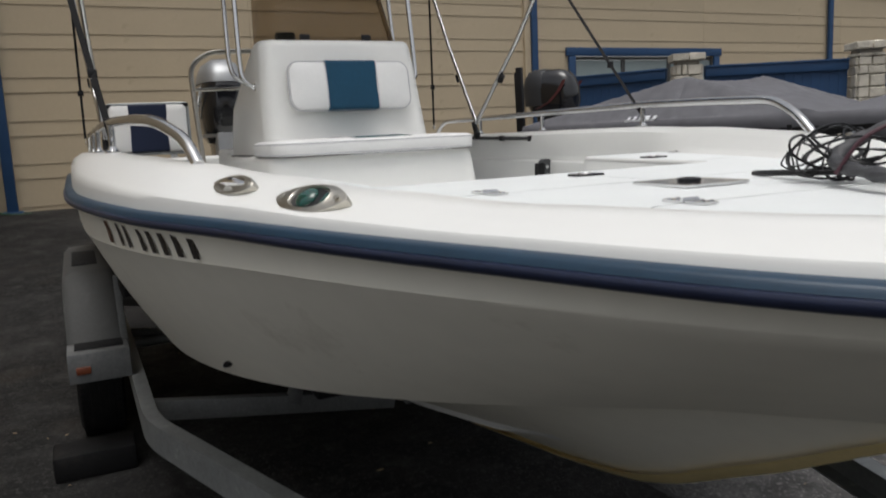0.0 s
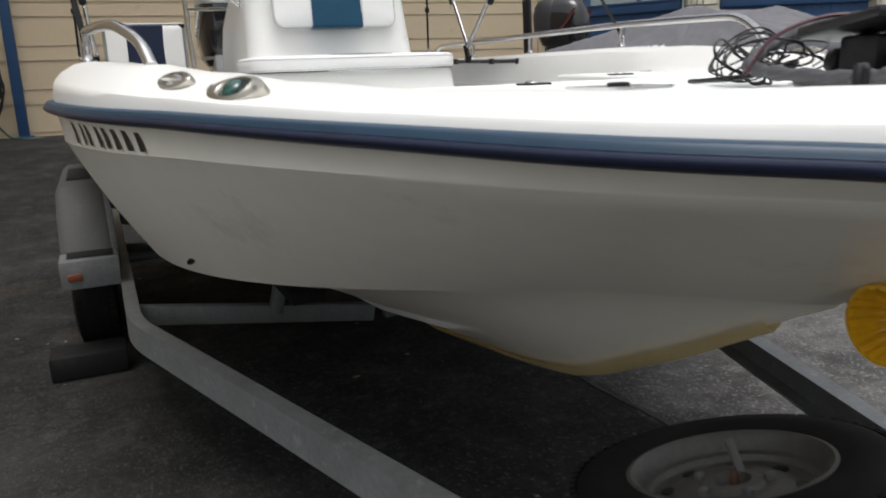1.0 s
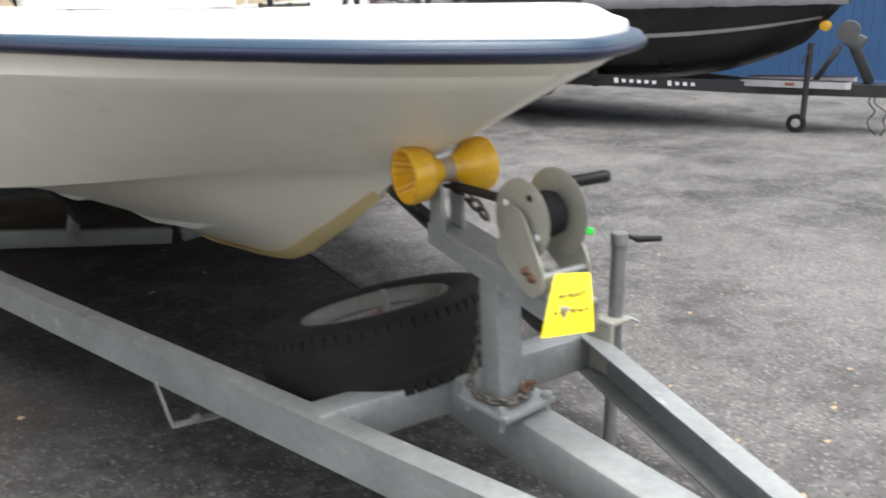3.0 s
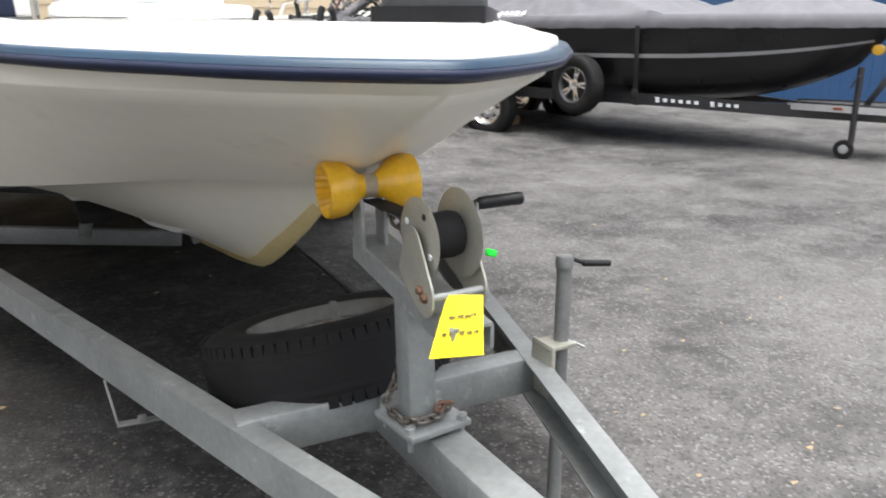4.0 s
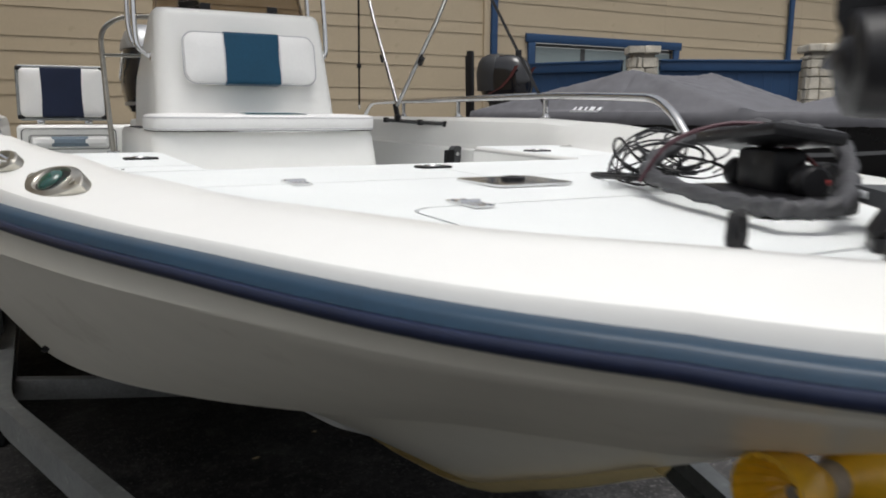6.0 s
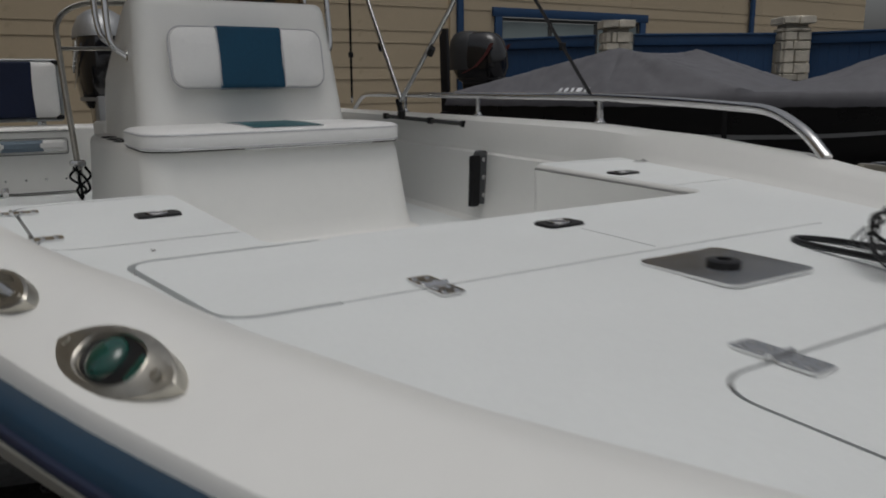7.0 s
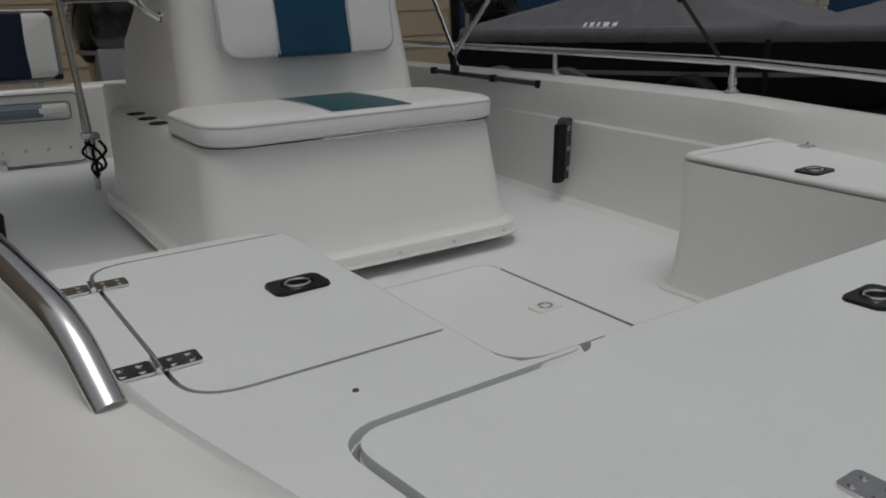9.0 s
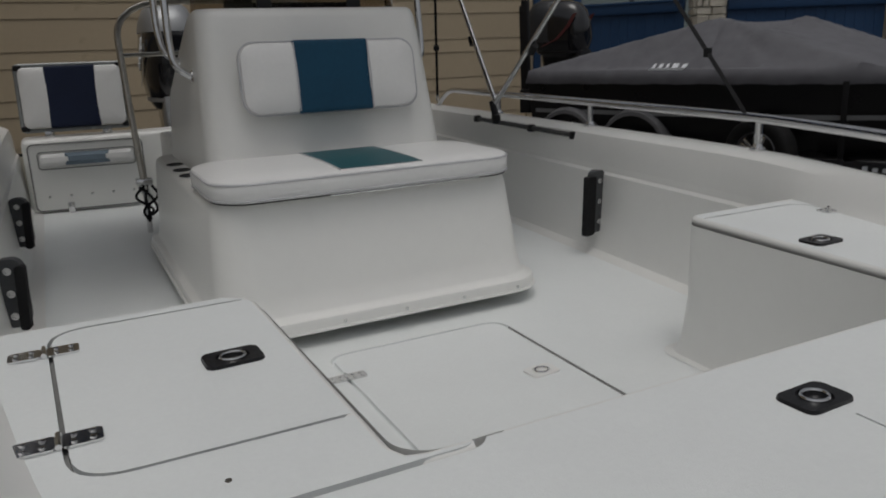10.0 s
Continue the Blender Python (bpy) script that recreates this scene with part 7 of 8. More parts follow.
# ---------------------------------------------------------------- outboard motor at the stern
def outboard(name, label, m, cowl, accent, stripe, bars):
    e = empty(name, label, "outboard motor")
    e.matrix_world = m

    def op(nm, bm, mat, lab=""):
        return part(nm, bm, mat, e, lab)
    bm = bmesh.new()
    secs = [(0.98, 0.13, 0.20, 0.0), (1.04, 0.165, 0.27, 0.01), (1.20, 0.185, 0.33, 0.03), (1.38, 0.180, 0.335, 0.05), (1.52, 0.160, 0.30, 0.06), (1.60, 0.125, 0.24, 0.06), (1.635, 0.07, 0.15, 0.06)]
    rings = []
    for z, a, b, off in secs:
        rings.append([Vector((a * math.copysign(abs(math.cos(t)) ** 0.6, math.cos(t)), off + b * math.copysign(abs(math.sin(t)) ** 0.7, math.sin(t)), z)) for t in [2 * math.pi * k / 36 for k in range(36)]])
    rings_solid(bm, rings)
    c = op("cowl", bm, cowl)
    bm = bmesh.new()
    rings_solid(bm, [[Vector((p.x * 1.012, (p.y - 0.03) * 1.012 + 0.03, z)) for p in rings[i]] for i, z in ((1, 1.03), (1, 1.075))])
    op("cowl_band", bm, accent)
    for sx in (-1, 1):
        bm = bmesh.new()
        rows = [[Vector((sx * 0.188, y0, z0)), Vector((sx * 0.188, y0 + 0.05, z0 - 0.01))] for y0, z0 in ((-0.26, 1.48), (-0.18, 1.34), (-0.05, 1.2), (0.12, 1.12))]
        grid(bm, rows)
        bmesh.ops.solidify(bm, geom=bm.faces[:], thickness=0.004)
        op("cowl_stripe", bm, stripe)
        for k in range(bars):
            bm = bmesh.new()
            box(bm, (sx * 0.186, -0.13 + 0.055 * k, 1.40 - 0.03 * k), (0.006, 0.034, 0.05), pose(0, 0, 0, -25), bevel=0.001)
            op("logo_bar", bm, WHITEP if bars > 3 else stripe)
    bm = bmesh.new()
    rings_solid(bm, [[Vector((x, y, z)) for x, y in rounded(-w, -d0, w, d1, 0.04)] for z, w, d0, d1 in ((0.05, 0.035, 0.10, 0.12), (0.30, 0.05, 0.10, 0.15), (0.6, 0.075, 0.12, 0.18), (1.0, 0.10, 0.16, 0.22))])
    op("midsection", bm, cowl)
    bm = bmesh.new()
    box(bm, (0, -0.20, 0.86), (0.22, 0.16, 0.42), bevel=0.03)
    op("bracket", bm, accent)
    bm = bmesh.new()
    lathe(bm, [(0.0, -0.30), (0.02, -0.26), (0.05, -0.12), (0.055, 0.05), (0.05, 0.2), (0.0, 0.22)], Matrix.Translation((0, 0.05, 0.12)) @ pose(0, 0, 0, -90), 20)
    op("gearcase", bm, cowl)
    for k in range(3):
        bm = bmesh.new()
        a = radians(120 * k)
        rows = [[Vector((r * math.cos(a) - w * math.sin(a), 0.26 + w * 0.5, 0.12 + r * math.sin(a) + w * math.cos(a))) for w in (-ww, 0, ww)] for r, ww in ((0.03, 0.03), (0.10, 0.06), (0.16, 0.05), (0.18, 0.02))]
        grid(bm, rows)
        bmesh.ops.solidify(bm, geom=bm.faces[:], thickness=0.006)
        op("propeller_blade", bm, STEEL)
    return e


om = outboard("outboard_motor", "black outboard motor with silver trim on the boat's transom", Matrix.Translation((-0.13, 5.0, 0.46)), BLACKG, SILVER, SILVER, 6)
# silver shell over the black cowl paints the highlight on its top
bm = bmesh.new()
rings_solid(bm, [[Vector((a * math.copysign(abs(math.cos(t)) ** 0.6, math.cos(t)), 0.055 + b * math.copysign(abs(math.sin(t)) ** 0.7, math.sin(t)), z)) for t in [2 * math.pi * k / 30 for k in range(30)]] for z, a, b in ((1.46, 0.176, 0.322), (1.525, 0.166, 0.305), (1.607, 0.130, 0.245), (1.645, 0.075, 0.155))])
part("cowl_highlight", bm, SILVER, om, "silver-grey cap painting the highlight on the cowl top")


# ---------------------------------------------------------------- the covered boat beside the fence
FB = pose(5.0, 7.5, 0.0, 0, 0, 24)
far = empty("covered_bass_boat", "black bass boat under a dark grey fitted travel cover", "boat", at=(0, 0, 0))
far.matrix_world = FB
FL = 5.72


def fpart(name, bm, mat, parent=None, label="", smooth=True):
    return part(name, bm, mat, parent or far, label, smooth)


def beam_w(s):
    """Half beam, s metres forward of the transom."""
    u = max(0.0, (s - 2.2) / (FL - 2.2))
    return 1.13 * max(0.0, 1 - u ** 2.3) ** 0.75 * (0.94 + 0.06 * min(1.0, s / 1.2))


def plane(a, b, c):
    """Height over the plan of the plane through three points."""
    n = (Vector(b) - Vector(a)).cross(Vector(c) - Vector(a))
    return lambda x, y: a[2] - (n.x * (x - a[0]) + n.y * (y - a[1])) / n.z


# the canvas is stretched over two consoles: flat sheets meeting in creases
PA, PB = (-0.62, 2.02, 1.965), (0.62, 2.49, 1.965)
TL, TR, VL, VR = (-1.07, 0.0, 1.475), (1.07, 0.0, 1.475), (-1.10, 3.55, 1.475), (1.10, 3.80, 1.475)
SHEETS = [plane(TL, VL, PA), plane(TL, TR, PA), plane(TR, PA, PB), plane(TR, VR, PB), plane(PA, PB, VL), plane(PB, VL, VR)]


def cover_z(s, u):
    """The cover's height: two console peaks, one peak at the bow, sheets stretched between."""
    x, v = u * beam_w(s), abs(u)
    edge = 1.47 + 0.002 * s
    aft = min(f(x, s) for f in SHEETS)
    t = (s - 3.45) / 1.3 if s < 4.75 else (FL - s) / (FL - 4.75)
    bow = edge + 0.03 * (1 - v * v) + 0.40 * max(0.0, t) ** 1.25 * (1 - v ** 1.2)
    ax, ay = PB[0] - PA[0], PB[1] - PA[1]
    k = ((x - PA[0]) * ax + (s - PA[1]) * ay) / (ax * ax + ay * ay)
    off = abs((x - PA[0]) * ay - (s - PA[1]) * ax) / math.hypot(ax, ay)
    aft -= 0.26 * max(0.0, k * (1 - k)) * math.exp(-(off / 0.55) ** 2)
    high = max(aft - edge, bow - edge, 0.0)
    fold = 0.0
    for px, ps, n in ((PA[0], PA[1], 9.0), (PB[0], PB[1], 8.0), (0.0, 4.75, 7.0)):
        r, a = math.hypot(x - px, s - ps), math.atan2(x - px, s - ps)
        fold += 0.032 * max(0.0, math.cos(n * a + 1.3 * math.sin(3 * a))) ** 9 * math.exp(-((r - 0.40) / 0.5) ** 2)
    sag = 0.007 * math.sin(9 * s + 4 * u) * (1 - v) + 0.004 * math.sin(23 * s - 11 * u) * math.sin(5 * s + 2) + 0.003 * math.sin(47 * s + 31 * u)
    return edge + high + (sag - fold) * min(1.0, high * 6)


rows = []
U = [-1 + 2 * k / 56 for k in range(57)]
STN = [FL * (k / 150) for k in range(150)] + [FL - 0.02]
for s in STN:
    w = max(0.03, beam_w(s))
    row = []
    for sd in (-1,):
        fold = 0.006 * math.sin(13 * s) + 0.005 * math.sin(41 * s + 1)
        row += [(-w - 0.020 - fold * 0.4, -s, 1.325 + 0.002 * s + 0.6 * fold), (-w - 0.034 - fold * 0.5, -s, 1.39 + 0.002 * s), (-w - 0.016, -s, 1.45 + 0.002 * s)]
    row += [(u * w, -s, cover_z(s, u)) for u in U]
    row += [(-p[0], p[1], p[2]) for p in row[2::-1]]
    rows.append(row)
bm = bmesh.new()
vs = grid(bm, rows)
# the tail flap hangs over the transom
tail = [bm.verts.new((v.co.x * 1.0, 0.03, min(v.co.z, 1.33 + 0.02 * math.sin(9 * v.co.x)))) for v in vs[0]]
for k in range(len(tail) - 1):
    bm.faces.new((vs[0][k], vs[0][k + 1], tail[k + 1], tail[k]))
cover = fpart("travel_cover", bm, COVER, label="dark grey wrinkled canvas cover over two consoles")
for side in (-1, 1):
    for k, (a, b) in enumerate(((1.50, 1.53), (1.56, 1.60), (1.63, 1.66), (1.69, 1.75), (1.78, 1.83))):
        bm = bmesh.new()
        pts = []
        for s in (a, b):
            for f in (0.985, 0.925):
                w = beam_w(s)
                pts.append(Vector((side * (w * f + 0.010), -s - 0.02 * k * 0.3, cover_z(s, side * f) + 0.012)))
        bm.faces.new([bm.verts.new(p) for p in (pts[0], pts[2], pts[3], pts[1])])
        bmesh.ops.solidify(bm, geom=bm.faces[:], thickness=0.002)
        fpart("logo_bar", bm, WHITEP, cover, "white printed mark drawn as plain bars")
    bm = bmesh.new()
    box(bm, (side * (beam_w(1.66) + 0.006), -1.66, 1.475), (0.004, 0.36, 0.018), pose(0, 0, 0, 0, 0, 0))
    fpart("logo_bar", bm, WHITEP, cover)

# hull: black, with a silver line below the gunwale
for name, mat, table, lab in (
        ("hull", BHULL, ((1.0, 1.40), (0.995, 1.18), (0.97, 1.03), (0.90, 0.86), (0.80, 0.70), (0.45, 0.58), (0.0, 0.50)), "glossy black hull"),):
    bm = bmesh.new()
    for side in (-1, 1):
        rows = []
        for s in STN:
            u = max(0.0, (s - 3.0) / (FL - 3.0))
            w = beam_w(s)
            lift = 0.42 * u ** 2.6
            row = []
            for f, z in table:
                k = (1.40 - z) / 0.84
                row.append((side * w * f * (1 - 0.45 * k * u), -s + 0.35 * k * u * u, z + 0.002 * s + lift * k))
            rows.append(row)
        grid(bm, rows)
    bm.faces.new([bm.verts.new((x, 0.0, z)) for x, z in ((-1.06, 1.40), (-1.05, 1.18), (-0.98, 0.95), (-0.84, 0.72), (0, 0.56), (0.84, 0.72), (0.98, 0.95), (1.05, 1.18), (1.06, 1.40))])
    fpart(name, bm, mat, label=lab)
for side in (-1, 1):
    bm = bmesh.new()
    rows = []
    for s in STN[2:-3]:
        u = max(0.0, (s - 3.0) / (FL - 3.0))
        w = beam_w(s)
        row = []
        for z, f in ((1.05, 0.976), (1.005, 0.966)):
            k = (1.40 - z) / 0.84
            row.append((side * (w * f * (1 - 0.45 * k * u) + 0.006), -s + 0.35 * k * u * u, z + 0.002 * s + 0.42 * u ** 2.6 * k))
        rows.append(row)
    grid(bm, rows)
    bmesh.ops.solidify(bm, geom=bm.faces[:], thickness=0.003)
    fpart("hull_stripe", bm, SILVER, label="silver hull stripe")

for side in (-1, 1):
    bm = bmesh.new()
    box(bm, (side * 1.10, -3.30, 0.96), (0.006, 0.05, 0.80), pose(0, 0, 0, 0, 4 * side), bevel=0.001)
    box(bm, (side * 1.085, -3.30, 0.62), (0.03, 0.07, 0.10), bevel=0.008)
    fpart("tie_down", bm, WEB, cover, "black tie-down strap")
# shallow-water anchor pole beside the motor
bm = bmesh.new()
beam(bm, (-0.70, 0.30, 1.02), (-0.74, 0.30, 2.26), 0.055, 0.09, 0.008, up=(0, 1, 0))
anchor = fpart("anchor_pole", bm, BLACK, label="black shallow-water anchor folded upright")
bm = bmesh.new()
beam(bm, (-0.66, 0.36, 1.10), (-0.70, 0.36, 2.20), 0.03, 0.05, 0.006, up=(0, 1, 0))
box(bm, (-0.70, 0.26, 1.1), (0.12, 0.14, 0.28), bevel=0.015)
fpart("anchor_bracket", bm, BLACK, anchor)

GREYCOWL = material("charcoal_cowl_paint", (0.025, 0.026, 0.029), 0.4, vary=0.15, scale=4)
DRED = material("dull_red_decal", (0.10, 0.022, 0.022), 0.5)
m2 = outboard("outboard_motor", "black and charcoal outboard motor with red trim on the covered boat", FB @ Matrix.Translation((0.43, 0.42, 0.52)) @ Matrix.Diagonal((1.25, 1.25, 1.08, 1)), BLACKG, BLACK, DRED, 0)
bm = bmesh.new()
rings = []
for z, a, b, off in ((1.16, 0.192, 0.20, 0.17), (1.40, 0.187, 0.20, 0.19), (1.53, 0.168, 0.18, 0.19), (1.612, 0.13, 0.15, 0.18), (1.648, 0.07, 0.09, 0.17)):
    rings.append([Vector((a * math.copysign(abs(math.cos(t)) ** 0.6, math.cos(t)), off + b * math.copysign(abs(math.sin(t)) ** 0.7, math.sin(t)), z)) for t in [2 * math.pi * k / 30 for k in range(30)]])
rings_solid(bm, rings)
part("cowl_shell", bm, GREYCOWL, m2, "charcoal rear cowl shell")

# ---------------------------------------------------------------- its trailer
BTR = material("black_trailer_paint", (0.016, 0.016, 0.018), 0.35, vary=0.25, scale=6, coat=0.2)
FENDER = material("dark_fender_plastic", (0.10, 0.10, 0.105), 0.5, vary=0.2, scale=14)
FSTEP = material("grey_step_pad", (0.30, 0.30, 0.31), 0.6, vary=0.15, scale=20)
CHROME = material("bright_alloy_wheel", (0.75, 0.75, 0.76), 0.15, 1.0, vary=0.05)
ft = empty("bass_boat_trailer", "black painted tandem trailer under the covered boat", "trailer")
ft.matrix_world = FB


def xpart(name, bm, mat, parent=None, label="", smooth=True):
    return part(name, bm, mat, parent or ft, label, smooth)


for side in (-1, 1):
    bm = bmesh.new()
    line = bent([(side * 0.80, 0.1, 0.56), (side * 0.78, -3.30, 0.55), (side * 0.24, -4.75, 0.46), (side * 0.05, -6.9, 0.44)], 0.25, 6)
    rows = []
    for i, p in enumerate(line):
        d = (line[min(i + 1, len(line) - 1)] - line[max(i - 1, 0)]).normalized()
        n = d.cross(Vector((0, 0, 1))).normalized()
        rows.append([p + n * 0.035 + Vector((0, 0, 0.065)), p - n * 0.035 + Vector((0, 0, 0.065)), p - n * 0.035 - Vector((0, 0, 0.065)), p + n * 0.035 - Vector((0, 0, 0.065))])
    vs = grid(bm, rows, True)
    bm.faces.new(vs[0])
    bm.faces.new(vs[-1])
    rail = xpart("frame_rail", bm, BTR, label="black square frame rail", smooth=False)
    # lettering along the rail, as bars
    a, b = Vector((side * 0.765, -3.40, 0.55)), Vector((side * 0.44, -4.28, 0.495))
    out = Vector((side, 0, 0))
    d = (b - a).normalized()
    nrm = Vector((-d.y, d.x, 0)) * (1 if (-d.y) * side > 0 else -1)
    for k in range(11):
        if k == 6:
            continue
        bm = bmesh.new()
        c = a.lerp(b, (k + 0.5) / 11) + nrm * 0.046
        hgt = 0.058 if k in (0, 7) else 0.038
        box(bm, c, (0.004, 0.044, hgt), Matrix((nrm, d, Vector((0, 0, 1)))).transposed().to_4x4() @ pose(0, 0, 0, 3))
        xpart("rail_letter_bar", bm, WHITEP, rail)
    # step pad on the tongue
    bm = bmesh.new()
    m = Matrix.Translation((side * 0.28, -5.28, 0.53)) @ pose(0, 0, 0, 0, 0, side * 7)
    slab(bm, rounded(-0.07, -0.57, 0.07, 0.57, 0.06), -0.05, 0.02)
    bmesh.ops.transform(bm, matrix=m, verts=bm.verts[:])
    pad = xpart("step_pad", bm, FSTEP, label="pale grey edged step pad on the tongue")
    bm = bmesh.new()
    slab(bm, rounded(-0.062, -0.56, 0.062, 0.56, 0.055), 0.02, 0.028)
    bmesh.ops.transform(bm, matrix=m, verts=bm.verts[:])
    xpart("tread_mat", bm, WEB, pad, "black rubber tread mat")
    bm = bmesh.new()
    box(bm, m @ Vector((side * 0.071, 0.02, -0.012)), (0.008, 0.10, 0.03), pose(0, 0, 0, 0, 0, side * 7), bevel=0.002)
    xpart("marker_light", bm, AMBER, pad, "small red marker light")
    # fender over two wheels
    for y in (-0.53, -1.32):
        wm = Matrix.Translation((side * 1.02, y, 0.36)) @ pose(0, 0, 0, 0, 90 * side)
        wheel(lambda nm, q, mt, pr=None, lb="": xpart(nm, q, mt, None, lb), wm, R=0.36, w=0.21, rim=0.21, rim_mat=CHROME, lugs=False, label="trailer road tyre")
        bm = bmesh.new()
        rows = []
        for k in range(13):
            a = math.pi * (0.04 + 0.92 * k / 12)
            cy, cz = y + 0.40 * math.cos(a), 0.60 + 0.47 * math.sin(a)
            rows.append([(side * 0.86, cy, cz), (side * 1.12, cy, cz + 0.01), (side * 1.16, cy, cz - 0.02), (side * 1.165, y + 0.36 * math.cos(a), 0.60 + 0.41 * math.sin(a))])
        grid(bm, rows)
        bmesh.ops.solidify(bm, geom=bm.faces[:], thickness=0.006)
        xpart("fender", bm, FENDER, label="dark grey rounded fender")
    bm = bmesh.new()
    beam(bm, (side * 0.45, -0.2, 0.66), (side * 0.45, -4.0, 0.70), 0.12, 0.06, 0.01)
    xpart("bunk_board", bm, WEB)
for y in (-0.3, -1.04, -2.2, -3.2):
    bm = bmesh.new()
    beam(bm, (-0.8, y, 0.56), (0.8, y, 0.56), 0.08, 0.09, 0.006)
    xpart("crossmember", bm, BTR)
bm = bmesh.new()
beam(bm, (0, -4.4, 0.52), (0, -7.4, 0.50), 0.12, 0.13, 0.012)
tong = xpart("tongue", bm, BTR)
# spare on the side of the frame, alloy spokes
SW = FB.inverted() @ (Matrix.Translation((5.0, 4.62, 0.70)) @ Vector((-0.97, -0.16, 0.0)).to_track_quat("Z", "Y").to_matrix().to_4x4())
bm = bmesh.new()
lathe(bm, tyre_profile(0.335, 0.21, 0.20), None, 48, False)
bmesh.ops.transform(bm, matrix=SW, verts=bm.verts[:])
sp = xpart("spare_tyre", bm, RUBBER, label="spare tyre with a bright spoked alloy rim")
bm = bmesh.new()
lathe(bm, [(0.206, 0.09), (0.20, 0.095), (0.188, 0.085), (0.180, 0.03), (0.175, -0.05), (0.0, -0.055)], None, 48, False)
bmesh.ops.transform(bm, matrix=SW, verts=bm.verts[:])
xpart("rim", bm, material("rim_barrel_shadow_grey", (0.10, 0.10, 0.105), 0.4, 0.6), sp)
for k in range(5):
    bm = bmesh.new()
    for off in (-0.15, 0.15):
        a = 2 * math.pi * k / 5 + off
        beam(bm, (0.04 * math.cos(a), 0.04 * math.sin(a), 0.062), (0.190 * math.cos(a), 0.190 * math.sin(a), 0.078), 0.03, 0.03, 0.006)
    bmesh.ops.transform(bm, matrix=SW, verts=bm.verts[:])
    xpart("spoke", bm, CHROME, sp)
bm = bmesh.new()
lathe(bm, [(0.066, 0.03), (0.066, 0.066), (0.035, 0.075), (0.03, 0.066), (0.0, 0.066)], None, 24)
bmesh.ops.transform(bm, matrix=SW, verts=bm.verts[:])
xpart("hub_cap", bm, CHROME, sp)
bm = bmesh.new()
cyl(bm, SW @ Vector((0, 0, -0.05)), SW @ Vector((0, 0, -0.42)), 0.03, seg=10)
beam(bm, SW @ Vector((0.0, 0.0, -0.40)) + Vector((0, 0, 0.05)), SW @ Vector((0.0, 0, -0.40)) - Vector((0, 0, 0.22)), 0.06, 0.06, 0.004, up=(0, 1, 0))
xpart("spare_bracket", bm, BTR, sp)
# winch stand with its yellow roller
bm = bmesh.new()
beam(bm, (0.0, -5.95, 0.50), (0.0, -5.66, 1.06), 0.11, 0.10, 0.006, up=(0, 1, 0))
stand = xpart("winch_stand", bm, BTR)
bm = bmesh.new()
beam(bm, (0.0, -5.42, 0.52), (0.0, -5.64, 0.92), 0.06, 0.06, 0.006, up=(0, 1, 0))
xpart("stand_brace", bm, BTR, stand)
bm = bmesh.new()
lathe(bm, [(0.02, -0.085), (0.052, -0.08), (0.055, -0.05), (0.03, -0.02), (0.03, 0.02), (0.055, 0.05), (0.052, 0.08), (0.02, 0.085)], Matrix.Translation((0.0, -5.50, 1.115)) @ pose(0, 0, 0, 0, 90), 24)
xpart("bow_roller", bm, YROLL, stand, "yellow bow roller")
bm = bmesh.new()
lathe(bm, [(0.02, -0.07), (0.115, -0.066), (0.12, 0), (0.115, 0.066), (0.02, 0.07)], Matrix.Translation((0.0, -5.73, 1.05)) @ pose(0, 0, 0, 0, 90), 24)
box(bm, (0.0, -5.80, 0.96), (0.13, 0.20, 0.16), pose(0, 0, 0, 28), bevel=0.02)
xpart("winch_drum", bm, DGREY, stand)
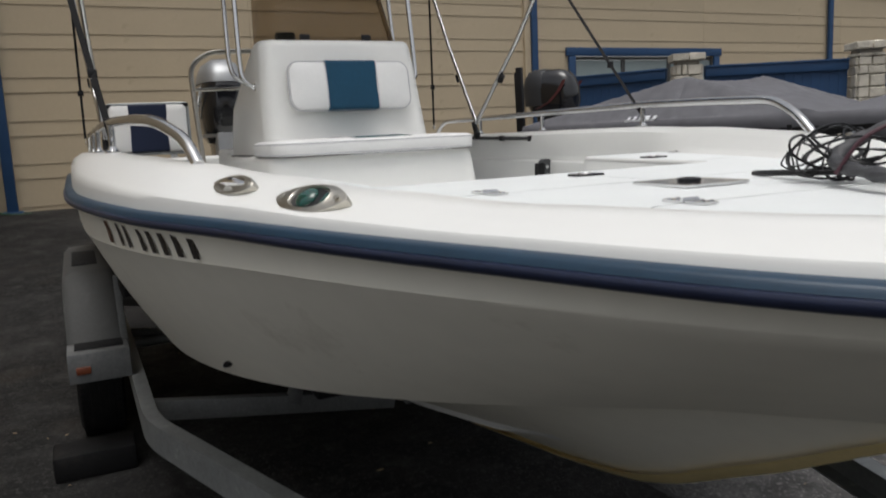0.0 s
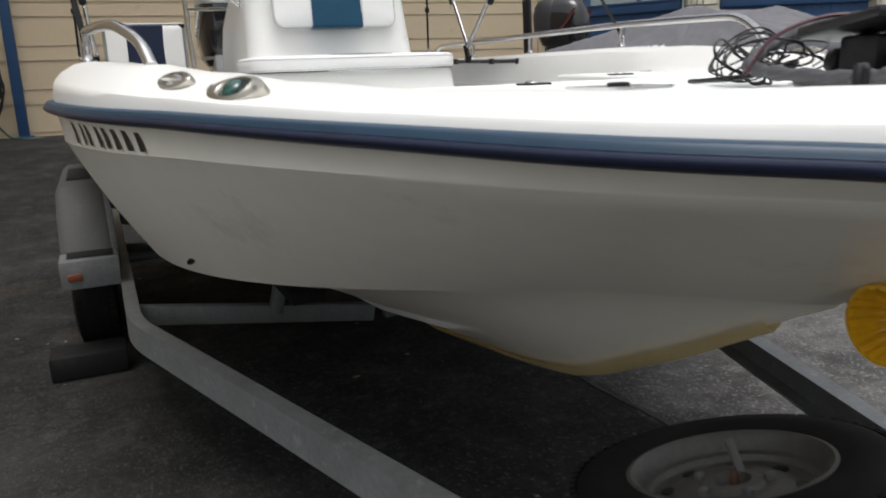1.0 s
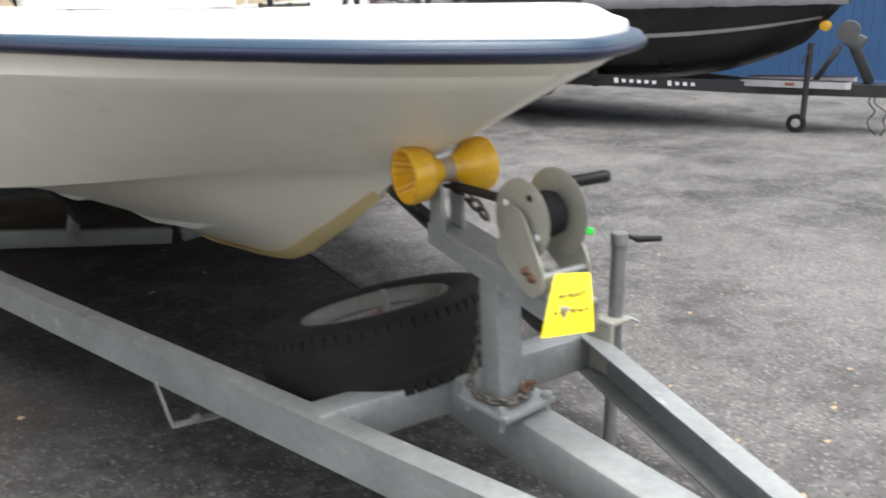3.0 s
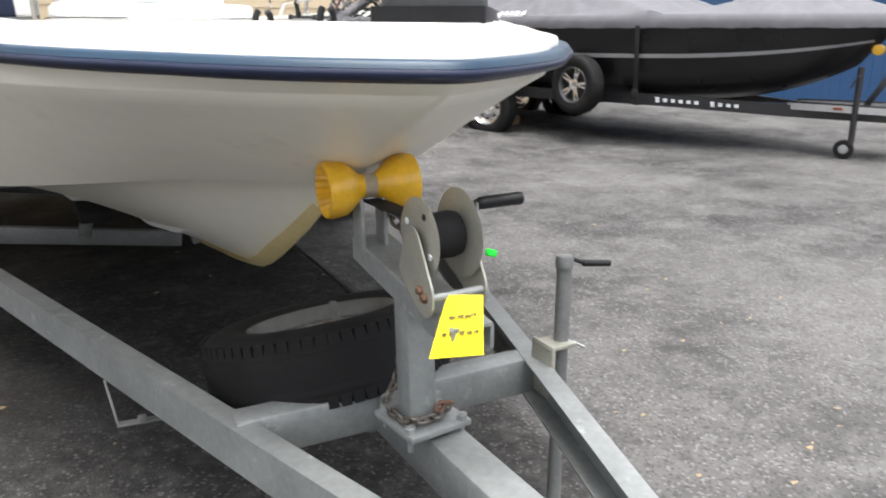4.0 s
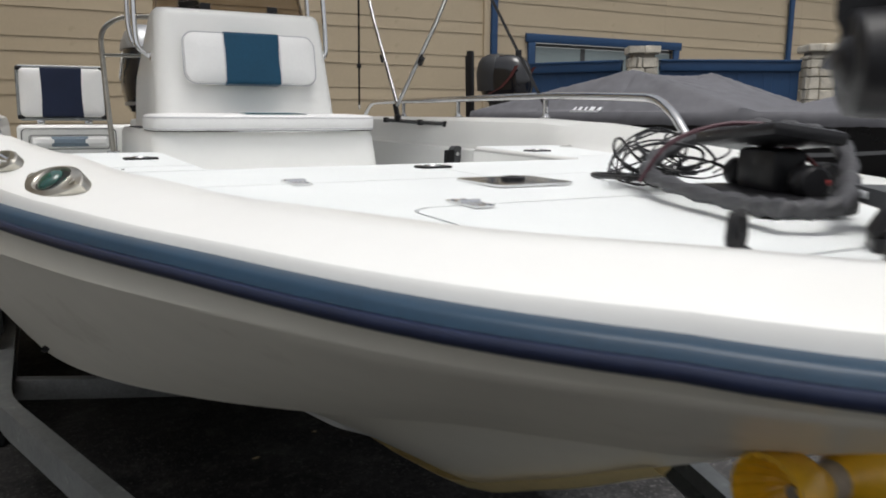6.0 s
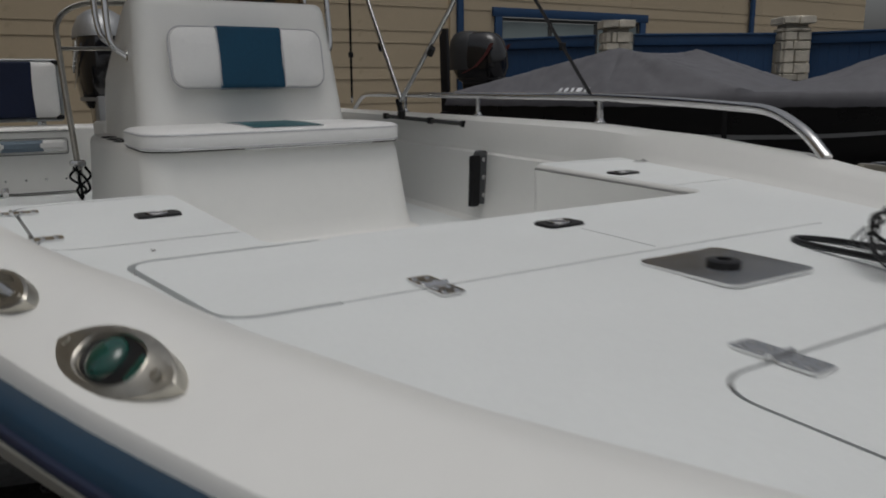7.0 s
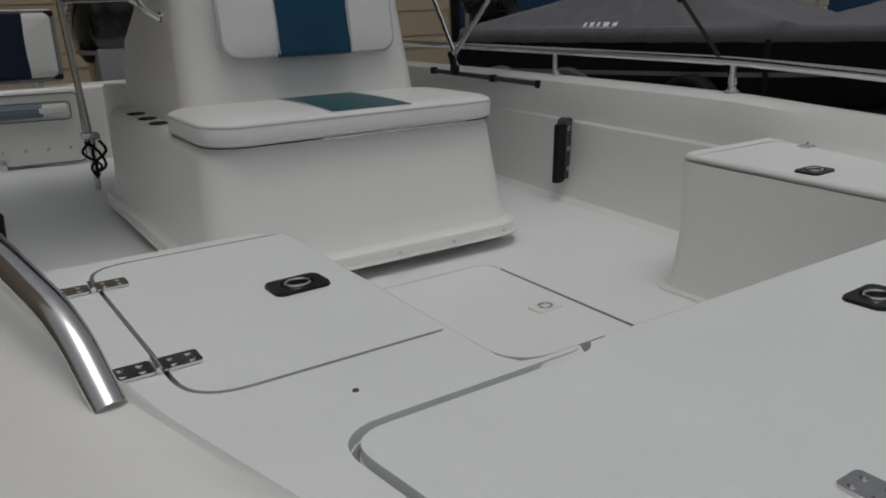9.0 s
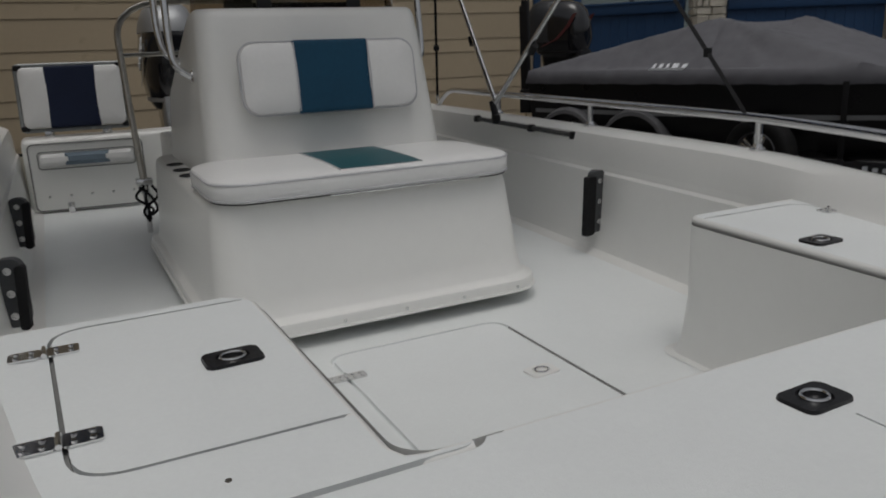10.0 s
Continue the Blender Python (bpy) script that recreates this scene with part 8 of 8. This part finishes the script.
# swivel jack with a small castor
bm = bmesh.new()
cyl(bm, (-0.36, -5.42, 0.16), (-0.36, -5.42, 0.95), 0.032, seg=14)
jk = xpart("swivel_jack", bm, BTR, label="swivel jack with a small castor wheel")
bm = bmesh.new()
cyl(bm, (-0.36, -5.42, 0.10), (-0.36, -5.42, 0.40), 0.022, seg=14)
xpart("jack_leg", bm, GALV, jk)
bm = bmesh.new()
cyl(bm, (-0.36, -5.42, 0.86), (-0.46, -5.42, 0.86), 0.010, seg=8)
cyl(bm, (-0.46, -5.42, 0.86), (-0.46, -5.36, 0.74), 0.010, seg=8)
xpart("jack_crank", bm, BTR, jk)
bm = bmesh.new()
lathe(bm, [(0.05, -0.03), (0.095, -0.028), (0.102, -0.01), (0.102, 0.01), (0.095, 0.028), (0.05, 0.03), (0.048, 0.012), (0.0, 0.012)], Matrix.Translation((-0.36, -5.36, 0.104)) @ pose(0, 0, 0, 0, -90), 24)
xpart("castor_wheel", bm, RUBBER, jk)
bm = bmesh.new()
lathe(bm, [(0.05, 0.014), (0.045, 0.03), (0.02, 0.034), (0.0, 0.034)], Matrix.Translation((-0.36, -5.36, 0.104)) @ pose(0, 0, 0, 0, -90), 20)
xpart("castor_hub", bm, GALV, jk)
bm = bmesh.new()
chain(bm, smooth_path([(-0.08, -6.55, 0.42), (-0.10, -6.60, 0.20), (-0.12, -6.66, 0.01)], 6), 0.05, 0.006)
xpart("safety_chain", bm, GALV, tong, "hanging safety chain")
random.seed(31)
for k, (x0, y0, x1, y1) in enumerate(((-0.10, -6.02, -0.34, -6.10), (-0.12, -6.10, -0.38, -6.22), (-0.08, -6.40, -0.30, -6.42))):
    bm = bmesh.new()
    pts = [(x0 + (x1 - x0) * f + random.uniform(-0.03, 0.03), y0 + (y1 - y0) * f + random.uniform(-0.05, 0.05), 0.46 - 0.445 * f ** 0.8) for f in (0, 0.2, 0.4, 0.6, 0.8, 1.0)]
    tube(bm, smooth_path(pts, 6), 0.008, 7)
    if k == 2:
        cyl(bm, pts[-1], (pts[-1][0] - 0.08, pts[-1][1] - 0.02, 0.035), 0.022, 0.016, 10)
    xpart("plug_cable", bm, BLACK, tong, "black wiring cable hanging to the ground")

# timber blocks by the wheels
for x, y, a in ((5.05, 6.15, 20),):
    bm = bmesh.new()
    box(bm, (0, 0, 0.06), (0.42, 0.14, 0.12), bevel=0.006)
    e = thing("timber_block", bm, WOOD, "weathered timber block lying on the asphalt", "wood block", "timber blocks")
    e.location, e.rotation_euler = (x, y, ground_z(x, y)), (0, 0, radians(a))
